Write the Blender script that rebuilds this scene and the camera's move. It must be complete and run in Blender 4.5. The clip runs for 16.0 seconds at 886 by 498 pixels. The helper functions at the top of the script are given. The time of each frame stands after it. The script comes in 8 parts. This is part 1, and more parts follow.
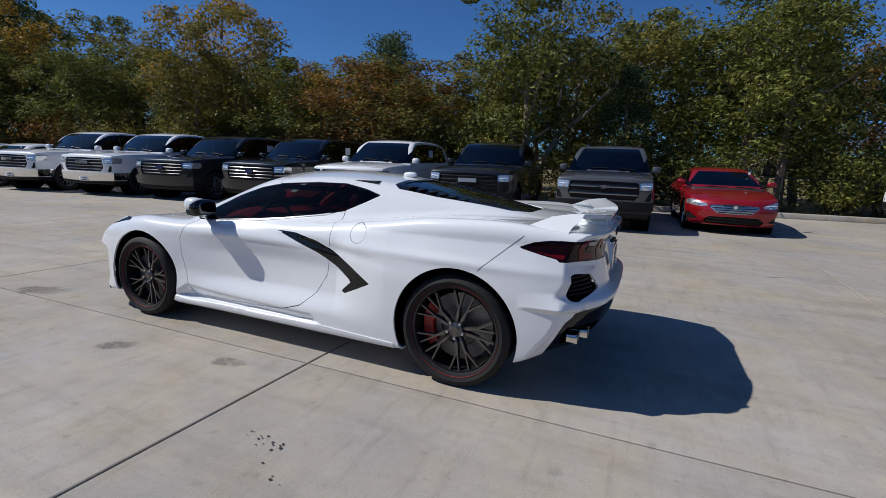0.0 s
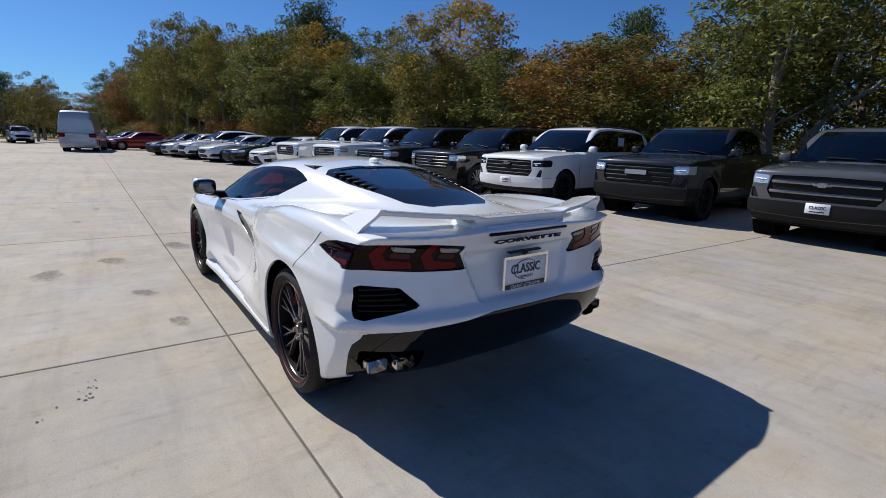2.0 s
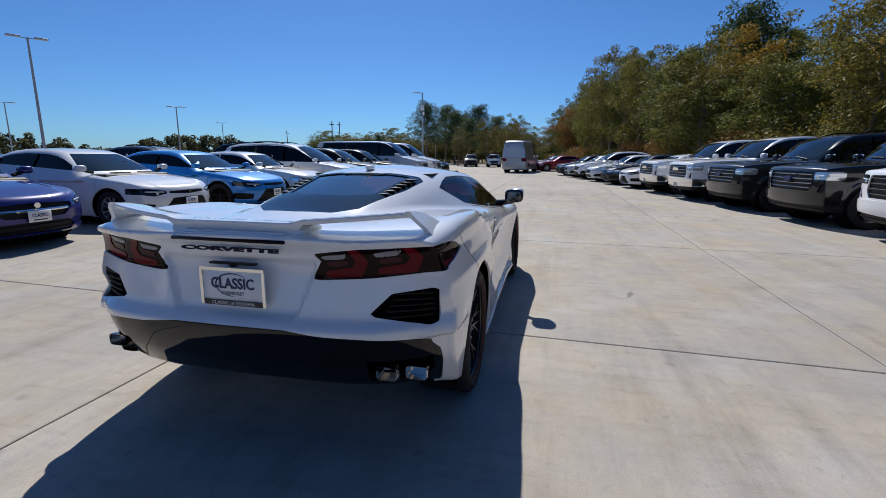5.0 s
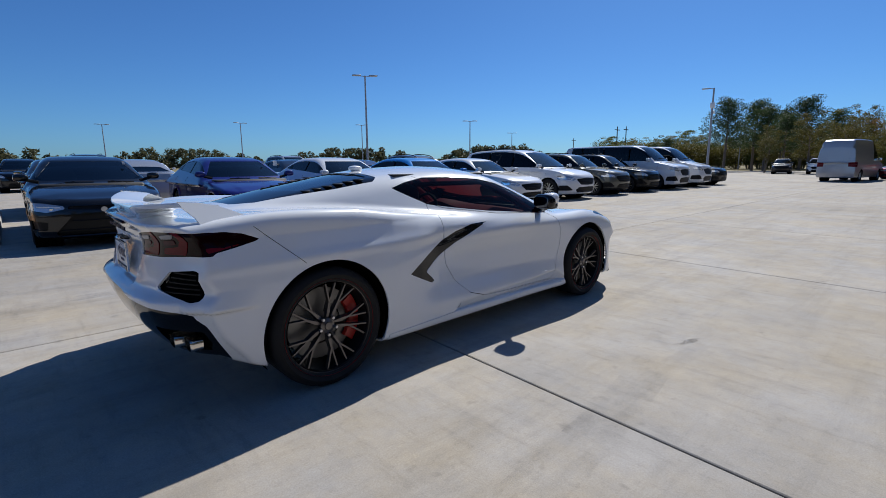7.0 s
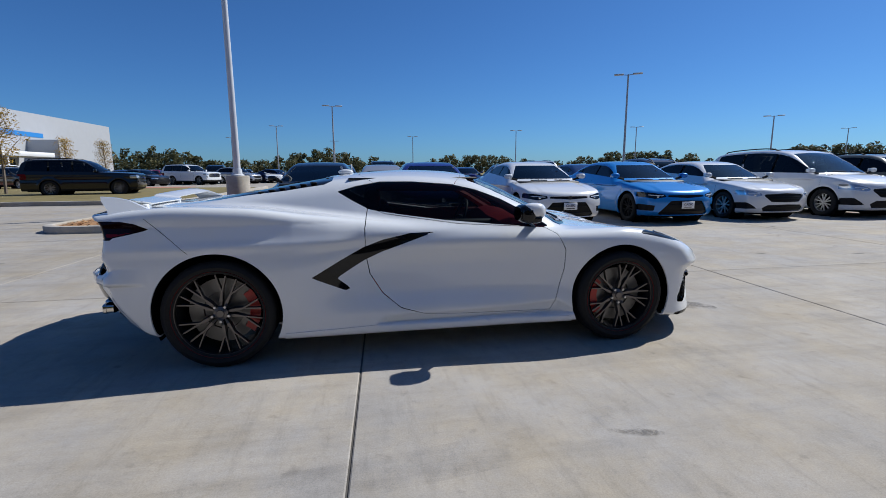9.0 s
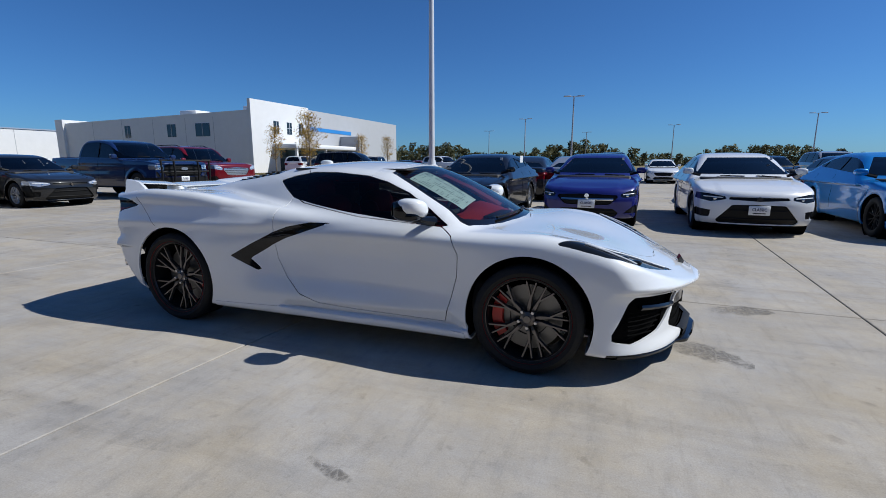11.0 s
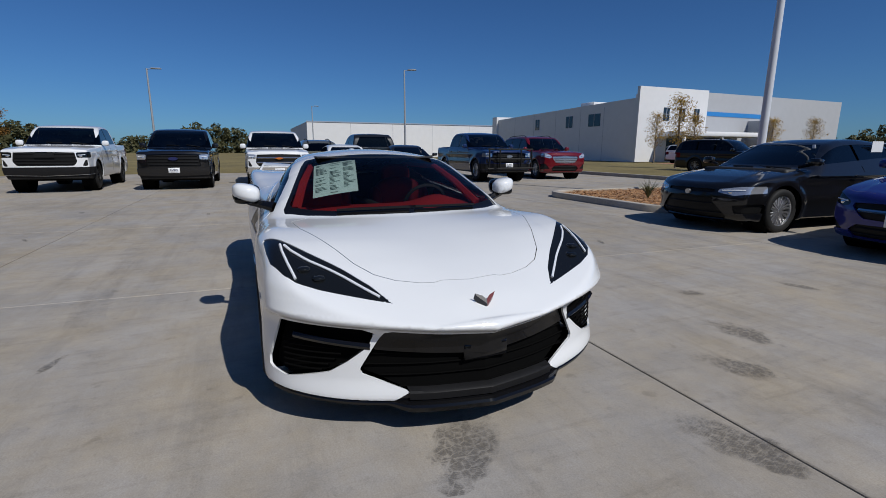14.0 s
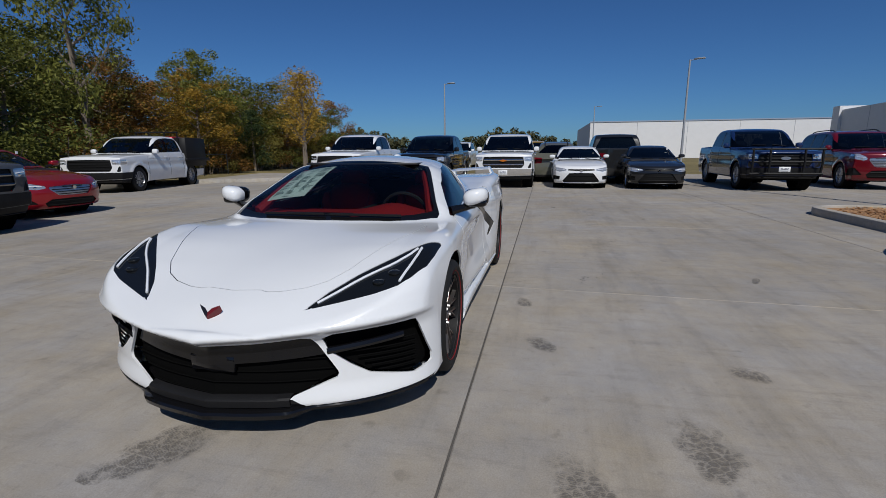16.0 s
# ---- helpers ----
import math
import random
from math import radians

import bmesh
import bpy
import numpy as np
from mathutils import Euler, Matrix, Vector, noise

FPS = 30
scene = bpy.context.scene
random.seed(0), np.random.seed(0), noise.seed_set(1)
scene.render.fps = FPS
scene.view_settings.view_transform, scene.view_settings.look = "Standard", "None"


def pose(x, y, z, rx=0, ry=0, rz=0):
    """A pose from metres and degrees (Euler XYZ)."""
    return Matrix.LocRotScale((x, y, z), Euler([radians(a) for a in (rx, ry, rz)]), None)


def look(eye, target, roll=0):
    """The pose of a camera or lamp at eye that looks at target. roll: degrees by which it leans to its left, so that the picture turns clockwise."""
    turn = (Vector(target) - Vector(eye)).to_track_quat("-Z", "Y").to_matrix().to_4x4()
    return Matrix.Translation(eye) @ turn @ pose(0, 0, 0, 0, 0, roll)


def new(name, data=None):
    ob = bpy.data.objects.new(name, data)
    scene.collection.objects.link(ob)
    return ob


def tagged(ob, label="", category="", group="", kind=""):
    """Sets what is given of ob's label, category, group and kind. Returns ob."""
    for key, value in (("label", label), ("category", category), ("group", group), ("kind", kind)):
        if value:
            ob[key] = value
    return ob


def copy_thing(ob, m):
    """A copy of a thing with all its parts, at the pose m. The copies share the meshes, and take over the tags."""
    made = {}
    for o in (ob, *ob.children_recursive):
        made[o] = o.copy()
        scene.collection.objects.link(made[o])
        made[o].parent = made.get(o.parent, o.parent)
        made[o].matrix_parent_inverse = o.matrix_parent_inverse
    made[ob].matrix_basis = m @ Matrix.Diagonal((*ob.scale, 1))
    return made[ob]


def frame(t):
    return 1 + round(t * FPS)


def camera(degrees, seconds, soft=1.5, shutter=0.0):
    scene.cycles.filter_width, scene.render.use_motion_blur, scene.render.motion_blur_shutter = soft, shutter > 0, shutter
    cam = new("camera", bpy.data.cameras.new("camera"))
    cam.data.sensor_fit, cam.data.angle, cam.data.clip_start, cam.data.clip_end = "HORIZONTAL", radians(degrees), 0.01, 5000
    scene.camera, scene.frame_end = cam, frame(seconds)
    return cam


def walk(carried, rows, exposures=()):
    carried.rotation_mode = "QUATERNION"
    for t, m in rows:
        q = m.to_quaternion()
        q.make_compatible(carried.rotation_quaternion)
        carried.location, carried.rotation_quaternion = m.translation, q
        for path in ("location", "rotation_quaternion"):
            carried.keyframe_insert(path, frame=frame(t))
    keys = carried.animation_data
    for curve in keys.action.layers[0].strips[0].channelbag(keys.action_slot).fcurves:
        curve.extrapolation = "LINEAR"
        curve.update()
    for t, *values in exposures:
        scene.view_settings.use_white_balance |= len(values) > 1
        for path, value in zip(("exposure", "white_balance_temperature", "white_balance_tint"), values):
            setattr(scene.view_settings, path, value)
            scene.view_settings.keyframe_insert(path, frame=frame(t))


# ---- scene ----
cam = camera(86.7, 16.0, 0.5)
PATH = [
    (0, (-2.32, 3.39, 1.336), (-1.554, 1.58, 0.969), 2.1),
    (0.5, (-2.741, 3.047, 1.326), (-1.771, 1.341, 0.937), 2.1),
    (1, (-3.13, 2.657, 1.345), (-1.961, 1.088, 0.932), 2.3),
    (1.5, (-3.471, 2.208, 1.356), (-2.103, 0.814, 0.925), 2.2),
    (2, (-3.749, 1.719, 1.368), (-2.192, 0.545, 0.926), 1.9),
    (2.5, (-3.95, 1.204, 1.346), (-2.226, 0.286, 0.916), 0.9),
    (3, (-4.036, 0.685, 1.341), (-2.192, 0.035, 0.919), 0.6),
    (3.5, (-4.064, 0.183, 1.32), (-2.144, -0.196, 0.907), 0.3),
    (4, (-4.045, -0.32, 1.317), (-2.09, -0.427, 0.91), 0.1),
    (4.5, (-3.984, -0.828, 1.302), (-2.031, -0.655, 0.907), 0.1),
    (5, (-3.853, -1.326, 1.303), (-1.944, -0.874, 0.917), 0.2),
    (7.5, (-2.112, -3.56, 1.247), (-1.01, -1.928, 0.895), -0.6),
    (8, (-1.556, -3.808, 1.248), (-0.707, -2.03, 0.903), -0.8),
    (8.5, (-1.014, -3.953, 1.237), (-0.422, -2.072, 0.906), -0.6),
    (11, (1.834, -3.502, 1.225), (1.133, -1.665, 0.862), 0.1),
    (11.5, (2.329, -3.217, 1.217), (1.409, -1.479, 0.854), 0.3),
    (12, (2.803, -2.855, 1.226), (1.666, -1.251, 0.861), 0.7),
    (12.5, (3.204, -2.43, 1.221), (1.861, -0.995, 0.849), 1.1),
    (13, (3.564, -1.973, 1.236), (2.036, -0.743, 0.847), 1.0),
    (13.5, (3.792, -1.473, 1.219), (2.11, -0.471, 0.812), 0.8),
    (14, (4.003, -0.935, 1.229), (2.193, -0.19, 0.817), 0.2),
    (14.5, (4.123, -0.363, 1.237), (2.223, 0.106, 0.827), -0.1),
    (15, (4.16, 0.233, 1.246), (2.211, 0.408, 0.835), -0.2),
    (15.5, (4.082, 0.821, 1.248), (2.127, 0.703, 0.839), -0.3),
    (16, (3.935, 1.412, 1.263), (2.019, 1.005, 0.857), -0.4),
]
EXPOSURES = [(0, -0.12, 6500, 9), (1.5, 0.16, 6600, 9), (3.5, 0.20, 6750, 10), (5, 0.12, 6600, 9), (8.5, 0.08, 6350, 8), (11, 0.06, 6250, 7), (12, -0.08, 6250, 7), (13, -0.24, 6300, 8), (14.5, -0.50, 6500, 9), (16, -0.54, 6500, 9)]
walk(cam, [(t, look(eye, target, roll)) for t, eye, target, roll in PATH], EXPOSURES)

# ---- sky, sun ----
SUN_WAY = Vector((0.66, 0.26, 0.735)).normalized()
world = bpy.data.worlds.new("sky")
scene.world = world
world.use_nodes = True
sky = world.node_tree.nodes.new("ShaderNodeTexSky")
sky.sky_type, sky.sun_disc = "NISHITA", False
sky.sun_elevation, sky.sun_rotation = radians(46), radians(69)
sky.altitude, sky.air_density, sky.dust_density, sky.ozone_density = 1200, 1.0, 0.9, 4.0
deep = world.node_tree.nodes.new("ShaderNodeVectorMath")
deep.operation, deep.inputs[1].default_value = "MULTIPLY", (0.45, 0.80, 1.22)
world.node_tree.links.new(sky.outputs[0], deep.inputs[0])
world.node_tree.links.new(deep.outputs["Vector"], world.node_tree.nodes["Background"].inputs[0])
world.node_tree.nodes["Background"].inputs[1].default_value = 0.070
sun = new("sun", bpy.data.lights.new("sun", "SUN"))
sun.data.energy, sun.data.angle, sun.data.color = 4.5, radians(0.53), (1.0, 0.97, 0.925)
sun.matrix_world = look(SUN_WAY * 50, (0, 0, 0))


# ---- materials ----
MATS = {}


def material(name, col=(0.5, 0.5, 0.5), rough=0.5, metal=0.0, grain=0.0, scale=20.0, bump=0.0, coat=0.0, spec=0.5, vary=0.0, detail=4.0):
    """A principled material with two scales of noise in its colour and roughness, and a fine bump."""
    if name in MATS:
        return MATS[name]
    m = bpy.data.materials.new(name)
    m.use_nodes = True
    nt = m.node_tree
    b = nt.nodes["Principled BSDF"]
    b.inputs["Base Color"].default_value = (*col, 1)
    b.inputs["Roughness"].default_value = rough
    b.inputs["Metallic"].default_value = metal
    b.inputs["Specular IOR Level"].default_value = spec
    if coat:
        b.inputs["Coat Weight"].default_value = coat
        b.inputs["Coat Roughness"].default_value = 0.03
    if grain or bump or vary:
        tc = nt.nodes.new("ShaderNodeTexCoord")
        n1 = nt.nodes.new("ShaderNodeTexNoise")
        n1.inputs["Scale"].default_value, n1.inputs["Detail"].default_value = scale, detail
        n2 = nt.nodes.new("ShaderNodeTexNoise")
        n2.inputs["Scale"].default_value, n2.inputs["Detail"].default_value = scale * 0.07, 3
        nt.links.new(tc.outputs["Object"], n1.inputs["Vector"])
        nt.links.new(tc.outputs["Object"], n2.inputs["Vector"])
        add = nt.nodes.new("ShaderNodeMath")
        add.operation = "ADD"
        nt.links.new(n1.outputs["Fac"], add.inputs[0])
        nt.links.new(n2.outputs["Fac"], add.inputs[1])
        last = add.outputs[0]
        if vary:
            oi = nt.nodes.new("ShaderNodeObjectInfo")
            mul = nt.nodes.new("ShaderNodeMath")
            mul.operation, mul.inputs[1].default_value = "MULTIPLY_ADD", vary
            nt.links.new(oi.outputs["Random"], mul.inputs[0])
            nt.links.new(last, mul.inputs[2])
            last = mul.outputs[0]
        mr = nt.nodes.new("ShaderNodeMapRange")
        mr.inputs["From Min"].default_value, mr.inputs["From Max"].default_value = 0.6, 1.4
        mr.inputs["To Min"].default_value, mr.inputs["To Max"].default_value = 1 - grain, 1 + grain
        nt.links.new(last, mr.inputs["Value"])
        hs = nt.nodes.new("ShaderNodeHueSaturation")
        hs.inputs["Color"].default_value = (*col, 1)
        nt.links.new(mr.outputs[0], hs.inputs["Value"])
        nt.links.new(hs.outputs[0], b.inputs["Base Color"])
        if bump:
            bp = nt.nodes.new("ShaderNodeBump")
            bp.inputs["Strength"].default_value, bp.inputs["Distance"].default_value = bump, 0.01
            nt.links.new(n1.outputs["Fac"], bp.inputs["Height"])
            nt.links.new(bp.outputs[0], b.inputs["Normal"])
    MATS[name] = m
    return m


def glass(name, tint, rough=0.0, gloss=1.27):
    """Thin tinted pane: clear for light, with a mirror sheen that grows to the edge."""
    if name in MATS:
        return MATS[name]
    m = bpy.data.materials.new(name)
    m.use_nodes = True
    nt = m.node_tree
    nt.nodes.remove(nt.nodes["Principled BSDF"])
    tr, gl, mx, fr = (nt.nodes.new(k) for k in ("ShaderNodeBsdfTransparent", "ShaderNodeBsdfGlossy", "ShaderNodeMixShader", "ShaderNodeFresnel"))
    tr.inputs[0].default_value = (*tint, 1)
    gl.inputs["Color"].default_value, gl.inputs["Roughness"].default_value = (1, 1, 1, 1), rough
    fr.inputs[0].default_value = gloss
    nt.links.new(fr.outputs[0], mx.inputs[0])
    nt.links.new(tr.outputs[0], mx.inputs[1])
    nt.links.new(gl.outputs[0], mx.inputs[2])
    nt.links.new(mx.outputs[0], nt.nodes["Material Output"].inputs[0])
    MATS[name] = m
    return m


def paint(name, col, metal=0.0, rough=0.32):
    return material(name, col, rough, metal * 0.2 if max(col) < 0.2 else metal, grain=0.03, scale=3.0, coat=1.0, spec=0.12 if max(col) < 0.2 else 0.3)


WHITE = paint("white_paint", (0.80, 0.815, 0.825), 0.0, 0.24)
BLACK_GLOSS = material("black_gloss", (0.006, 0.006, 0.007), 0.05, spec=0.4)
BLACK_TRIM = material("black_plastic", (0.013, 0.013, 0.014), 0.5, grain=0.15, scale=60, bump=0.05, spec=0.16)
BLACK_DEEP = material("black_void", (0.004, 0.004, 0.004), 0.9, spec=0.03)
MESH_BLACK = material("black_grille", (0.008, 0.008, 0.008), 0.5, spec=0.2)
RUBBER = material("tyre_rubber", (0.013, 0.013, 0.013), 0.7, grain=0.2, scale=30, bump=0.15, spec=0.3)
GRAPHITE = material("graphite_alloy", (0.15, 0.138, 0.133), 0.28, 0.8)
SILVER = material("silver_alloy", (0.55, 0.55, 0.56), 0.3, 0.9)
CHROME = material("chrome", (0.8, 0.8, 0.8), 0.08, 1.0)
STEEL = material("brake_steel", (0.20, 0.195, 0.19), 0.45, 0.9)
RED_CAL = material("red_caliper", (0.45, 0.02, 0.015), 0.35)
BADGE_RED = material("badge_red", (0.13, 0.008, 0.010), 0.3)
RED_LINE = material("rim_stripe_red", (0.22, 0.012, 0.012), 0.6)
RED_LEATHER = material("red_leather", (0.36, 0.018, 0.02), 0.5, grain=0.1, scale=40, bump=0.08)
DARK_LEATHER = material("dark_interior", (0.02, 0.02, 0.021), 0.6)
TAIL_RED = material("tail_lens_red", (0.125, 0.003, 0.008), 0.08, spec=0.15)
TAIL_DARK = material("tail_lens_smoked", (0.009, 0.001, 0.002), 0.05, spec=0.14)
LAMP_CLEAR = material("lamp_clear", (0.55, 0.57, 0.6), 0.1, 0.6, coat=1.0)
LAMP_DARK = material("lamp_dark", (0.008, 0.009, 0.010), 0.08, 0.0, spec=0.4)
LED_WHITE = material("led_strip", (0.8, 0.82, 0.85), 0.2)
EXHAUST = material("exhaust_steel", (0.66, 0.63, 0.59), 0.14, 1.0)
DARK_CHROME = material("dark_chrome", (0.28, 0.27, 0.26), 0.15, 1.0)
REVERSE_LENS = material("reverse_lens", (0.30, 0.29, 0.29), 0.15, spec=0.3)
SMOKED_PINK = material("indicator_lens", (0.060, 0.014, 0.018), 0.1, spec=0.15)
AMBER = material("amber_lens", (0.55, 0.16, 0.02), 0.15, coat=0.8)
PLATE_WHITE = material("plate_white", (0.78, 0.79, 0.8), 0.4)
BLUE_INK = material("blue_ink", (0.012, 0.016, 0.08), 0.4)
BLUE_BLACK = material("blue_black_letters", (0.008, 0.010, 0.035), 0.5, spec=0.15)
BLACK_INK = material("black_ink", (0.01, 0.01, 0.015), 0.4)
GLASS_DARK = glass("tinted_glass", (0.05, 0.055, 0.06), gloss=1.42)
GLASS_CLEAR = glass("windscreen_glass", (0.56, 0.60, 0.60))
# mirror metal darkened so its colour carries a dark reflection
MIRROR_DARKENED = material("dimmed_mirror", (0.10, 0.105, 0.11), 0.03, 1.0)
GLASS_ENGINE = glass("engine_glass", (0.11, 0.115, 0.12), gloss=3.4)
GLASS_SIDE = glass("side_glass", (0.15, 0.16, 0.165))
GLASS_SMOKE = glass("smoked_glass", (0.13, 0.135, 0.14), gloss=1.62)


# ---- building helpers ----
def part(name, data, mat, parent=None, label=""):
    """Links a bmesh, or (points, faces[, normals]), as one mesh object under its thing or part."""
    me = bpy.data.meshes.new(name)
    if isinstance(data, bmesh.types.BMesh):
        data.to_mesh(me)
        data.free()
        for p in me.polygons:
            p.use_smooth = True
        me.set_sharp_from_angle(angle=radians(50))
    else:
        v, f = data[0], data[1]
        me.from_pydata([tuple(p) for p in np.asarray(v).tolist()], [], [tuple(q) for q in (f.tolist() if isinstance(f, np.ndarray) else f)])
        me.update()
        me.polygons.foreach_set("use_smooth", [True] * len(me.polygons))
        if len(data) < 3 or data[2] is None:
            me.set_sharp_from_angle(angle=radians(38))
        else:
            me.normals_split_custom_set_from_vertices(np.asarray(data[2]).tolist())
    me.materials.append(mat)
    ob = new(name, me)
    ob.parent = parent
    if label:
        ob["label"] = label
    return ob


def thing(name, m=None, label="", category="", group="", kind=""):
    ob = new(name)
    if m is not None:
        ob.matrix_basis = m
    return tagged(ob, label, category, group, kind)


def box_bm(x0, x1, y0, y1, z0, z1, bevel=0.0, seg=2, bm=None):
    bm = bm or bmesh.new()
    r = bmesh.ops.create_cube(bm, size=1)
    for v in r["verts"]:
        v.co = ((x0 + x1) / 2 + v.co.x * (x1 - x0), (y0 + y1) / 2 + v.co.y * (y1 - y0), (z0 + z1) / 2 + v.co.z * (z1 - z0))
    if bevel:
        edges = list({e for v in r["verts"] for e in v.link_edges})
        bmesh.ops.bevel(bm, geom=edges, offset=bevel, segments=seg, profile=0.5, affect="EDGES")
    return bm


def lathe(profile, n=32, axis="y", centre=(0, 0, 0)):
    """Turns a profile of (radius, offset along the axis) into a ring of quads."""
    v, f = [], []
    for i in range(n):
        a = 2 * math.pi * i / n
        for r, o in profile:
            p = {"y": (r * math.cos(a), o, r * math.sin(a)), "z": (r * math.cos(a), r * math.sin(a), o), "x": (o, r * math.cos(a), r * math.sin(a))}[axis]
            v.append(tuple(c + q for c, q in zip(centre, p)))
    k = len(profile)
    for i in range(n):
        j = (i + 1) % n
        for q in range(k - 1):
            f.append((i * k + q, j * k + q, j * k + q + 1, i * k + q + 1))
    return v, f


def tube(points, radii, n=8):
    """A tapering tube along a line of points."""
    v, f = [], []
    pts = [Vector(p) for p in points]
    for i, p in enumerate(pts):
        d = (pts[min(i + 1, len(pts) - 1)] - pts[max(i - 1, 0)]).normalized()
        a = d.cross(Vector((0, 0, 1)) if abs(d.z) < 0.9 else Vector((1, 0, 0))).normalized()
        b = d.cross(a)
        for k in range(n):
            w = 2 * math.pi * k / n
            v.append(p + (a * math.cos(w) + b * math.sin(w)) * radii[i])
    for i in range(len(pts) - 1):
        for k in range(n):
            l = (k + 1) % n
            f.append((i * n + k, i * n + l, (i + 1) * n + l, (i + 1) * n + k))
    f.append(tuple(range(n - 1, -1, -1)))
    f.append(tuple(range((len(pts) - 1) * n, len(pts) * n)))
    return [tuple(p) for p in v], f


def joined(*meshes):
    v, f = [], []
    for a, b in meshes:
        o = len(v)
        v += [tuple(p) for p in a]
        f += [tuple(i + o for i in q) for q in b]
    return v, f


def mirrored(mesh):
    v, f = mesh[0], mesh[1]
    return [(x, -y, z) for x, y, z in v], [tuple(reversed(q)) for q in f]


def prism(poly, lo, hi, axis="y"):
    """A flat outline pulled from lo to hi along an axis."""
    n = len(poly)
    mk = {"y": lambda a, b, h: (a, h, b), "x": lambda a, b, h: (h, a, b), "z": lambda a, b, h: (a, b, h)}[axis]
    v = [mk(a, b, lo) for a, b in poly] + [mk(a, b, hi) for a, b in poly]
    f = [tuple(range(n)), tuple(range(2 * n - 1, n - 1, -1))] + [(i, i + n, (i + 1) % n + n, (i + 1) % n) for i in range(n)]
    return v, f


def blob(c, r, power=2.6, n=18, m=12):
    """A softly squared egg."""
    v, f = [], []
    sp = lambda t: math.copysign(abs(t) ** (2 / power), t)
    for i in range(m + 1):
        th = -math.pi / 2 + math.pi * i / m
        for k in range(n):
            ph = 2 * math.pi * k / n
            v.append((c[0] + r[0] * sp(math.cos(th)) * sp(math.cos(ph)), c[1] + r[1] * sp(math.cos(th)) * sp(math.sin(ph)), c[2] + r[2] * sp(math.sin(th))))
    for i in range(m):
        for k in range(n):
            f.append((i * n + k, i * n + (k + 1) % n, (i + 1) * n + (k + 1) % n, (i + 1) * n + k))
    return v, f


# ---- smooth car bodies: a soft solid, meshed, then cut into panels ----
def spline(*pts):
    """A smooth curve through (x, y) pairs, level past its ends."""
    x, y = np.array(pts, float).T
    d = np.diff(y) / np.diff(x)
    t = np.empty_like(y)
    t[1:-1] = np.where(d[:-1] * d[1:] > 0, 2 * d[:-1] * d[1:] / (d[:-1] + d[1:] + 1e-12), 0)
    t[0], t[-1] = d[0], d[-1]

    def fine(q):
        i = np.clip(np.searchsorted(x, q) - 1, 0, len(x) - 2)
        h = x[i + 1] - x[i]
        u = (q - x[i]) / h
        return (2 * u**3 - 3 * u**2 + 1) * y[i] + (u**3 - 2 * u**2 + u) * h * t[i] + (3 * u**2 - 2 * u**3) * y[i + 1] + (u**3 - u**2) * h * t[i + 1]

    gx = np.linspace(x[0], x[-1], 6001)
    gy = fine(gx)

    def at(q):
        return np.interp(q, gx, gy)

    return at


def sheet(xs, zs, rows):
    """A smooth table y(x, z)."""
    lines = [spline(*zip(zs, row)) for row in rows]
    xs = np.array(xs, float)

    def at(x, z):
        vals = np.stack([l(z) for l in lines], 0)
        q = np.clip(x, xs[0], xs[-1])
        i = np.clip(np.searchsorted(xs, q) - 1, 0, len(xs) - 2)
        u = (q - xs[i]) / (xs[i + 1] - xs[i])
        pick = lambda k: np.take_along_axis(vals, np.clip(k, 0, len(xs) - 1)[None], 0)[0]
        p0, p1, p2, p3 = pick(i - 1), pick(i), pick(i + 1), pick(i + 2)
        return 0.5 * (2 * p1 + (p2 - p0) * u + (2 * p0 - 5 * p1 + 4 * p2 - p3) * u**2 + (3 * p1 - p0 - 3 * p2 + p3) * u**3)

    return at


def smax(a, b, r):
    h = np.clip(0.5 + 0.5 * (a - b) / r, 0, 1)
    return b + (a - b) * h + r * h * (1 - h)


def smin(a, b, r):
    return -smax(-a, -b, r)


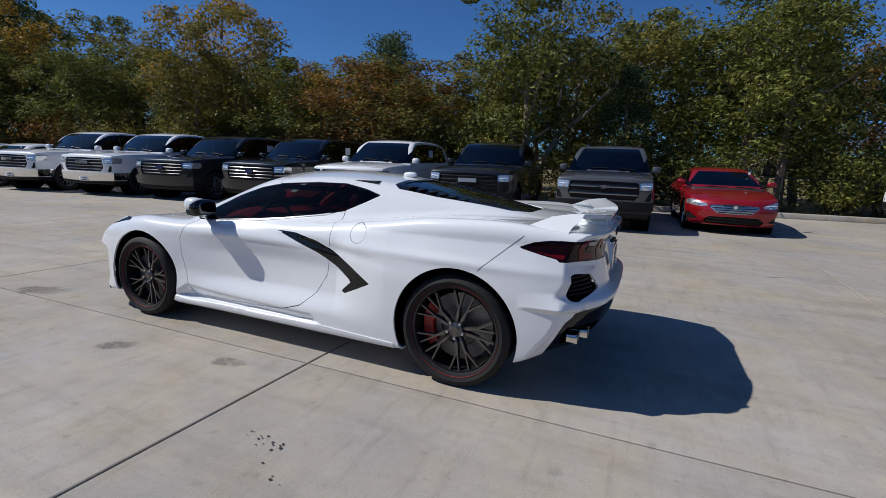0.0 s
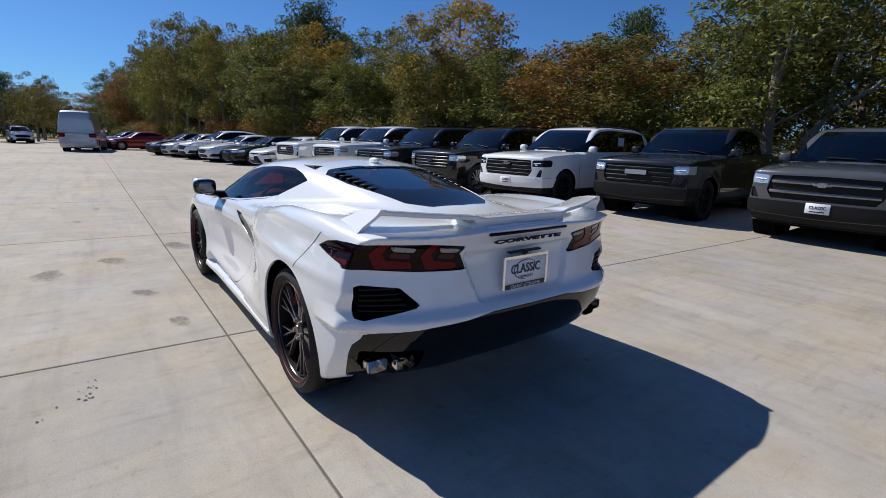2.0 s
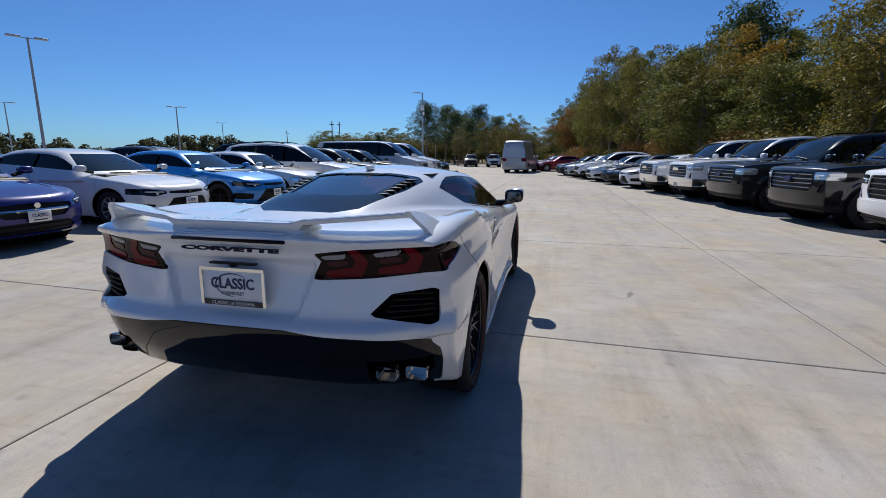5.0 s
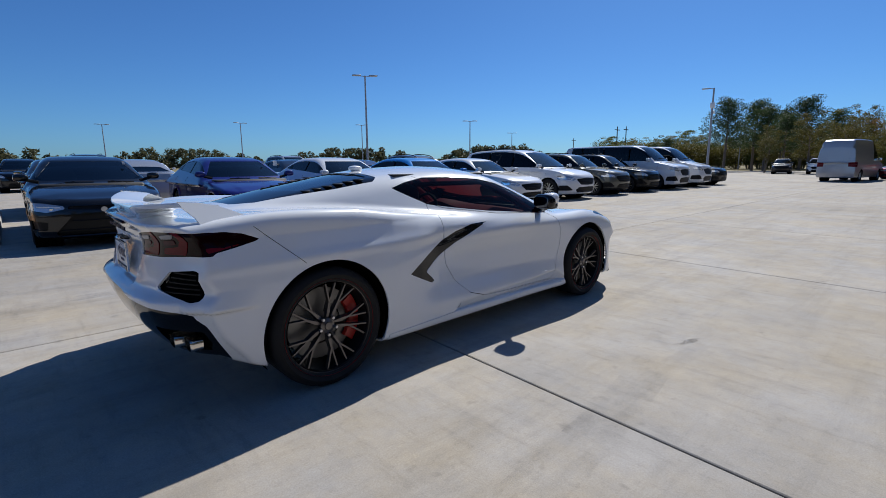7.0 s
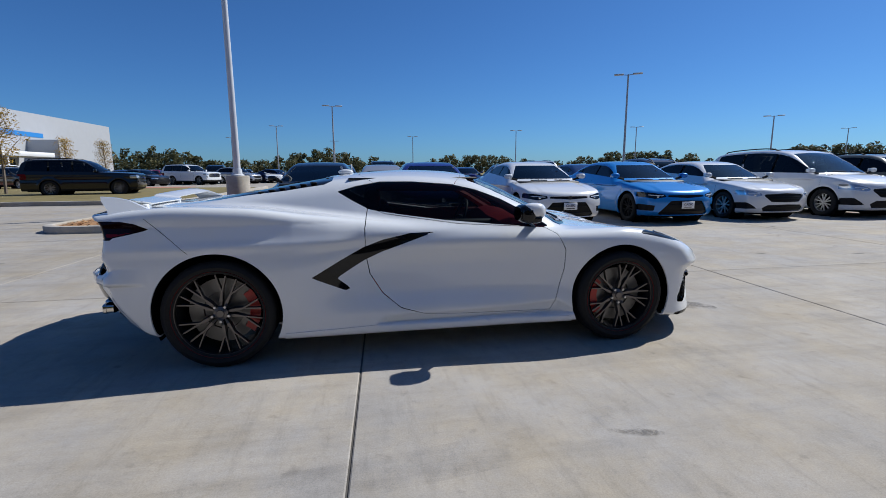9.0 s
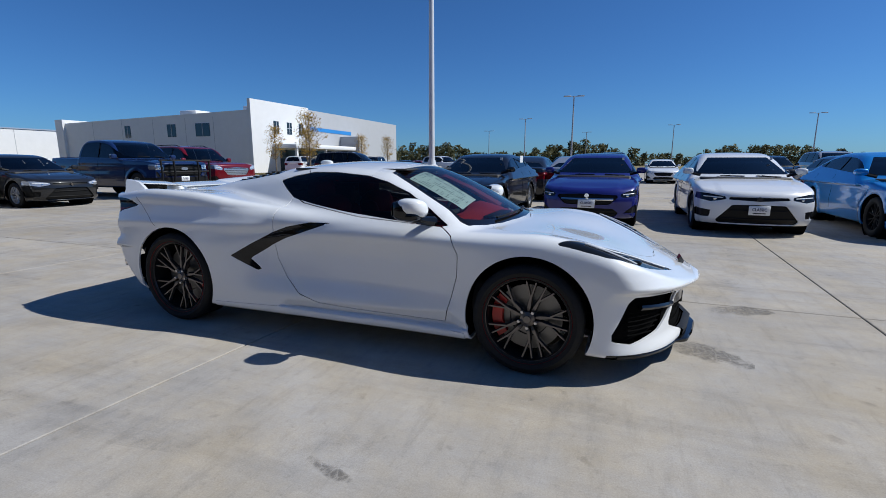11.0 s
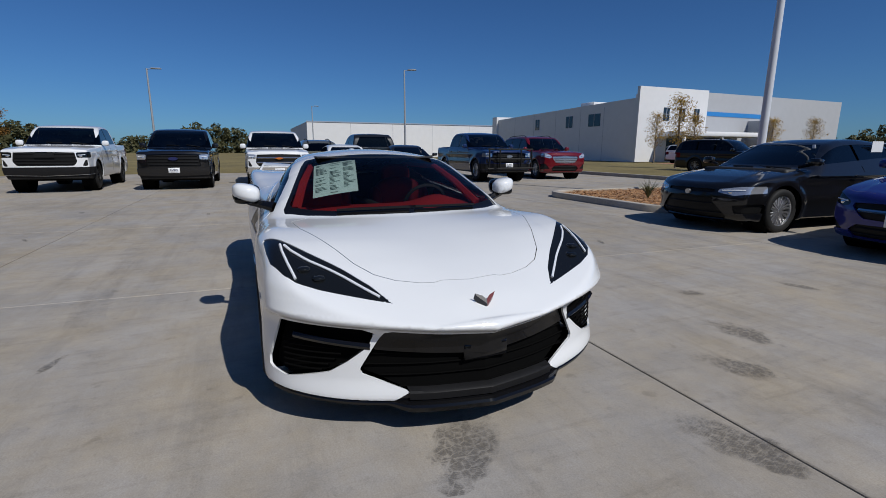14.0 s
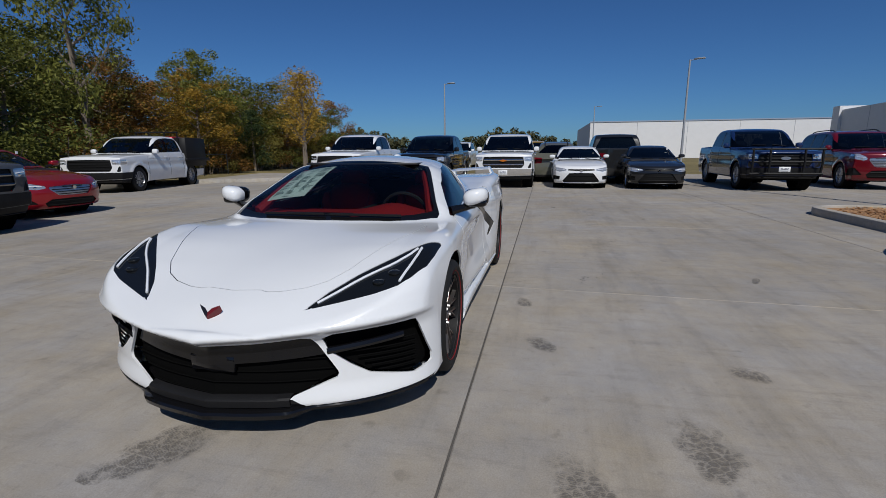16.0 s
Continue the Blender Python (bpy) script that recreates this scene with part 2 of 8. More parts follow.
def solid(f, lo, hi, step):
    """The skin of the soft solid f < 0, for the half y >= 0: points, triangles."""
    ax = [np.arange(lo[0], hi[0] + step, step), np.arange(-step / 2, hi[1] + step, step), np.arange(lo[2], hi[2] + step, step)]
    g = np.meshgrid(*ax, indexing="ij")
    rough = f(*(q[::3, ::3, ::3].ravel() for q in g)).reshape(g[0][::3, ::3, ::3].shape)
    val = rough.repeat(3, 0).repeat(3, 1).repeat(3, 2)[: len(ax[0]), : len(ax[1]), : len(ax[2])]
    near = np.abs(val) < step * 6.5
    val[near] = f(*(q[near] for q in g))
    s = val < 0
    nx, ny, nz = (k - 1 for k in val.shape)
    cnt = np.zeros((nx, ny, nz))
    acc = np.zeros((nx, ny, nz, 3))
    corners = [(a, b, c) for a in (0, 1) for b in (0, 1) for c in (0, 1)]
    sub = lambda arr, c: arr[c[0] : c[0] + nx, c[1] : c[1] + ny, c[2] : c[2] + nz]
    for c in corners:
        for k in range(3):
            if c[k] == 0:
                e = tuple(1 if q == k else c[q] for q in range(3))
                va, vb = sub(val, c), sub(val, e)
                on = (va < 0) != (vb < 0)
                t = np.where(on, va / (va - vb + 1e-20), 0)
                cnt += on
                for q in range(3):
                    acc[..., q] += on * (c[q] + (t if q == k else 0))
    live = cnt > 0
    idx = -np.ones((nx, ny, nz), int)
    idx[live] = np.arange(live.sum())
    cell = np.argwhere(live)
    v = (cell + acc[live] / cnt[live][:, None]) * step + np.array([a[0] for a in ax])
    faces = []
    for k in range(3):
        o = [q for q in range(3) if q != k]
        a = [slice(1, n) for n in (nx, ny, nz)]
        a[k] = slice(0, (nx, ny, nz)[k])
        b = list(a)
        b[k] = slice(1, (nx, ny, nz)[k] + 1)
        s0, s1 = s[tuple(a)], s[tuple(b)]
        for way in (True, False):
            at = np.argwhere((s0 == way) & (s1 != way))
            if not len(at):
                continue
            base = at.copy()
            base[:, o[0]] += 1
            base[:, o[1]] += 1
            get = lambda d0, d1: idx[tuple((base - np.array([d0 if q == o[0] else d1 if q == o[1] else 0 for q in range(3)])).T)]
            q = np.stack([get(1, 1), get(0, 1), get(0, 0), get(1, 0)], 1)
            if way == (k == 1):
                q = q[:, ::-1]
            faces.append(q)
    q = np.concatenate(faces)
    q = q[(q >= 0).all(1)]
    mid = np.abs(v[:, 1]) < step * 0.75
    mid &= cell[:, 1] == 0
    v[mid, 1] = 0
    for _ in range(4):
        tot, num = np.zeros_like(v), np.zeros(len(v))
        for i in range(4):
            np.add.at(tot, q[:, i], v[q[:, (i + 1) % 4]] + v[q[:, (i + 3) % 4]])
            np.add.at(num, q[:, i], 2)
        v = 0.5 * v + 0.5 * tot / np.maximum(num, 1)[:, None]
        v[mid, 1] = 0
        v = settle(f, v, 1)
        v[mid, 1] = 0
    v = settle(f, v, 2)
    v[mid, 1] = 0
    return v, np.concatenate([q[:, [0, 1, 2]], q[:, [0, 2, 3]]])


def slope(f, v, e=0.004):
    return np.stack([(f(*(v + d).T) - f(*(v - d).T)) / (2 * e) for d in np.eye(3) * e], 1)


def settle(f, v, rounds):
    for _ in range(rounds):
        g = slope(f, v)
        v = v - np.clip(f(*v.T) / np.maximum((g * g).sum(1), 0.05), -0.02, 0.02)[:, None] * g
    return v


def outline(poly, a, b):
    """Signed distance in a plane from points (a, b) to a closed outline, negative inside."""
    p = np.array(poly, float)
    best = np.full(a.shape, 1e9)
    inside = np.zeros(a.shape, bool)
    for (x0, y0), (x1, y1) in zip(p, np.roll(p, -1, 0)):
        dx, dy = x1 - x0, y1 - y0
        t = np.clip(((a - x0) * dx + (b - y0) * dy) / (dx * dx + dy * dy + 1e-12), 0, 1)
        best = np.minimum(best, np.hypot(a - x0 - t * dx, b - y0 - t * dy))
        inside ^= ((y0 > b) != (y1 > b)) & (a < (x1 - x0) * (b - y0) / (y1 - y0 + 1e-12) + x0)
    return np.where(inside, -best, best)


def split(v, f, d):
    """Cuts triangles along d = 0: (inside, outside), each points and triangles."""
    d = np.where(np.abs(d) < 1e-5, 1e-5, d)
    neg = d[f] < 0
    n = neg.sum(1)
    out = {True: [f[n == 3]], False: [f[n == 0]]}
    extra, base = [], len(v)
    for k in (1, 2):
        t = f[n == k]
        m = neg[n == k]
        if not len(t):
            continue
        lone = np.argmax(m if k == 1 else ~m, 1)
        r = np.arange(len(t))
        a, b, c = t[r, lone], t[r, (lone + 1) % 3], t[r, (lone + 2) % 3]
        ta, tc = d[a] / (d[a] - d[b]), d[a] / (d[a] - d[c])
        extra.append(v[a] + (v[b] - v[a]) * ta[:, None])
        extra.append(v[a] + (v[c] - v[a]) * tc[:, None])
        i, j = base + r, base + len(t) + r
        base += 2 * len(t)
        out[k == 1].append(np.stack([a, i, j], 1))
        out[k != 1] += [np.stack([i, b, c], 1), np.stack([i, c, j], 1)]
    v = np.concatenate([v, *extra])
    return tuple(compact(v, np.concatenate(out[side])) for side in (True, False))


def compact(v, f):
    """Drops unused points and welds those that coincide."""
    if not len(f):
        return np.zeros((0, 3)), np.zeros((0, 3), int)
    used, inv = np.unique(f, return_inverse=True)
    v, f = v[used], inv.reshape(f.shape)
    _, first, inv = np.unique(np.round(v * 20000).astype(np.int64), axis=0, return_index=True, return_inverse=True)
    f = inv.reshape(-1)[f]
    f = f[(f[:, 0] != f[:, 1]) & (f[:, 1] != f[:, 2]) & (f[:, 0] != f[:, 2])]
    return v[first], f


def shell(f, v, t, both=True, rim=0.012, sink=0.0, field_normals=True):
    """A panel: its skin with true normals, an inward rim along its free edges, mirrored across y = 0 if asked."""
    g = slope(f, v)
    nrm = g / np.maximum(np.linalg.norm(g, axis=1), 1e-9)[:, None]
    v = v - nrm * sink
    e = np.sort(np.concatenate([t[:, [0, 1]], t[:, [1, 2]], t[:, [2, 0]]]), 1)
    raw = np.concatenate([t[:, [0, 1]], t[:, [1, 2]], t[:, [2, 0]]])
    _, first, num = np.unique(e, axis=0, return_index=True, return_counts=True)
    free = raw[first[num == 1]]
    free = free[~((np.abs(v[free[:, 0], 1]) < 1e-4) & (np.abs(v[free[:, 1], 1]) < 1e-4))]
    vv, ff, nn = v, t, nrm
    if rim and len(free):
        ids = np.unique(free)
        low = -np.ones(len(v), int)
        base = len(v)
        low_top, low_bot = low.copy(), low.copy()
        low_top[ids], low_bot[ids] = base + np.arange(len(ids)), base + len(ids) + np.arange(len(ids))
        inward = nrm[ids]
        vv = np.concatenate([v, v[ids], v[ids] - inward * rim])
        a, b = free.T
        ff = np.concatenate([t, np.stack([low_top[b], low_top[a], low_bot[a]], 1), np.stack([low_top[b], low_bot[a], low_bot[b]], 1)])
        side = np.zeros((len(ids), 3))
        pos = -np.ones(len(v), int)
        pos[ids] = np.arange(len(ids))
        out = np.cross(v[b] - v[a], nrm[a])
        np.add.at(side, pos[a], out)
        np.add.at(side, pos[b], out)
        side /= np.maximum(np.linalg.norm(side, axis=1), 1e-9)[:, None]
        nn = np.concatenate([nrm, side, side])
    if both:
        n = len(vv)
        vv = np.concatenate([vv, vv * (1, -1, 1)])
        nn = np.concatenate([nn, nn * (1, -1, 1)])
        ff = np.concatenate([ff, ff[:, ::-1] + n])
    return vv, ff, nn


def other_side(mesh):
    v, f, n = mesh
    return v * (1, -1, 1), f[:, ::-1], n * (1, -1, 1)


SHARED = {}


def shared_part(key, name, make, mat, parent, label=""):
    """A part whose mesh is made once for its key and material and used again."""
    key = (key, name, mat.name)
    if key not in SHARED:
        ob = part(name, make(), mat, parent, label)
        SHARED[key] = ob.data
        return ob
    ob = new(name, SHARED[key])
    ob.parent = parent
    if label:
        ob["label"] = label
    return ob
# ---- wheels ----
def rim_mesh(r, depth, spokes, style="y", hub=0.040):
    """Spokes, hub and lip of an alloy wheel that faces +y."""
    out = []
    y0 = depth / 2 - 0.035

    def bar(a0, r0, a1, r1, w0, w1, dy0, dy1, th=0.022):
        p0 = Vector((r0 * math.cos(a0), 0, r0 * math.sin(a0)))
        p1 = Vector((r1 * math.cos(a1), 0, r1 * math.sin(a1)))
        d = (p1 - p0).normalized()
        s = Vector((-d.z, 0, d.x))
        v = []
        for p, w, dy in ((p0, w0, dy0), (p1, w1, dy1)):
            for k, h in ((-1, -th), (-0.55, 0), (0.55, 0), (1, -th)):
                v.append(tuple(p + s * w * k / 2 + Vector((0, y0 + dy + h, 0))))
        return v, [(0, 1, 5, 4), (1, 2, 6, 5), (2, 3, 7, 6), (3, 0, 4, 7), (0, 3, 2, 1), (4, 5, 6, 7)]

    for i in range(spokes):
        a = 2 * math.pi * i / spokes + math.pi / 2
        h = math.pi / spokes
        if style == "y":
            a += 0.055 if i % 2 == 0 else -0.055
            t_ = 0.07 if i % 2 == 0 else -0.07
            out.append(bar(a, hub * 0.9, a + t_ * 0.6, r * 0.30, 0.018, 0.034, -0.022, -0.008))
            out.append(bar(a + t_ * 0.6, r * 0.29, a + t_, r * 0.56, 0.036, 0.018, -0.008, -0.006, 0.030))
            out.append(bar(a + t_, r * 0.50, a - h * 0.34, r * 0.985, 0.017, 0.014, -0.006, 0.010))
            out.append(bar(a + t_, r * 0.50, a + h * 0.50, r * 0.985, 0.017, 0.014, -0.006, 0.010))
        elif style == "v":
            out.append(bar(a - 0.05, hub * 0.8, a - h * 0.45, r * 0.98, 0.03, 0.034, -0.004, 0.004))
            out.append(bar(a + 0.05, hub * 0.8, a + h * 0.45, r * 0.98, 0.03, 0.034, -0.004, 0.004))
        else:
            out.append(bar(a, hub * 0.8, a, r * 0.98, 0.05, 0.07, -0.004, 0.004))
    ring = lathe([(r * 0.93, y0 - 0.02), (r * 0.94, y0 + 0.004), (r * 0.965, y0 + 0.020), (r * 1.01, y0 + 0.024), (r * 1.02, y0 + 0.012), (r * 0.99, y0 - 0.02), (r * 0.95, -depth / 2)], 44)
    cap = lathe([(0.0, y0 + 0.004), (hub * 0.55, y0 + 0.004), (hub * 0.62, y0 - 0.002), (hub * 1.1, y0 - 0.010), (hub * 1.2, y0 - 0.03), (0.0, y0 - 0.032)], 20)
    nuts = []
    for i in range(5):
        a = 2 * math.pi * (i + 0.5) / 5 + math.pi / 2
        nuts.append(lathe([(0.0, y0 + 0.006), (0.009, y0 + 0.006), (0.011, y0 - 0.01)], 6, centre=(hub * 1.3 * math.cos(a), 0, hub * 1.3 * math.sin(a))))
    return joined(*out, ring, cap), nuts


def tyre_mesh(R, r, w):
    h = w / 2
    return lathe([(r * 0.97, -h + 0.02), (r + 0.006, -h + 0.008), (r + (R - r) * 0.45, -h), (R - 0.022, -h + 0.008), (R - 0.006, -h + 0.022), (R, -h + 0.05), (R - 0.003, -h * 0.4), (R - 0.008, -h * 0.39), (R - 0.008, -h * 0.33),
                  (R - 0.003, -h * 0.32), (R, 0), (R - 0.003, h * 0.32), (R - 0.008, h * 0.33), (R - 0.008, h * 0.39), (R - 0.003, h * 0.4), (R, h - 0.05), (R - 0.006, h - 0.022), (R - 0.022, h - 0.008), (r + (R - r) * 0.45, h), (r + 0.008, h - 0.012), (r * 0.97, h - 0.02)], 48)


WHEEL_DATA = {}


def wheel(parent, x, y, R, r, w, spokes, style, metal, face, brake=None, stripe=None, low=False):
    """A wheel at (x, y) on the ground, its face turned to the side of y."""
    key = (R, r, w, spokes, style)
    if key not in WHEEL_DATA:
        rim, nuts = rim_mesh(r, w * 0.92, spokes, style)
        WHEEL_DATA[key] = (tyre_mesh(R, r, w), rim, nuts)
    ty, rim, nuts = WHEEL_DATA[key]
    hub = new("wheel")
    hub.parent = parent
    hub.matrix_basis = pose(x, y, R, 0, 0, 0 if y > 0 else 180)
    shared_part(key, "tyre", lambda: ty, RUBBER, hub)
    shared_part(key, "rim", lambda: rim, metal, hub)
    # plain wheels get a near-black disc, shade behind the spokes put into its colour
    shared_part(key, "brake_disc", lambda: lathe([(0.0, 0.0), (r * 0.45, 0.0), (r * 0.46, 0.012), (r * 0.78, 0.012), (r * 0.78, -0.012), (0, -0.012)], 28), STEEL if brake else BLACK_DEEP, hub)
    if brake:
        for i, nut in enumerate(nuts):
            shared_part((key, i), "wheel_nut", lambda: nut, SILVER, hub)
        side = -1 if x * y > 0 else 1

        def caliper():
            v, f = [], []
            for i in range(9):
                a = math.radians(-38 + 76 * i / 8) + (math.pi if side < 0 else 0)
                for rr, yy in ((r * 0.62, 0.045), (r * 0.86, 0.045), (r * 0.88, 0.02), (r * 0.60, 0.02)):
                    v.append((rr * math.cos(a), yy, rr * math.sin(a)))
            for i in range(8):
                for k in range(4):
                    f.append((i * 4 + k, i * 4 + (k + 1) % 4, i * 4 + 4 + (k + 1) % 4, i * 4 + 4 + k))
            return v, f + [(0, 1, 2, 3), (35, 34, 33, 32)]

        part("brake_caliper", caliper(), RED_CAL, hub, "red brake caliper")
        shared_part(key, "inner_barrel", lambda: lathe([(r * 0.95, -w * 0.45), (r * 0.9, 0.0), (r * 0.93, w * 0.4)], 32), BLACK_TRIM, hub)
    else:
        # flat near-black sheet in place of a barrel, painted as the wheel's inner shade
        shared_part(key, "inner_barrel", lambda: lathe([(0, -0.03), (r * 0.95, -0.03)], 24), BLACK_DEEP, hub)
    if stripe:
        part("rim_stripe", lathe([(r * 1.022, w * 0.5 - 0.014), (r * 1.028, w * 0.5 - 0.008), (r * 1.033, w * 0.5 - 0.011)], 44), stripe, hub, "thin red rim stripe")
    return hub


def text_mesh(name, body, size, mat, parent, m, extrude=0.001, xscale=1.0, shear=0.0, bold=0.0):
    cu = bpy.data.curves.new(name, "FONT")
    cu.body, cu.size, cu.extrude, cu.align_x, cu.align_y, cu.shear, cu.offset = body, size, extrude, "CENTER", "CENTER", shear, bold
    cu.resolution_u = 3
    tmp = new(name + "_source", cu)
    dg = bpy.context.evaluated_depsgraph_get()
    me = bpy.data.meshes.new_from_object(tmp.evaluated_get(dg))
    bpy.data.objects.remove(tmp)
    me.transform(Matrix.Diagonal((xscale, 1, 1, 1)))
    me.transform(m)
    me.materials.clear()
    me.materials.append(mat)
    ob = new(name, me)
    ob.parent = parent
    return ob


def facing(x, y, z, heading):
    """Pose of a flat thing drawn in x, y so that it stands upright and faces the heading, in degrees from +x."""
    return pose(x, y, z) @ pose(0, 0, 0, 0, 0, heading + 90) @ pose(0, 0, 0, 90, 0, 0)


def dealer_plate(parent, x, z, front=True, w=0.305, h=0.155, full=False):
    """White dealer plate with its frame and lettering, upright on the nose (or tail) of a vehicle."""
    s = 1 if front else -1
    a, b = sorted((x, x - 0.006 * s))
    plate = part("dealer_plate", box_bm(a, b, -w / 2, w / 2, z - h / 2, z + h / 2, 0.002, 1), PLATE_WHITE, parent, "white dealer plate")
    m = facing(x + 0.0025 * s, 0, z + 0.012, 0 if front else 180)
    text_mesh("lettering", "CLASSIC", 0.066, BLUE_INK, plate, m, 0.0008, 0.86, 0.0, 0.0014)
    if full:
        a, b = sorted((x - 0.002 * s, x + 0.006 * s))
        bm = box_bm(a, b, -w / 2 - 0.004, w / 2 + 0.004, z + h / 2 - 0.008, z + h / 2 + 0.006)
        for y in (-1, 1):
            ya, yb = sorted((y * (w / 2 - 0.008), y * (w / 2 + 0.006)))
            box_bm(a, b, ya, yb, z - h / 2 - 0.006, z + h / 2 - 0.008, bm=bm)
        part("plate_frame", bm, CHROME, plate, "chrome plate frame")
        part("plate_band", box_bm(a, b, -w / 2 + 0.008, w / 2 - 0.008, z - h / 2 - 0.006, z - h / 2 + 0.016), BLACK_INK, plate, "black band")
        text_mesh("band_lettering", "CLASSIC of TEXOMA", 0.022, PLATE_WHITE, plate, facing(x + 0.0075 * s, 0, z - h / 2 + 0.005, 0 if front else 180), 0.0006, 1.05)
        text_mesh("second_lettering", "CHEVROLET", 0.02, BLUE_INK, plate, facing(x + 0.0025 * s, 0, z - 0.03, 0 if front else 180), 0.0006, 1.0)
        arc = [(0.085 * math.cos(t), 0.052 * math.sin(t)) for t in np.linspace(-1.6, 2.4, 24)]
        v, f = [], []
        for i, (p, q) in enumerate(arc):
            wd = 0.0025 + 0.004 * math.sin(math.pi * i / 23)
            r = math.hypot(p, q)
            v += [(x + 0.0022 * s, -s * 0 + p * (1 - wd / r), z + 0.008 + q * (1 - wd / r)), (x + 0.0022 * s, p, z + 0.008 + q)]
        f = [(2 * i, 2 * i + 1, 2 * i + 3, 2 * i + 2) for i in range(23)]
        part("swoosh", (v, f), BLUE_INK, plate, "blue arc")
    else:
        part("lettering_bar", box_bm(*sorted((x, x + 0.002 * s)), -w * 0.3, w * 0.3, z - 0.055, z - 0.04), BLACK_INK, plate)
    return plate


# ---- the white sports car ----
side_y = sheet((-2.2, -1.8, -1.36, -0.9, -0.68, -0.50, 0.0, 0.5, 0.9, 1.36, 1.75, 2.1), (0.15, 0.30, 0.45, 0.60, 0.75, 0.90),
               ((0.86, 0.88, 0.89, 0.89, 0.88, 0.84), (0.90, 0.925, 0.94, 0.945, 0.935, 0.90), (0.93, 0.95, 0.962, 0.966, 0.955, 0.92),
                (0.935, 0.948, 0.955, 0.957, 0.943, 0.90), (0.933, 0.942, 0.927, 0.921, 0.922, 0.88), (0.93, 0.935, 0.892, 0.876, 0.89, 0.858), (0.925, 0.92, 0.865, 0.855, 0.878, 0.845),
                (0.92, 0.91, 0.868, 0.868, 0.888, 0.85), (0.925, 0.915, 0.897, 0.902, 0.908, 0.86), (0.935, 0.94, 0.945, 0.945, 0.925, 0.86),
                (0.93, 0.93, 0.925, 0.918, 0.885, 0.80), (0.89, 0.89, 0.89, 0.87, 0.84, 0.76)))
mid_z = spline((-2.25, 0.985), (-2.0, 0.99), (-1.6, 0.975), (-1.2, 0.97), (-0.6, 0.95), (0.2, 0.90), (0.8, 0.865), (1.1, 0.838), (1.4, 0.795), (1.7, 0.735), (1.95, 0.668), (2.15, 0.598), (2.3, 0.525))
edge_z = spline((-2.25, 0.955), (-2.0, 0.985), (-1.6, 1.005), (-1.2, 0.995), (-0.8, 0.955), (-0.3, 0.905), (0.3, 0.86), (0.8, 0.83), (1.1, 0.82), (1.36, 0.815), (1.6, 0.785), (1.85, 0.71), (2.05, 0.62), (2.3, 0.50))
nose_x = spline((0.10, 2.30), (0.17, 2.31), (0.26, 2.29), (0.40, 2.285), (0.455, 2.312), (0.480, 2.350), (0.492, 2.356), (0.512, 2.345), (0.54, 2.328), (0.62, 2.285), (0.8, 2.1))
nose_back = spline((0, 0), (0.25, 0.045), (0.45, 0.112), (0.6, 0.178), (0.72, 0.250), (0.82, 0.335), (0.89, 0.43), (0.95, 0.58))
tail_x = spline((0.10, 1.95), (0.28, 2.08), (0.45, 2.20), (0.565, 2.235), (0.595, 2.238), (0.645, 2.18), (0.70, 2.165), (0.84, 2.14), (0.91, 2.15), (0.97, 2.19), (1.02, 2.20))
tail_back = spline((0, 0), (0.4, 0.012), (0.6, 0.045), (0.75, 0.095), (0.86, 0.145), (0.92, 0.18), (0.98, 0.24))
roof_z = spline((-2.2, 0.95), (-1.9, 0.985), (-1.6, 1.025), (-1.3, 1.085), (-1.0, 1.14), (-0.7, 1.19), (-0.4, 1.222), (-0.1, 1.235), (0.15, 1.228), (0.35, 1.205), (0.55, 1.142), (0.8, 1.02), (1.12, 0.845), (1.3, 0.74), (1.6, 0.55))
cabin_y = spline((-2.1, 0.42), (-1.7, 0.47), (-1.2, 0.575), (-0.8, 0.68), (-0.45, 0.755), (0.0, 0.80), (0.5, 0.81), (0.8, 0.80), (1.1, 0.74), (1.4, 0.66))


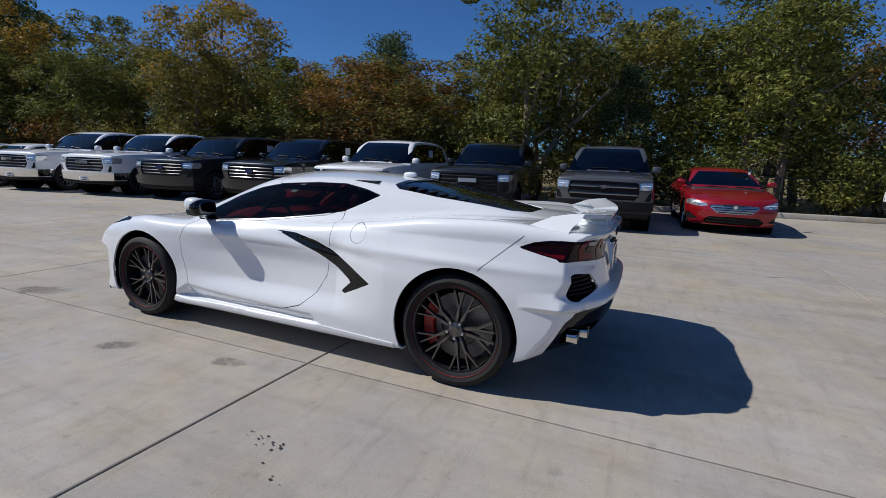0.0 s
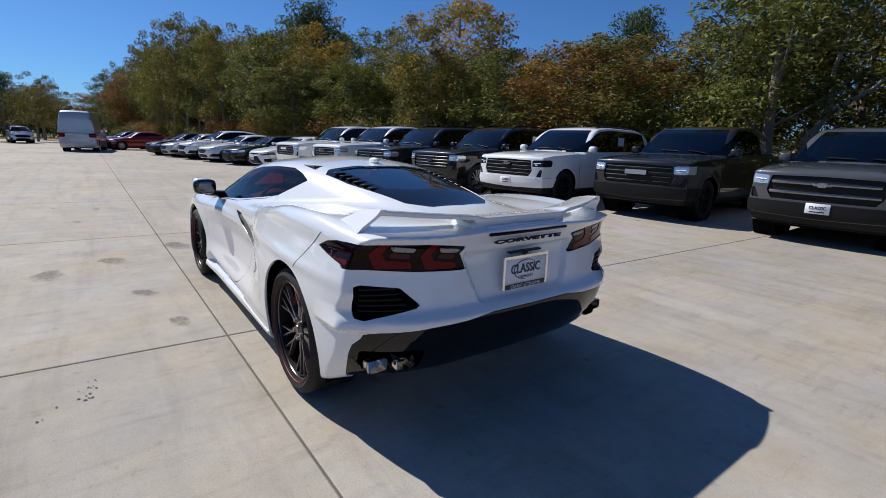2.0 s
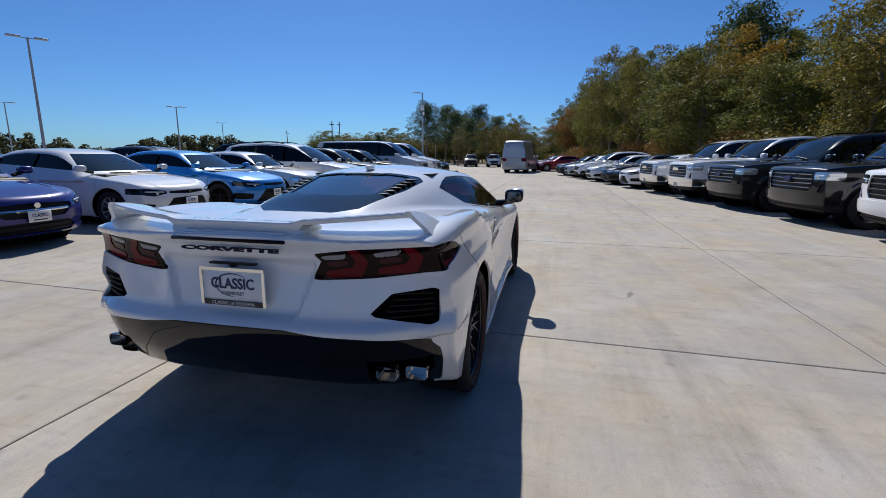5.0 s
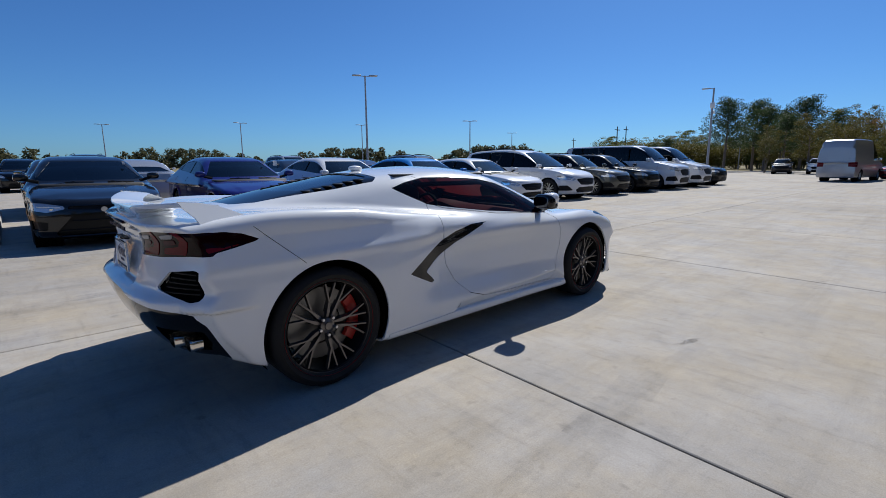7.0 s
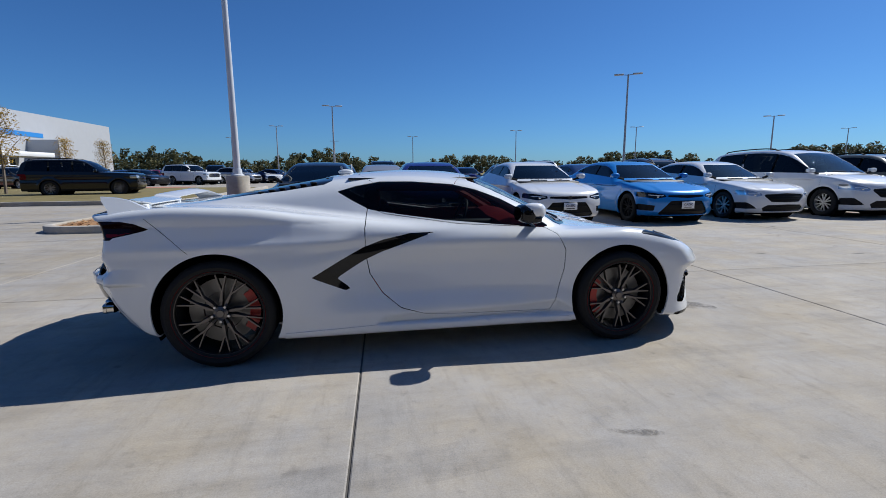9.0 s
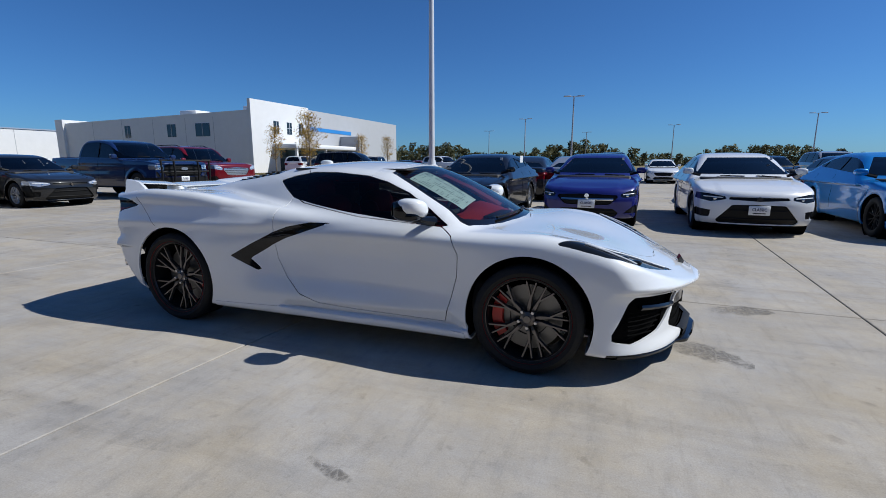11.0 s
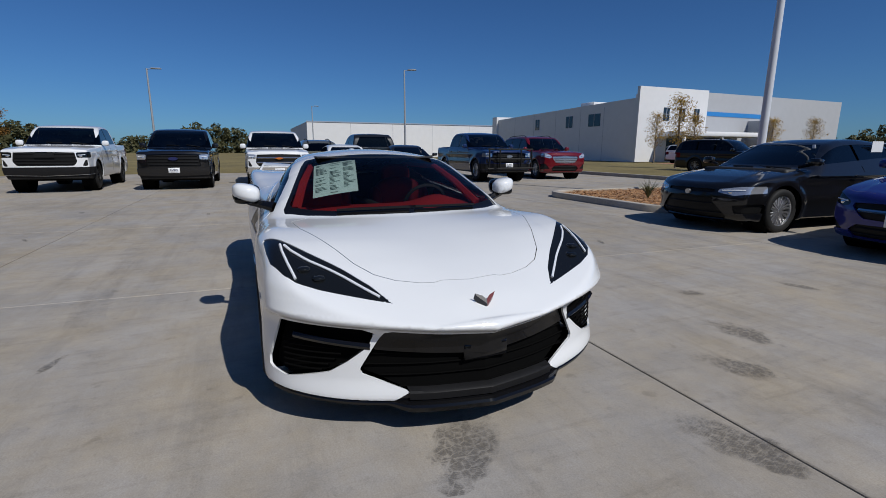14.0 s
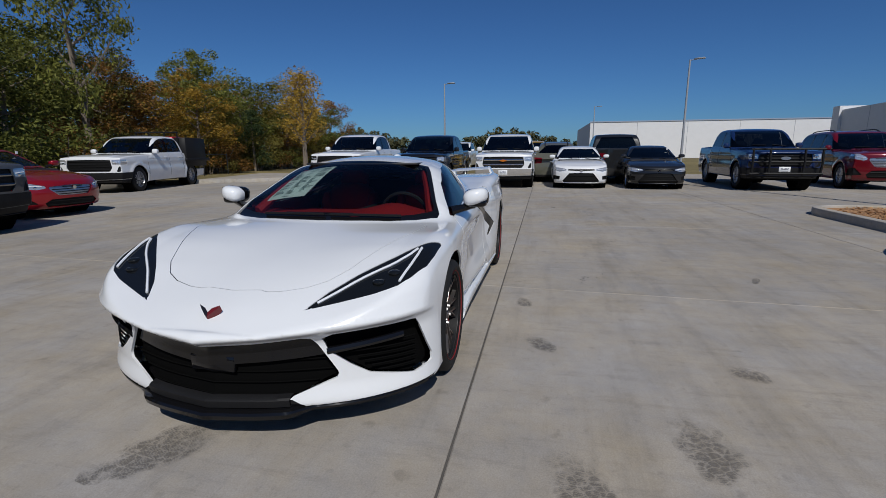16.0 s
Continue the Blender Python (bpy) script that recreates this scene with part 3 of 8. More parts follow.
def sports_body(x, y, z):
    y = np.abs(y)
    side = (y - side_y(x, z)) * 0.96
    # facet below the door's lower crease
    zc = np.clip(0.27 + 0.07 * (x + 0.2) / 1.05, 0.26, 0.345)
    facet = y - 0.918 - 0.55 * (z - zc) - 0.45 * np.clip(np.abs(x - 0.28) - 0.60, 0, 3) - 4 * np.clip(0.228 - z, 0, 1)
    side = smax(side, facet * 0.85, 0.006)
    g = np.clip(y / 0.70, 0, 1.25)
    top = z - (mid_z(x) + (edge_z(x) - mid_z(x)) * g * g * (3 - 2 * np.minimum(g, 1)))
    top = top * 0.95
    front = (x - nose_x(z - 0.06 * np.clip(y / 0.85, 0, 1.1) * np.clip((z - 0.3) / 0.15, 0, 1) * np.clip((0.75 - z) / 0.15, 0, 1)) + nose_back(y)) * 0.8
    hollow = np.clip((0.30 + 0.35 * (z - 0.62) - y) / 0.022, 0, 1) * np.clip((z - 0.625) / 0.02, 0, 1) * np.clip((0.885 - z) / 0.03, 0, 1)
    back = (-x - tail_x(z) + tail_back(y) + 0.085 * np.clip((y - 0.62) / 0.28, 0, 1) ** 2 * np.clip((0.72 - z) / 0.12, 0, 1) + 0.026 * hollow * hollow * (3 - 2 * hollow)) * 0.85
    low = 0.165 + 0.125 * np.clip((-x - 1.6) / 0.32, 0, 1) - 0.02 * np.clip((x - 1.7) / 0.4, 0, 1) - z
    f = smax(smax(side, top, 0.085), smax(front, back, 0.02), 0.016)
    f = smax(f, low, 0.035)
    # sculpted rear haunch, door hollow and front fender blade
    f = f + 0.012 * np.exp(-((z - 0.73 - 0.10 * (x + 0.6)) / 0.035) ** 2) * np.exp(-((x + 0.35) / 0.45) ** 2)
    f = f - 0.010 * np.exp(-((z - 0.80 - 0.02 * x) / 0.03) ** 2) * np.clip(1 - np.abs(x + 1.3) / 0.9, 0, 1)
    ledge = np.clip((z - 0.655) / -0.09, 0, 1) * np.clip((z - 0.553) / 0.012, 0, 1)
    f = f - 0.026 * ledge * np.clip((-x - 1.74) / 0.22, 0, 1) * np.clip((y - 0.80) / 0.05, 0, 1)
    lift = 0.16 * np.clip((y / 0.7), 0, 1.2) ** 2
    cab_top = (z - roof_z(x + lift * np.clip((x + 0.1) / 0.6, 0, 1)) + 0.05 * (y / 0.5) ** 2 * np.clip(1 - (x - 0.2) / 0.6, 0, 1)) * 0.9
    cab_side = (y - cabin_y(x) + (0.80 - 0.17 * np.clip((x + 0.45) / 0.65, 0, 1)) * (z - 0.86) + 0.35 * np.clip(z - 1.0, 0, 1) ** 2) * 0.76
    cab = smax(smax(cab_top, cab_side, 0.07), smax(smax(0.74 - z, x - 1.3, 0.02), -x - 2.02, 0.02), 0.05)
    return smin(f, cab, 0.035)


def build_sports_car():
    car = thing("sports_car", None, "white mid-engine sports coupe with black vents and red cabin", "car")
    f = sports_body
    v, t = solid(f, (-2.35, 0, 0.08), (2.40, 1.02, 1.30), 0.0175)

    def region(v, t, poly, plane, keep):
        a = {"side": (0, 2), "front": (1, 2), "top": (0, 1)}[plane]
        d = outline(poly, v[:, a[0]], v[:, a[1]])
        d = np.where(keep(v), d, np.maximum(d, 0.05))
        return split(v, t, d)

    def gap(v, t, poly, plane, keep, w=0.0028):
        """Splits off a panel and leaves a narrow dark joint round it."""
        a = {"side": (0, 2), "front": (1, 2), "top": (0, 1)}[plane]
        d = outline(poly, v[:, a[0]], v[:, a[1]])
        ok = keep(v)
        inner, rest = split(v, t, np.where(ok, d + w, np.maximum(d, 0.05)))
        d = outline(poly, rest[0][:, a[0]], rest[0][:, a[1]])
        ring, rest = split(*rest, np.where(keep(rest[0]), d - w, np.maximum(d, 0.05)))
        return inner, rest

    flank = lambda p: p[:, 1] > 0.45
    # wheel openings
    for x, z, r in ((1.361, 0.335, 0.372), (-1.361, 0.35, 0.388)):
        d = np.hypot(v[:, 0] - x, v[:, 2] - z) - r
        d = np.where((v[:, 1] > 0.6) & (v[:, 2] > 0.0), d, np.maximum(d, 0.05))
        _, (v, t) = split(v, t, d)
    # glass
    win, (v, t) = region(v, t, ((-0.63, 1.088), (-0.53, 1.03), (-0.41, 0.968), (-0.2, 0.935), (0.1, 0.895), (0.45, 0.862), (0.80, 0.834), (0.84, 0.842), (0.69, 0.938), (0.52, 1.030), (0.34, 1.098), (0.17, 1.135), (-0.1, 1.155), (-0.33, 1.155), (-0.5, 1.125)), "side", lambda p: p[:, 1] > 0.35)
    shield, (v, t) = region(v, t, ((1.165, -0.1), (1.165, 0.0), (1.15, 0.20), (1.10, 0.46), (1.035, 0.62), (0.955, 0.742), (0.90, 0.745), (0.80, 0.70), (0.60, 0.635), (0.42, 0.575), (0.315, 0.53), (0.315, 0.46), (0.355, 0.25), (0.37, 0.0), (0.37, -0.1)), "top", lambda p: p[:, 2] > 0.8)
    engine, (v, t) = region(v, t, ((-0.70, -0.1), (-0.70, 0.14), (-0.665, 0.17), (-0.665, 0.40), (-0.72, 0.445), (-1.0, 0.41), (-1.50, 0.30), (-1.62, 0.20), (-1.645, 0.0), (-1.645, -0.1)), "top", lambda p: p[:, 2] > 0.9)
    # lamps and openings
    head, (v, t) = region(v, t, ((1.505, 0.895), (1.56, 0.845), (1.635, 0.785), (1.75, 0.69), (1.90, 0.562), (2.02, 0.470), (2.145, 0.402), (2.085, 0.53), (2.01, 0.69), (1.955, 0.778), (1.895, 0.826), (1.78, 0.874), (1.66, 0.888), (1.56, 0.892)), "top", lambda p: p[:, 2] > np.where(p[:, 0] < 1.86, 0.68, 0.5))
    rear = outline(((1.0, 0.940), (0.90, 0.942), (0.78, 0.942), (0.57, 0.934), (0.45, 0.920), (0.368, 0.908), (0.402, 0.875), (0.358, 0.806), (0.372, 0.797), (0.60, 0.808), (0.82, 0.828), (1.0, 0.832)), v[:, 1], v[:, 2])
    wrap = outline(((-1.712, 0.890), (-1.80, 0.926), (-1.88, 0.940), (-2.2, 0.942), (-2.2, 0.828), (-1.99, 0.829), (-1.85, 0.858)), v[:, 0], v[:, 2])
    tail, (v, t) = split(v, t, np.minimum(np.where(v[:, 0] < -1.93, rear, 0.05), np.where((v[:, 1] > 0.8) & (v[:, 0] < -1.6), wrap, 0.05)))
    duct, (v, t) = region(v, t, ((0.875, 0.755), (0.85, 0.765), (0.69, 0.745), (0.61, 0.665), (0.612, 0.655), (0.85, 0.612), (0.875, 0.62)), "front", lambda p: p[:, 0] < -1.6)
    lip, (v, t) = region(v, t, ((-0.1, 0.205), (0.34, 0.205), (0.37, 0.195), (0.42, 0.163), (0.60, 0.167), (0.80, 0.180), (1.1, 0.19), (1.1, 0.0), (-0.1, 0.0)), "front", lambda p: p[:, 0] > 1.80)
    grille, (v, t) = region(v, t, ((-0.1, 0.452), (0, 0.452), (0.20, 0.462), (0.425, 0.482), (0.455, 0.474), (0.553, 0.302), (0.545, 0.281), (0.37, 0.213), (0.355, 0.199), (-0.1, 0.199)), "front", lambda p: p[:, 0] > 1.6)
    vent, (v, t) = region(v, t, ((0.852, 0.508), (0.70, 0.502), (0.545, 0.492), (0.492, 0.470), (0.515, 0.405), (0.60, 0.335), (0.675, 0.284), (0.845, 0.238), (0.905, 0.255), (0.905, 0.30)), "front", lambda p: p[:, 0] > 1.75)
    diff, (v, t) = region(v, t, ((-0.1, 0.603), (0, 0.603), (0.26, 0.602), (0.41, 0.586), (0.60, 0.576), (0.80, 0.560), (0.845, 0.552), (0.855, 0.52), (0.872, 0.40), (0.878, 0.10), (-0.1, 0.10)), "front", lambda p: p[:, 0] < np.where(p[:, 1] > 0.82, -1.965, -1.80))
    lower, (v, t) = region(v, t, ((-1.85, 0.10), (-1.87, 0.27), (-1.94, 0.39), (-1.99, 0.49), (-2.03, 0.53), (-2.5, 0.55), (-2.5, 0.10)), "side", lambda p: (p[:, 1] > 0.74) & (p[:, 0] < -1.8))
    _, diff = region(*diff, ((0.585, 0.335), (0.845, 0.342), (0.852, 0.455), (0.60, 0.462)), "front", lambda p: p[:, 0] < -1.72)
    boom, (v, t) = region(v, t, ((0.02, 0.826), (-0.15, 0.822), (-0.33, 0.785), (-0.46, 0.738), (-0.62, 0.655), (-0.79, 0.56), (-0.58, 0.463), (-0.545, 0.475), (-0.632, 0.548), (-0.45, 0.655), (-0.34, 0.705), (-0.2, 0.752)), "side", flank)
    skirt, (v, t) = region(v, t, ((0.99, 0.0), (0.99, 0.205), (0.3, 0.225), (-0.35, 0.225), (-0.97, 0.205), (-0.97, 0.0)), "side", flank)
    # joints
    door, (v, t) = gap(v, t, ((0.80, 0.835), (0.88, 0.79), (0.935, 0.68), (0.93, 0.55), (0.885, 0.38), (0.845, 0.245), (0.2, 0.262), (-0.06, 0.28), (-0.22, 0.33), (-0.34, 0.43), (-0.42, 0.56), (-0.445, 0.70), (-0.445, 0.86), (-0.42, 0.985), (-0.3, 0.94), (0.2, 0.87)), "side", flank)
    hood, (v, t) = gap(v, t, ((1.20, -0.1), (1.20, 0.0), (1.07, 0.62), (1.17, 0.725), (1.40, 0.70), (1.65, 0.60), (1.86, 0.505), (1.95, 0.435), (2.005, 0.35), (2.045, 0.24), (2.056, 0.165), (2.045, 0.145), (2.05, 0.10), (2.062, 0.0), (2.062, -0.1)), "top", lambda p: p[:, 2] > 0.55, 0.002)
    roofp, (v, t) = gap(v, t, ((0.315, -0.1), (0.305, 0.25), (0.275, 0.44), (0.20, 0.60), (-0.30, 0.60), (-0.42, 0.46), (-0.47, 0.3), (-0.49, -0.1)), "top", lambda p: p[:, 2] > 1.0, 0.002)
    # left-side filler flap
    flap = [(-0.67 + 0.062 * math.cos(a), 0.868 + 0.062 * math.sin(a)) for a in np.linspace(0, 2 * math.pi, 25)[:-1]]
    right_v, right_t = v, t
    cap, (lv, lt) = gap(v, t, flap, "side", flank, 0.0018)
    left, right = shell(f, lv, lt, False), other_side(shell(f, right_v, right_t, False))
    n = len(left[0])
    part("body", (np.concatenate([left[0], right[0]]), np.concatenate([left[1], right[1] + n]), np.concatenate([left[2], right[2]])), WHITE, car)
    part("filler_flap", shell(f, *cap, False, sink=0.001), WHITE, car)
    part("bonnet", shell(f, *hood), WHITE, car)
    part("roof_panel", shell(f, *roofp), WHITE, car)
    for nm, mesh, mat, rim, sink, lab in (("door", door, WHITE, 0.02, 0, ""), ("side_window", win, GLASS_SIDE, 0.004, 0.004, "dark tinted side window"), ("side_intake_trim", boom, BLACK_GLOSS, 0.035, 0.003, "gloss black boomerang intake trim"),
                                          ("side_skirt", skirt, WHITE, 0.02, -0.006, ""), ("corner_diffuser", lower, BLACK_GLOSS, 0.03, 0.006, "")):
        m = shell(f, *mesh, False, rim, sink)
        part(nm, m, mat, car, lab)
        part(nm, other_side(m), mat, car, lab)
    shield, border = region(*shield, ((1.105, -0.1), (1.105, 0.0), (1.09, 0.20), (1.04, 0.44), (0.98, 0.585), (0.905, 0.70), (0.87, 0.702), (0.78, 0.662), (0.60, 0.604), (0.43, 0.545), (0.345, 0.505), (0.345, 0.45), (0.385, 0.25), (0.40, 0.0), (0.40, -0.1)), "top", lambda p: p[:, 2] > 0.8)
    screen = part("windscreen", shell(f, *shield, True, 0.004, 0.003), GLASS_CLEAR, car, "clear curved windscreen")
    part("screen_border", shell(f, *border, True, 0.004, 0.003), BLACK_GLOSS, screen, "gloss black printed border")
    # engine glass inside its gloss frame, with side louvres
    pane, frame_ = region(*engine, ((-0.73, -0.1), (-0.73, 0.13), (-0.70, 0.16), (-0.70, 0.345), (-0.78, 0.33), (-1.22, 0.275), (-1.30, 0.12), (-1.30, -0.1)), "top", lambda p: p[:, 2] > 0)
    part("engine_window", shell(f, *pane, True, 0.004, 0.010), GLASS_ENGINE, car, "smoked engine bay window")
    part("engine_window_frame", shell(f, *frame_, True, 0.02, 0.004), BLACK_GLOSS, car, "gloss black window surround")
    for s in (1, -1):
        for i in range(6):
            x = -0.80 - i * 0.075
            y = 0.385 - i * 0.013
            z = float(roof_z(np.array([x]))[0]) - 0.030
            part("louvre", box_bm(x - 0.022, x + 0.022, *sorted((s * (y - 0.04), s * (y + 0.035))), z - 0.003, z + 0.006, 0.002, 1), BLACK_TRIM, car)
    # lamps
    for s in (1, -1):
        flip = (lambda m: m) if s == 1 else other_side
        sv = lambda m: (m[0] if s == 1 else [(x, -y, z) for x, y, z in m[0]], m[1] if s == 1 else [tuple(reversed(q)) for q in m[1]])
        lamp = part("headlamp", flip(shell(f, *head, False, 0.02, 0.004)), LAMP_DARK, car, "dark arrow-shaped headlamp")
        strip = []
        for path in (((1.665, 0.800), (1.72, 0.775), (1.80, 0.715), (1.94, 0.578), (2.095, 0.447)), ((1.655, 0.818), (1.72, 0.815), (1.82, 0.800), (1.93, 0.778))):
            p = np.array(path)
            q = np.stack([np.interp(np.linspace(0, len(p) - 1, 18), np.arange(len(p)), p[:, k]) for k in (0, 1)] + [np.full(18, 0.7)], 1)
            for _ in range(12):
                q[:, 2] -= f(*q.T)
            q[:, 2] += 0.001
            strip.append(tube([tuple(r) for r in q], [0.0065] * 18, 6))
        part("daytime_light", sv(joined(*strip)), LED_WHITE, lamp, "white light strip")
        pq = np.array([[1.93, 0.68, 0.7], [1.86, 0.735, 0.7]])
        for _ in range(12):
            pq[:, 2] -= f(*pq.T)
        part("projector_lens", sv(joined(*[blob((p[0], p[1], p[2] - 0.008), (0.03, 0.03, 0.014)) for p in pq])), LAMP_DARK, lamp)
        lamp = part("tail_lamp", flip(shell(f, *tail, False, 0.02, 0.006)), TAIL_DARK, car, "smoked red tail lamp")
        bits, clear, dim = [], [], []
        for oy in (0.0, 0.215):
            red = ((0.550, 0.930), (0.597, 0.880), (0.572, 0.815), (0.405, 0.808), (0.428, 0.838), (0.528, 0.852), (0.548, 0.880), (0.512, 0.926))
            wht = ((0.518, 0.912), (0.398, 0.897), (0.412, 0.879), (0.500, 0.889))
            low_ = ((0.508, 0.884), (0.420, 0.874), (0.432, 0.852), (0.520, 0.862))
            for poly, lst in ((red, bits), (wht, clear), (low_, dim)):
                rv, _ = region(*tail, [(a + oy, b + 0.016 * (oy > 0)) for a, b in poly], "front", lambda p: p[:, 0] < -1.9)
                if len(rv[1]):
                    lst.append(rv)
        side_red, _ = region(*tail, ((-1.775, 0.880), (-1.86, 0.872), (-1.965, 0.868), (-1.965, 0.842), (-1.86, 0.864)), "side", lambda p: p[:, 1] > 0.8)
        if len(side_red[1]):
            bits.append(side_red)
        for lst, mat, nm in ((bits, TAIL_RED, "red_lens"), (clear, REVERSE_LENS, "reversing_lens"), (dim, SMOKED_PINK, "indicator_lens")):
            for rv in lst:
                part(nm, flip(shell(f, *rv, False, 0.004, 0.003)), mat, lamp)
        # rear duct, front side vent: sunk faces with slats
        duct_ob = part("rear_duct", flip(shell(f, *duct, False, 0.04, 0.03)), BLACK_DEEP, car, "black mesh rear duct")
        for i in range(5):
            z = 0.645 + i * 0.024
            q = np.array([[-2.0, yy, z] for yy in np.linspace(0.655 + i * 0.012, 0.85, 8)])
            for _ in range(20):
                q[:, 0] += f(*q.T)
            part("slat", sv(tube([(x + 0.012, y, zz) for x, y, zz in q], [0.0045] * 8, 5)), MESH_BLACK, duct_ob)
        vent_ob = part("front_vent", flip(shell(f, *vent, False, 0.05, 0.045)), BLACK_DEEP, car, "black mesh corner vent")
        for i in range(6):
            z = 0.285 + i * 0.026
            q = np.array([[2.1, yy, z] for yy in np.linspace(0.70 - i * 0.026, 0.845, 8)])
            for _ in range(20):
                q[:, 0] -= f(*q.T)
            part("slat", sv(tube([(x - 0.018, y, zz) for x, y, zz in q], [0.0045] * 8, 5)), BLACK_DEEP, vent_ob)
        blade = []
        q = np.array([[2.1, yy, 0.405 + 0.12 * (yy - 0.50)] for yy in np.linspace(0.505, 0.80, 8)])
        for _ in range(20):
            q[:, 0] -= f(*q.T)
        part("vent_blade", sv(tube([(x - 0.006, y, zz) for x, y, zz in q], [0.016] * 8, 6)), BLACK_GLOSS, vent_ob)
        # mirror
        cap_ = blob((0.0, 0.0, 0.0), (0.085, 0.086, 0.058), 2.7)
        mir = part("mirror_cap", ([(0.672 + x - 0.25 * max(0, s * y), s * 0.955 + y, 0.955 + z * (1.0 - 2.2 * s * y if z < 0 else 1.0 + 1.2 * s * y) + 0.10 * s * y) for x, y, z in cap_[0]], cap_[1]), WHITE, car)
        part("mirror_base", joined(blob((0.618, s * 0.955, 0.945), (0.058, 0.087, 0.060), 3.4), blob((0.650, s * 0.955, 0.912), (0.075, 0.078, 0.032), 3.2), tube([(0.74, s * 0.79, 0.858), (0.69, s * 0.87, 0.876), (0.65, s * 0.94, 0.898)], [0.035, 0.026, 0.03], 8)), BLACK_GLOSS, mir, "gloss black mirror foot")
        part("mirror_glass", blob((0.562, s * 0.955, 0.946), (0.005, 0.072, 0.046), 3.5), MIRROR_DARKENED, mir)
        # exhaust pipes in a square shroud
        for k, y in enumerate((0.665, 0.785)):
            ring = []
            for rr, x in ((0.044, -2.04), (0.050, -2.095 + k * 0.04), (0.044, -2.100 + k * 0.04), (0.041, -2.06), (0.036, -2.00), (0.0, -2.00)):
                ring.append((rr, x))
            vv, ff = lathe(ring, 20, "x")
            vv = [(a, s * y + math.copysign(abs(b / 0.05) ** 0.45 * 0.050, b) if abs(b) > 1e-9 else s * y, 0.392 + (math.copysign(abs(c / 0.05) ** 0.45 * 0.032, c) if abs(c) > 1e-9 else 0)) for a, b, c in vv]
            part("exhaust_tip", (vv, ff), EXHAUST, car, "polished steel exhaust tip")
        part("exhaust_shroud", sv(prism(((0.57, 0.345), (0.80, 0.36), (0.80, 0.45), (0.58, 0.455)), -1.97, -1.85, "x")), BLACK_DEEP, car)
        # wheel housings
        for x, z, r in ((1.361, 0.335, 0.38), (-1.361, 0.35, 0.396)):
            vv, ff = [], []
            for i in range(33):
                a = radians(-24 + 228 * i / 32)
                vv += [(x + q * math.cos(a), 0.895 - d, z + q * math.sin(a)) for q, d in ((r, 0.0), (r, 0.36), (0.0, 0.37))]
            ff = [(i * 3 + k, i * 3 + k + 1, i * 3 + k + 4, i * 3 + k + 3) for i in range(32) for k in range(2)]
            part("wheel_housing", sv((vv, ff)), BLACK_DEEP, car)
        fr = wheel(car, 1.361, s * 0.815, 0.327, 0.252, 0.245, 10, "y", GRAPHITE, 1, True, RED_LINE)
        rr = wheel(car, -1.361, s * 0.795, 0.346, 0.272, 0.300, 10, "y", GRAPHITE, 1, True, RED_LINE)
    # grille, diffuser, splitter
    gr = part("grille", shell(f, *grille, True, 0.02, 0.05), BLACK_DEEP, car, "black honeycomb lower grille")
    for i in range(4):
        z = 0.21 + i * 0.05
        hw = float(np.interp(z, (0.18, 0.31, 0.45), (0.35, 0.52, 0.44)))
        q = np.array([[2.15, yy, z] for yy in np.linspace(-hw, hw, 13)])
        for _ in range(20):
            q[:, 0] -= f(*q.T)
        part("grille_bar", tube([(x - 0.042, y, zz) for x, y, zz in q], [0.004] * 13, 5), BLACK_DEEP, gr)
    part("sensor_panel", box_bm(2.225, 2.25, -0.11, 0.11, 0.31, 0.39, 0.006, 1), BLACK_GLOSS, gr)
    brow, _ = region(*grille, ((-0.1, 0.345), (0.0, 0.345), (0.40, 0.375), (0.50, 0.385), (0.47, 0.48), (-0.1, 0.48)), "front", lambda p: p[:, 0] > 1.6)
    part("upper_panel", shell(f, *brow, True, 0.02, 0.022), BLACK_GLOSS, gr, "gloss black upper grille panel")
    part("lower_lip", shell(f, *lip, True, 0.02, 0.004), BLACK_GLOSS, car, "black lower bumper lip")
    part("rear_diffuser", shell(f, *diff, True, 0.05, 0.008), BLACK_GLOSS, car, "gloss black rear lower bumper")
    for y in (-0.42, -0.2, 0.2, 0.42):
        part("diffuser_fin", prism(((-2.15, 0.42), (-1.75, 0.42), (-1.75, 0.29), (-1.98, 0.30)), y - 0.006, y + 0.006), BLACK_TRIM, car)
    ys = np.linspace(-0.895, 0.895, 61)
    for nm, rows_, wide_, lab in (("front_splitter", ((0.166, -0.02), (0.160, 0.028), (0.150, 0.036), (0.128, 0.030), (0.120, 0.0), (0.126, -0.10)), 0.895, "gloss black front splitter"), ("splitter_step", ((0.215, -0.04), (0.210, -0.004), (0.202, 0.004), (0.170, 0.0), (0.168, -0.05)), 0.36, "satin black upper step")):
        sp = []
        yy_ = ys * wide_ / 0.895
        for z0, out in rows_:
            for y in yy_:
                a = abs(y)
                mid_ = np.clip((0.44 - a) / 0.07, 0, 1)
                x = 2.285 + 0.030 * mid_ - float(nose_back(np.array([a]))[0]) + out * (0.55 + 0.45 * mid_)
                sp.append((x, y, z0 + (0.155 + 0.018 * np.clip((a - 0.5) / 0.4, 0, 1) - z0) * 0.45 * (1 - mid_) + 0.012 * np.clip((a - 0.6) / 0.3, 0, 1)))
        n = len(ys)
        part(nm, (sp, [(r * n + i, r * n + i + 1, (r + 1) * n + i + 1, (r + 1) * n + i) for r in range(len(rows_) - 1) for i in range(n - 1)]), BLACK_GLOSS if nm == "front_splitter" else BLACK_TRIM, car, lab)
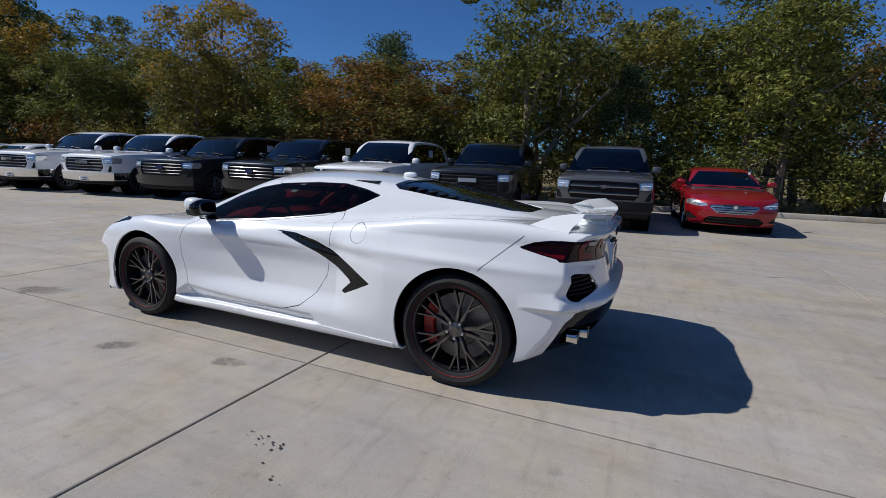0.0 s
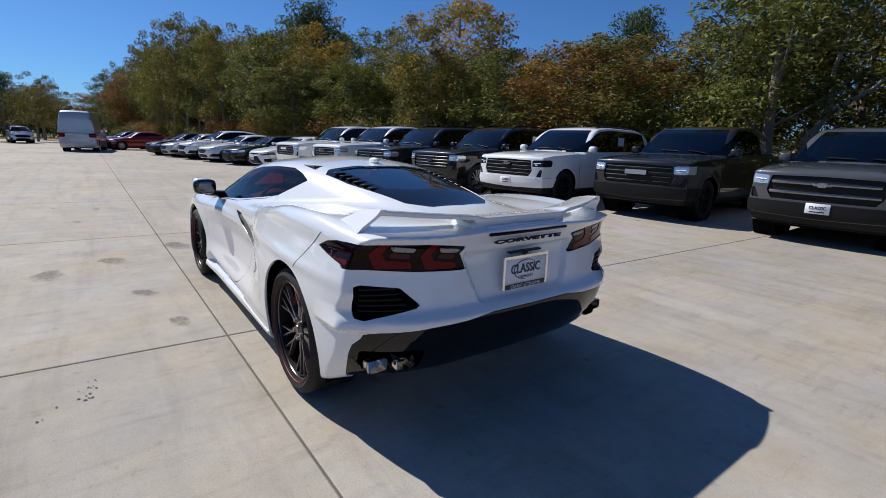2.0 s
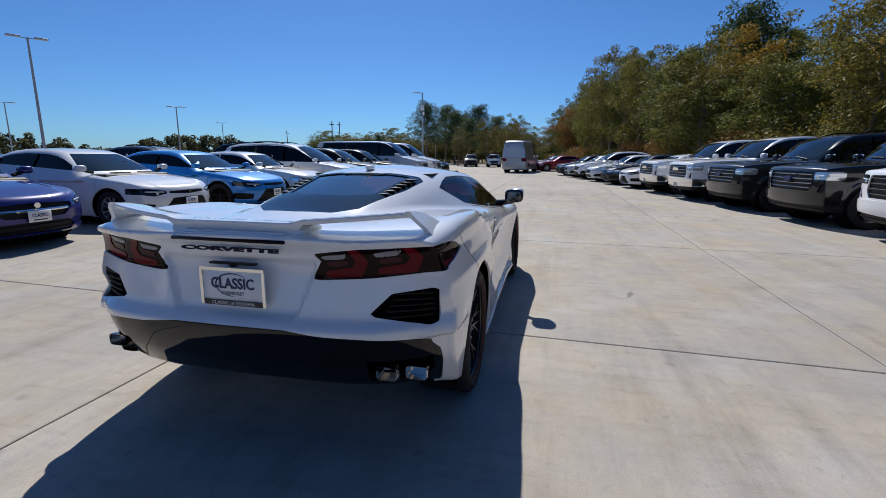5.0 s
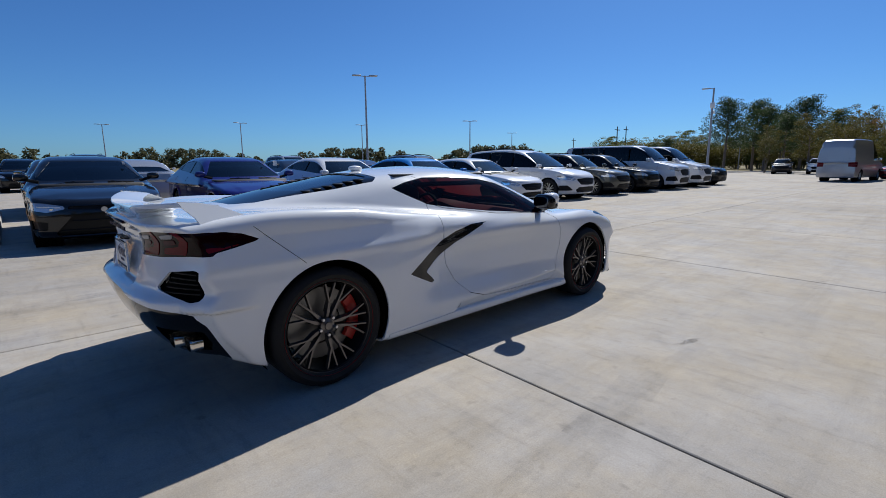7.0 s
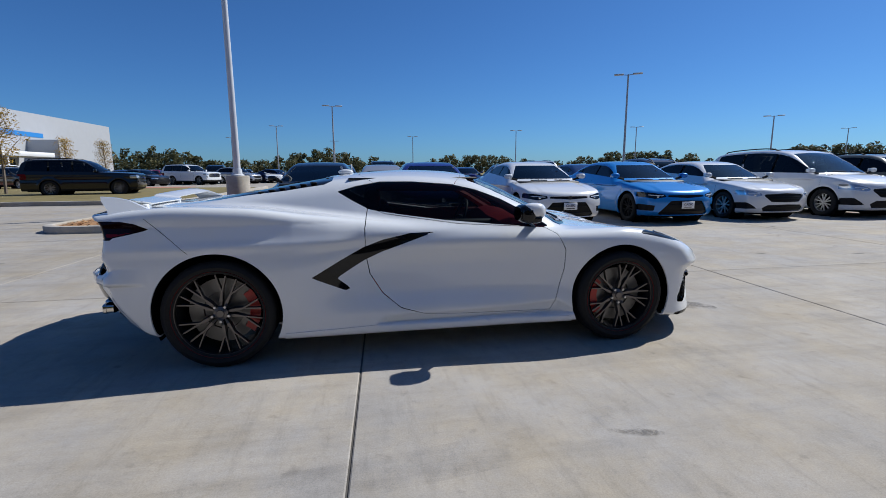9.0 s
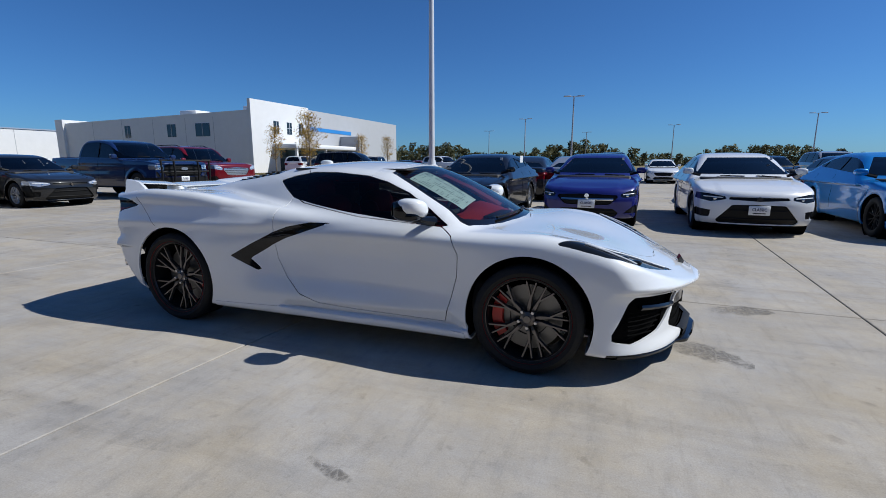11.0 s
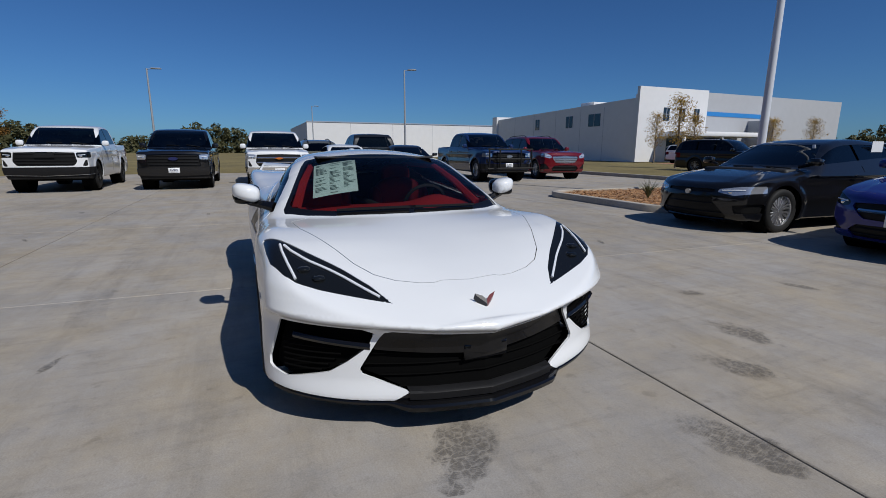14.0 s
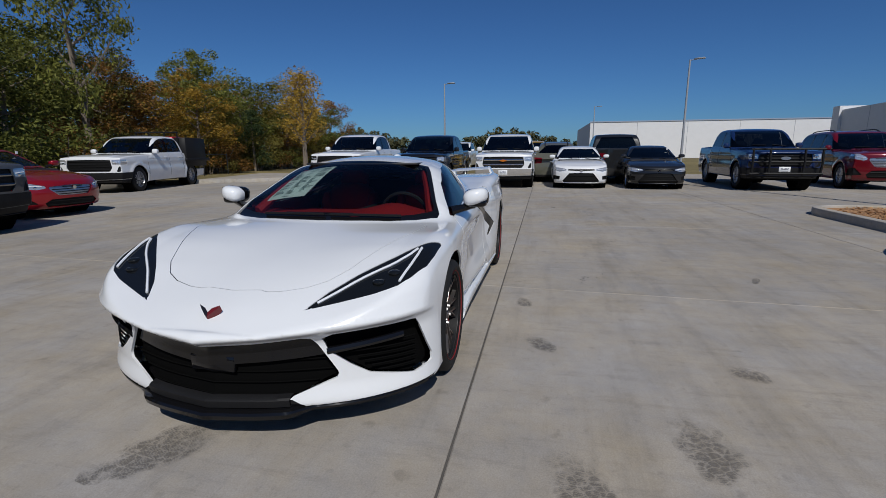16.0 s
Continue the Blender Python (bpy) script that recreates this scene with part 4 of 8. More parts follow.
    # spoiler: blade, end plates, raised centre
    ys = np.linspace(-0.752, 0.752, 65)
    vv = []
    for y in ys:
        a = abs(y)
        u = np.clip((a - 0.29) / 0.45, 0, 1)
        drop = np.clip((0.325 - a) / 0.05, 0, 1)
        z = 1.046 + 0.032 * u - 0.012 * drop
        xt = -2.150 + 0.125 * u**1.6
        chord = 0.175 + 0.05 * drop
        low_ = 0.012 + 0.040 * drop
        vv += [(xt + chord, y, z - 0.022), (xt + chord * 0.55, y, z - 0.008), (xt + 0.03, y, z + 0.001), (xt + 0.003, y, z), (xt, y, z - 0.007), (xt + 0.012 + 0.03 * drop, y, z - 0.010 - low_), (xt + chord * 0.6, y, z - 0.020 - low_ * 0.8), (xt + chord - 0.01, y, z - 0.030)]
    k = 8
    ff = [(i * k + q, i * k + (q + 1) % k, (i + 1) * k + (q + 1) % k, (i + 1) * k + q) for i in range(len(ys) - 1) for q in range(k)] + [tuple(range(k)), tuple(range(len(ys) * k - 1, len(ys) * k - k - 1, -1))]
    wing = part("rear_spoiler", (vv, ff), WHITE, car, "white raised rear spoiler")
    for s in (1, -1):
        plate = prism(((-1.70, 0.985), (-1.80, 1.030), (-1.87, 1.060), (-1.95, 1.076), (-2.032, 1.083), (-2.020, 1.055), (-1.975, 1.005), (-1.955, 0.955), (-1.85, 0.935), (-1.72, 0.955)), *sorted((s * 0.752, s * 0.776)))
        part("end_plate", ([(x, y + s * 0.75 * (1.075 - z) - s * 0.015, z) for x, y, z in plate[0]], plate[1]), WHITE, wing)
        part("spoiler_foot", box_bm(-2.125, -1.95, *sorted((s * 0.235, s * 0.325)), 0.955, 1.01, 0.016, 2), WHITE, wing)
    part("spoiler_riser", box_bm(-2.150, -1.95, -0.245, 0.245, 0.974, 0.990, 0.006, 2), WHITE, wing)
    part("high_brake_light", box_bm(-2.192, -2.15, -0.27, 0.27, 0.952, 0.966, 0.004, 1), TAIL_DARK, car, "slim smoked brake light")
    text_mesh("rear_lettering", "CORVETTE", 0.023, BLUE_BLACK, car, facing(-2.176, 0, 0.918, 180) @ pose(0, 0, 0, 0, 0, 0), 0.003, 4.1, 0.05, 0.0014)
    dealer_plate(car, -2.168, 0.752, False, full=True)
    part("plate_recess_lamp", box_bm(-2.165, -2.14, -0.11, 0.11, 0.848, 0.856), BLACK_TRIM, car)
    part("reversing_camera", blob((-2.15, 0, 0.846), (0.02, 0.016, 0.011)), BLACK_TRIM, car)
    # crossed-flag badge as plain chevrons
    bx, bz = 2.235, 0.578
    for s, mat in ((1, BADGE_RED), (-1, BLACK_INK)):
        vv = [(bx + 0.014, 0, bz - 0.026), (bx + 0.012, s * 0.014, bz - 0.012), (bx - 0.014, s * 0.052, bz + 0.018), (bx - 0.02, s * 0.06, bz + 0.032), (bx - 0.008, s * 0.02, bz + 0.018), (bx + 0.004, 0, bz - 0.002)]
        vv = [(bx + (x - bx) * 0.82, y * 0.82, bz + (z - bz) * 0.82) for x, y, z in vv]
        up = [(x + 0.004, y, z + 0.008) for x, y, z in vv]
        low = [(x - 0.01, y, z - 0.02) for x, y, z in vv]
        nn = 6
        part("nose_badge", (up + low, [tuple(range(nn)), tuple(range(2 * nn - 1, nn - 1, -1))] + [(i, i + nn, (i + 1) % nn + nn, (i + 1) % nn) for i in range(nn)]), mat, car, "red and black chevron badge")
    # bumper seam on the rear quarters
    q = np.array([[-1.742 + 0.242 * u, 1.0, 0.955 - 0.213 * u] for u in np.linspace(0, 1, 14)])
    for _ in range(14):
        q[:, 1] -= f(*q.T)
    for s in (1, -1):
        part("panel_seam", tube([(a, s * b, c) for a, b, c in q], [0.0016] * 14, 5), BLACK_TRIM, car)
    part("roof_antenna", blob((-0.58, 0, 1.222), (0.06, 0.03, 0.022), 2.2), WHITE, car)
    # cabin
    part("floor_tub", box_bm(-0.75, 1.25, -0.74, 0.74, 0.20, 0.50, 0.03, 1), DARK_LEATHER, car)
    part("bulkhead", box_bm(-0.72, -0.60, -0.50, 0.50, 0.4, 1.0, 0.02, 1), DARK_LEATHER, car)
    part("engine_cover", box_bm(-1.7, -0.72, -0.5, 0.5, 0.6, 0.90, 0.05, 2), DARK_LEATHER, car)
    v, ff = [], []
    for i, x in enumerate((1.12, 1.0, 0.85, 0.72, 0.64, 0.60)):
        zt = (0.80, 0.835, 0.852, 0.855, 0.83, 0.62)[i]
        for y in np.linspace(-0.70, 0.70, 29):
            hump = 0.055 * math.exp(-((y - 0.37) / 0.17) ** 2) * (0.0, 0.2, 0.7, 1, 1, 0.2)[i]
            v.append((x - 0.20 * (y / 0.7) ** 2 * (1 if i < 3 else 0.5), y, zt + hump - 0.02 * (y / 0.7) ** 2))
    ff = [(r * 29 + i, r * 29 + i + 1, (r + 1) * 29 + i + 1, (r + 1) * 29 + i) for r in range(5) for i in range(28)]
    part("dashboard", (v, ff), RED_LEATHER, car, "red leather dashboard")
    part("dash_vent", box_bm(0.93, 1.02, -0.35, 0.15, 0.84, 0.858, 0.006, 1), BLACK_TRIM, car)
    for s in (1, -1):
        part("seat", joined(*[blob(*a) for a in (((0.02, s * 0.37, 0.50), (0.30, 0.25, 0.10), 3), ((-0.30, s * 0.37, 0.72), (0.10, 0.25, 0.26), 3), ((-0.38, s * 0.37, 1.0), (0.06, 0.14, 0.10), 3), ((-0.26, s * 0.60, 0.70), (0.10, 0.05, 0.20), 3), ((-0.26, s * 0.14, 0.70), (0.10, 0.05, 0.20), 3))]), RED_LEATHER, car, "red leather seat")
        part("door_card", box_bm(-0.40, 0.85, *sorted((s * 0.76, s * 0.80)), 0.35, 0.86, 0.02, 1), RED_LEATHER, car, "red door trim")
        part("pillar_trim", tube([(0.80, s * 0.665, 0.84), (0.55, s * 0.585, 0.99), (0.33, s * 0.50, 1.10), (-0.35, s * 0.44, 1.10)], [0.034, 0.03, 0.022, 0.02], 6), RED_LEATHER, car)
    part("headliner", box_bm(-0.55, 0.40, -0.46, 0.46, 1.165, 1.18, 0.004, 1), DARK_LEATHER, car)
    wv, wf = [], []
    for i in range(28):
        a = 2 * math.pi * i / 28
        for k in range(6):
            b = 2 * math.pi * k / 6
            r = 0.175 + 0.015 * math.cos(b)
            wv.append((0.44 + 0.015 * math.sin(b) + 0.35 * 0.16 * math.sin(a), 0.37 + r * math.cos(a), 0.80 + r * math.sin(a) * 0.9))
    wf = [(i * 6 + k, i * 6 + (k + 1) % 6, ((i + 1) % 28) * 6 + (k + 1) % 6, ((i + 1) % 28) * 6 + k) for i in range(28) for k in range(6)]
    part("steering_wheel", joined((wv, wf), tube([(0.45, 0.21, 0.80), (0.45, 0.37, 0.79), (0.45, 0.53, 0.80)], [0.016, 0.035, 0.016], 6)), DARK_LEATHER, car)
    part("centre_spine", box_bm(-0.3, 0.72, -0.05, 0.03, 0.5, 0.82, 0.02, 1), DARK_LEATHER, car)
    for y in (0.52, 0.02):
        q = np.array([[1.105 - 0.26 * yy * yy, yy, 0.9] for yy in np.linspace(y, y - 0.46, 8)])
        for _ in range(12):
            q[:, 2] -= f(*q.T)
        part("wiper", tube([(a, b, c + 0.012) for a, b, c in q], [0.009] * 8, 5), BLACK_TRIM, car)
    # price sheet inside the screen on the passenger side
    pv, pf = [], []
    for i in range(9):
        for k in range(7):
            y = -0.615 + 0.30 * k / 6 + 0.06 + 0.07 * i / 8
            x = 0.45 + 0.42 * (1 - i / 8) - 0.02
            pv.append([x, y, 0.0])
    pv = np.array(pv)
    pv[:, 2] = 1.1
    for _ in range(14):
        pv[:, 2] -= f(*pv.T) * 0.9
    pv[:, 2] -= 0.022
    pf = [(i * 7 + k, i * 7 + k + 1, (i + 1) * 7 + k + 1, (i + 1) * 7 + k) for i in range(8) for k in range(6)]
    sheet_ob = part("price_sheet", (pv, pf), material("sheet_paper", (0.62, 0.74, 0.70), 0.6), car, "pale green printed price sheet")
    bars = []
    rnd = random.Random(4)
    for c in range(3):
        for i in range(26):
            u0 = 0.05 + c * 0.32
            u1 = u0 + rnd.uniform(0.08, 0.27)
            w = 0.04 + i * 0.036
            if rnd.random() < 0.2:
                continue
            quad = []
            for (u, ww) in ((u0, w), (u1, w), (u1, w + 0.012), (u0, w + 0.012)):
                a, b = min(u * 6, 5.999), min(ww * 8, 7.999)
                k, r = int(a), int(b)
                p = pv[r * 7 + k] + (pv[r * 7 + k + 1] - pv[r * 7 + k]) * (a - k) + (pv[(r + 1) * 7 + k] - pv[r * 7 + k]) * (b - r)
                quad.append((p[0] + 0.002, p[1], p[2] + 0.0025))
            bars.append((quad, [(0, 1, 2, 3)]))
    part("print_lines", joined(*bars), material("sheet_ink", (0.05, 0.09, 0.09), 0.6), sheet_ob)
    return car


sports = build_sports_car()
# ---- parked vehicles ----
def prof(pts):
    return spline(*sorted(pts))


# Each style: overall size, axle places (from the nose), wheel, profile of bonnet and tail, profile of the cabin.
STYLES = {
    "sedan": dict(L=4.85, W=1.84, fo=0.95, wb=2.80, R=0.335, r=0.235, tyre=0.225, low=0.19, nose=((0.15, -0.10), (0.3, 0.0), (0.5, 0.015), (0.66, -0.02), (0.78, -0.12), (0.95, -0.35)), bend=0.34,
                  top=((0.1, 0.70), (-0.15, 0.745), (-0.5, 0.84), (-1.0, 0.92), (-1.5, 0.97), (-2.5, 1.0), (-3.8, 1.05), (-4.3, 1.07), (-4.75, 1.06), (-4.9, 1.02)),
                  roof=((-0.7, 0.62), (-1.25, 0.90), (-1.45, 1.0), (-1.9, 1.24), (-2.25, 1.385), (-2.6, 1.435), (-3.0, 1.445), (-3.4, 1.42), (-3.8, 1.31), (-4.2, 1.14), (-4.5, 1.02), (-4.9, 0.85)), tumble=0.62, belt=0.98, tail_lean=0.12, win=(-1.62, -4.05), pillars=(-2.72, -3.62)),
    "hatch": dict(L=4.65, W=1.84, fo=0.92, wb=2.72, R=0.345, r=0.235, tyre=0.225, low=0.22, nose=((0.15, -0.12), (0.3, 0.0), (0.55, 0.015), (0.75, -0.02), (0.9, -0.12), (1.05, -0.35)), bend=0.30,
                  top=((0.1, 0.82), (-0.15, 0.88), (-0.5, 0.97), (-1.0, 1.03), (-1.5, 1.07), (-2.5, 1.08), (-4.2, 1.10), (-4.65, 1.08)),
                  roof=((-0.6, 0.72), (-1.2, 1.02), (-1.4, 1.12), (-1.8, 1.36), (-2.15, 1.54), (-2.6, 1.63), (-3.2, 1.65), (-3.8, 1.60), (-4.2, 1.48), (-4.5, 1.22), (-4.75, 0.95)), tumble=0.5, belt=1.08, tail_lean=0.15, win=(-1.55, -4.2), pillars=(-2.65, -3.5)),
    "suv": dict(L=5.30, W=2.05, fo=0.93, wb=3.05, R=0.405, r=0.27, tyre=0.275, low=0.28, nose=((0.2, -0.14), (0.38, -0.02), (0.55, 0.02), (0.85, 0.025), (1.06, 0.005), (1.11, -0.02), (1.16, -0.12), (1.3, -0.4)), bend=0.22,
                top=((0.1, 1.10), (-0.15, 1.145), (-0.5, 1.19), (-1.0, 1.225), (-1.6, 1.25), (-3.0, 1.25), (-5.3, 1.25)),
                roof=((-0.9, 0.80), (-1.4, 1.16), (-1.6, 1.27), (-1.95, 1.53), (-2.3, 1.76), (-2.65, 1.87), (-3.3, 1.91), (-4.3, 1.90), (-4.85, 1.86), (-5.08, 1.74), (-5.22, 1.4), (-5.32, 1.1)), tumble=0.30, belt=1.22, tail_lean=0.06, win=(-1.9, -5.0), pillars=(-2.95, -3.98)),
    "pickup": dict(L=5.85, W=2.06, fo=0.98, wb=3.65, R=0.415, r=0.27, tyre=0.285, low=0.32, nose=((0.2, -0.14), (0.4, -0.02), (0.6, 0.02), (0.9, 0.025), (1.10, 0.005), (1.16, -0.03), (1.21, -0.12), (1.35, -0.4)), bend=0.20,
                   top=((0.1, 1.13), (-0.15, 1.18), (-0.5, 1.225), (-1.0, 1.255), (-1.6, 1.28), (-2.4, 1.29), (-4.1, 1.32), (-5.85, 1.34)),
                   roof=((-0.9, 0.82), (-1.45, 1.19), (-1.65, 1.31), (-1.98, 1.55), (-2.32, 1.78), (-2.7, 1.90), (-3.2, 1.94), (-3.7, 1.92), (-3.95, 1.80), (-4.08, 1.5), (-4.18, 1.1)), tumble=0.26, belt=1.26, tail_lean=0.03, win=(-1.95, -3.98), pillars=(-2.95,)),
    "van": dict(L=5.9, W=2.06, fo=1.0, wb=3.75, R=0.36, r=0.21, tyre=0.235, low=0.25, nose=((0.2, -0.10), (0.35, 0.0), (0.6, 0.02), (0.9, -0.03), (1.1, -0.10), (1.25, -0.25)), bend=0.26,
                top=((0.1, 1.0), (-0.2, 1.10), (-0.7, 1.24), (-1.2, 1.33), (-2.0, 1.36), (-5.9, 1.36)),
                roof=((-0.35, 0.95), (-0.85, 1.24), (-1.05, 1.40), (-1.45, 1.75), (-1.8, 1.98), (-2.2, 2.09), (-3.0, 2.11), (-5.5, 2.10), (-5.75, 2.06), (-5.86, 1.9), (-5.92, 1.2)), tumble=0.14, belt=1.30, tail_lean=0.03, win=(-1.35, -5.6), pillars=(-2.35, -3.7, -4.9)),
    "minivan": dict(L=5.18, W=2.02, fo=0.98, wb=3.09, R=0.355, r=0.235, tyre=0.235, low=0.2, nose=((0.15, -0.10), (0.3, 0.0), (0.55, 0.02), (0.75, -0.02), (0.88, -0.12), (1.0, -0.35)), bend=0.36,
                    top=((0.1, 0.80), (-0.15, 0.86), (-0.5, 0.97), (-1.0, 1.06), (-1.5, 1.10), (-3.0, 1.10), (-5.2, 1.12)),
                    roof=((-0.5, 0.72), (-1.05, 1.02), (-1.3, 1.16), (-1.8, 1.46), (-2.2, 1.65), (-2.7, 1.75), (-3.4, 1.785), (-4.4, 1.75), (-4.85, 1.68), (-5.05, 1.45), (-5.2, 1.1)), tumble=0.36, belt=1.08, tail_lean=0.08, win=(-1.5, -4.85), pillars=(-2.6, -3.75)),
}


STYLES["van_high"] = dict(STYLES["van"], roof=tuple((a, b if b < 1.7 else 1.7 + (b - 1.7) * 2.35) for a, b in STYLES["van"]["roof"]), win=(-1.35, -2.35), pillars=(), tumble=0.10)


def make_vehicle(style, look_, stretch=1.0, raise_=0.0):
    """One parked vehicle, nose at the origin and pointing along +x, with all its parts. look_ says paint, face and fittings."""
    S = STYLES[style]
    L, W = S["L"], S["W"]
    hw = W / 2
    top, roof = prof(S["top"]), prof(S["roof"])
    nose = spline(*S["nose"])
    belt, tum, low = S["belt"], S["tumble"], S["low"]
    boxy = style in ("suv", "pickup", "van", "van_high")
    plan = spline((-L - 0.1, 0.955), (-L + 0.3, 0.98), (-L * 0.5, 1.0), (-1.0, 0.995), (-0.4, 0.97), (0.1, 0.93)) if boxy else spline((-L - 0.1, 0.90), (-L + 0.35, 0.955), (-L * 0.7, 0.99), (-L * 0.45, 1.0), (-1.2, 0.985), (-0.6, 0.955), (-0.2, 0.90), (0.1, 0.83))
    sect = spline((low - 0.05, 0.94), (low + 0.12, 0.975), (belt * 0.55, 1.0), (belt * 0.72, 0.985), (belt * 0.80, 0.992), (belt, 0.955), (belt + 0.15, 0.93))
    bend = S["bend"]
    pick = style == "pickup"

    def f(x, y, z):
        y = np.abs(y)
        side = y - hw * plan(x) * sect(z)
        q = y / hw
        tp = (z - top(x) + 0.05 * q**4 - 0.016 * np.clip((0.66 - q) / 0.10, 0, 1) * np.clip(1.15 + x, 0, 1)) * 0.95
        fr = (x - nose(z) + (0.62 * bend * q**3 if boxy else bend * q**2.6)) * 0.9
        bk = (-x - L + S["tail_lean"] * np.clip(z - 0.6, 0, 2) ** 1.2 + 0.10 * q**3 + 0.10 * np.clip(0.5 - z, 0, 1)) * 0.95
        b = smax(smax(side, tp, 0.030 if boxy else 0.06), smax(fr, bk, 0.02), 0.020 if boxy else 0.04)
        b = smax(b, low - z, 0.04)
        for ax in (-S["fo"], -S["fo"] - S["wb"]):
            d = np.hypot(x - ax, z - S["R"])
            b = b - 0.022 * np.exp(-(((d - S["R"] - 0.09) / 0.07) ** 2)) * (y > 0.3 * hw)
        ct = (z - roof(x + 0.16 * q**2 * np.clip((x + 2.6) / 0.6, 0, 1)) + 0.055 * q**2) * 0.88
        cs = (y - hw * 0.955 + tum * (z - belt) + 0.10 * np.clip(z - belt - 0.3, 0, 2) ** 2) * (1 / math.hypot(1, tum))
        if pick:
            ct = smax(ct, -x - 4.12 + 0.04 * (z - 1.2), 0.05)
        c = smax(smax(ct, cs, 0.07 if boxy else 0.09), belt - 0.15 - z, 0.04)
        return smin(b, c, 0.02)

    car = thing(look_["name"], None, look_["label"], look_.get("category", "car"))
    v, t = solid(f, (-L - 0.12, 0, low - 0.08), (0.16, hw + 0.08, float(roof(np.array([-3.2]))[0]) + 0.1), look_.get("grid", 0.042))

    def region(m, poly, plane, keep):
        v, t = m
        a = {"side": (0, 2), "front": (1, 2), "top": (0, 1)}[plane]
        return split(v, t, np.where(keep(v), outline(poly, v[:, a[0]], v[:, a[1]]), 0.05))

    rest = (v, t)
    arch = S["R"] + look_.get("arch", 0.055)
    for ax in (-S["fo"], -S["fo"] - S["wb"]):
        d = np.hypot(rest[0][:, 0] - ax, rest[0][:, 2] - S["R"]) - arch
        _, rest = split(*rest, np.where(rest[0][:, 1] > hw * 0.55, d, np.maximum(d, 0.05)))
    x0, x1 = S["win"]
    xs = np.linspace(x0 + 0.05, x1 + 0.12, 14)
    cap = float(np.max(roof(xs)))
    zt = np.minimum(roof(xs) - 0.10, cap - 0.10)
    lowz = belt + 0.03
    if style in ("sedan", "hatch", "minivan", "suv"):
        lowz = belt + 0.02
    poly = [(x0 + 0.32 * (not style.startswith("van")), lowz), *[(a, max(b, lowz + 0.01)) for a, b in zip(xs, zt)], (x1, lowz + 0.05 + 0.12 * (style == "sedan"))]
    wins, rest = region(rest, poly, "side", lambda p: p[:, 1] > hw * 0.45)
    panes = []
    edges = [10.0, *S["pillars"], -20.0]
    for a, b in zip(edges, edges[1:]):
        d = np.maximum(wins[0][:, 0] - (a - 0.035), (b + 0.035) - wins[0][:, 0])
        got, wins = split(*wins, d)
        if len(got[1]) > 6:
            panes.append(got)
    hws = hw * 0.955
    top_z = float(roof(np.array([xs[3]]))[0])
    shield, rest = region(rest, ((-hws + 0.10, belt + 0.03), (hws - 0.10, belt + 0.03), (hws - 0.13 - tum * (top_z - belt), cap - 0.11), (-hws + 0.13 + tum * (top_z - belt), cap - 0.11)), "front", lambda p: (p[:, 0] > x0 - 0.75) & (p[:, 0] < -0.6) & (p[:, 2] > top(p[:, 0]) + 0.012))
    back, rest = region(rest, ((-hws + 0.16, belt + 0.10), (hws - 0.16, belt + 0.10), (hws - 0.20 - tum * (cap - belt), cap - 0.14), (-hws + 0.20 + tum * (cap - belt), cap - 0.14)), "front", lambda p: p[:, 0] < (x1 + 0.05 if not pick else -3.9))
    hz = float(top(np.array([-0.1]))[0])
    parts = {}
    for key, poly, mat, sink, lab in look_["face"](hw, hz):
        reach = (0.40 if boxy else 0.62) if key == "headlamp" else 0.58
        reg, rest = region(rest, poly, "front", lambda p: p[:, 0] > -reach)
        if len(reg[1]):
            one = min(p[0] for p in poly) < 0.02
            m = shell(f, *reg, one, 0.03, sink)
            obs = [part(key, m, mat, car, lab)]
            if not one:
                obs.append(part(key, other_side(m), mat, car, lab))
            parts.setdefault(key, []).extend(obs)
    # bright strip and lens in each headlamp
    for key, poly, *_ in look_["face"](hw, hz):
        if key != "headlamp" or key not in parts:
            continue
        ya, yb = min(p[0] for p in poly), min(max(p[0] for p in poly), hw * 0.93)
        zc = sum(p[1] for p in poly) / len(poly)
        qq = np.array([[0.0, ya + (yb - ya) * u, zc + 0.02 * (u - 0.5)] for u in np.linspace(0.16, 0.84, 7)])
        for _ in range(18):
            qq[:, 0] -= f(*qq.T)
        strip = tube([(a - 0.002, b, c) for a, b, c in qq], [0.009] * 7, 5)
        lens = blob((qq[2, 0] - 0.012, qq[2, 1], qq[2, 2] - 0.028), (0.02, 0.045, 0.03), 2.2, 10, 8)
        for i, ob in enumerate(parts[key]):
            part("light_strip", strip if i == 0 else mirrored(strip), LED_WHITE, ob)
            part("lamp_lens", lens if i == 0 else mirrored(lens), CHROME, ob)
    # bars across the grille, following the nose
    for key, n, th, mat in look_.get("bars", (("grille", 4, 0.009, BLACK_TRIM), ("lower_grille", 2, 0.008, BLACK_TRIM))):
        spec_ = [p for p in look_["face"](hw, hz) if p[0] == key]
        if not spec_ or key not in parts:
            continue
        poly = spec_[0][1]
        za, zb = min(p[1] for p in poly), max(p[1] for p in poly)
        for i in range(n):
            z = za + (zb - za) * (i + 0.75) / (n + 0.5)
            ys = np.linspace(0, hw, 60)
            ok = outline(poly, ys, np.full(60, z)) < -0.02
            if not ok.any():
                continue
            w = float(ys[ok].max())
            qq = np.array([[0.0, y, z] for y in np.linspace(0, w, 9)])
            for _ in range(14):
                qq[:, 0] -= f(*qq.T)
            line = [(a - 0.012, -b, c) for a, b, c in qq[::-1]] + [(a - 0.012, b, c) for a, b, c in qq[1:]]
            part("grille_bar", tube(line, [th] * len(line), 5), mat, parts[key][0])
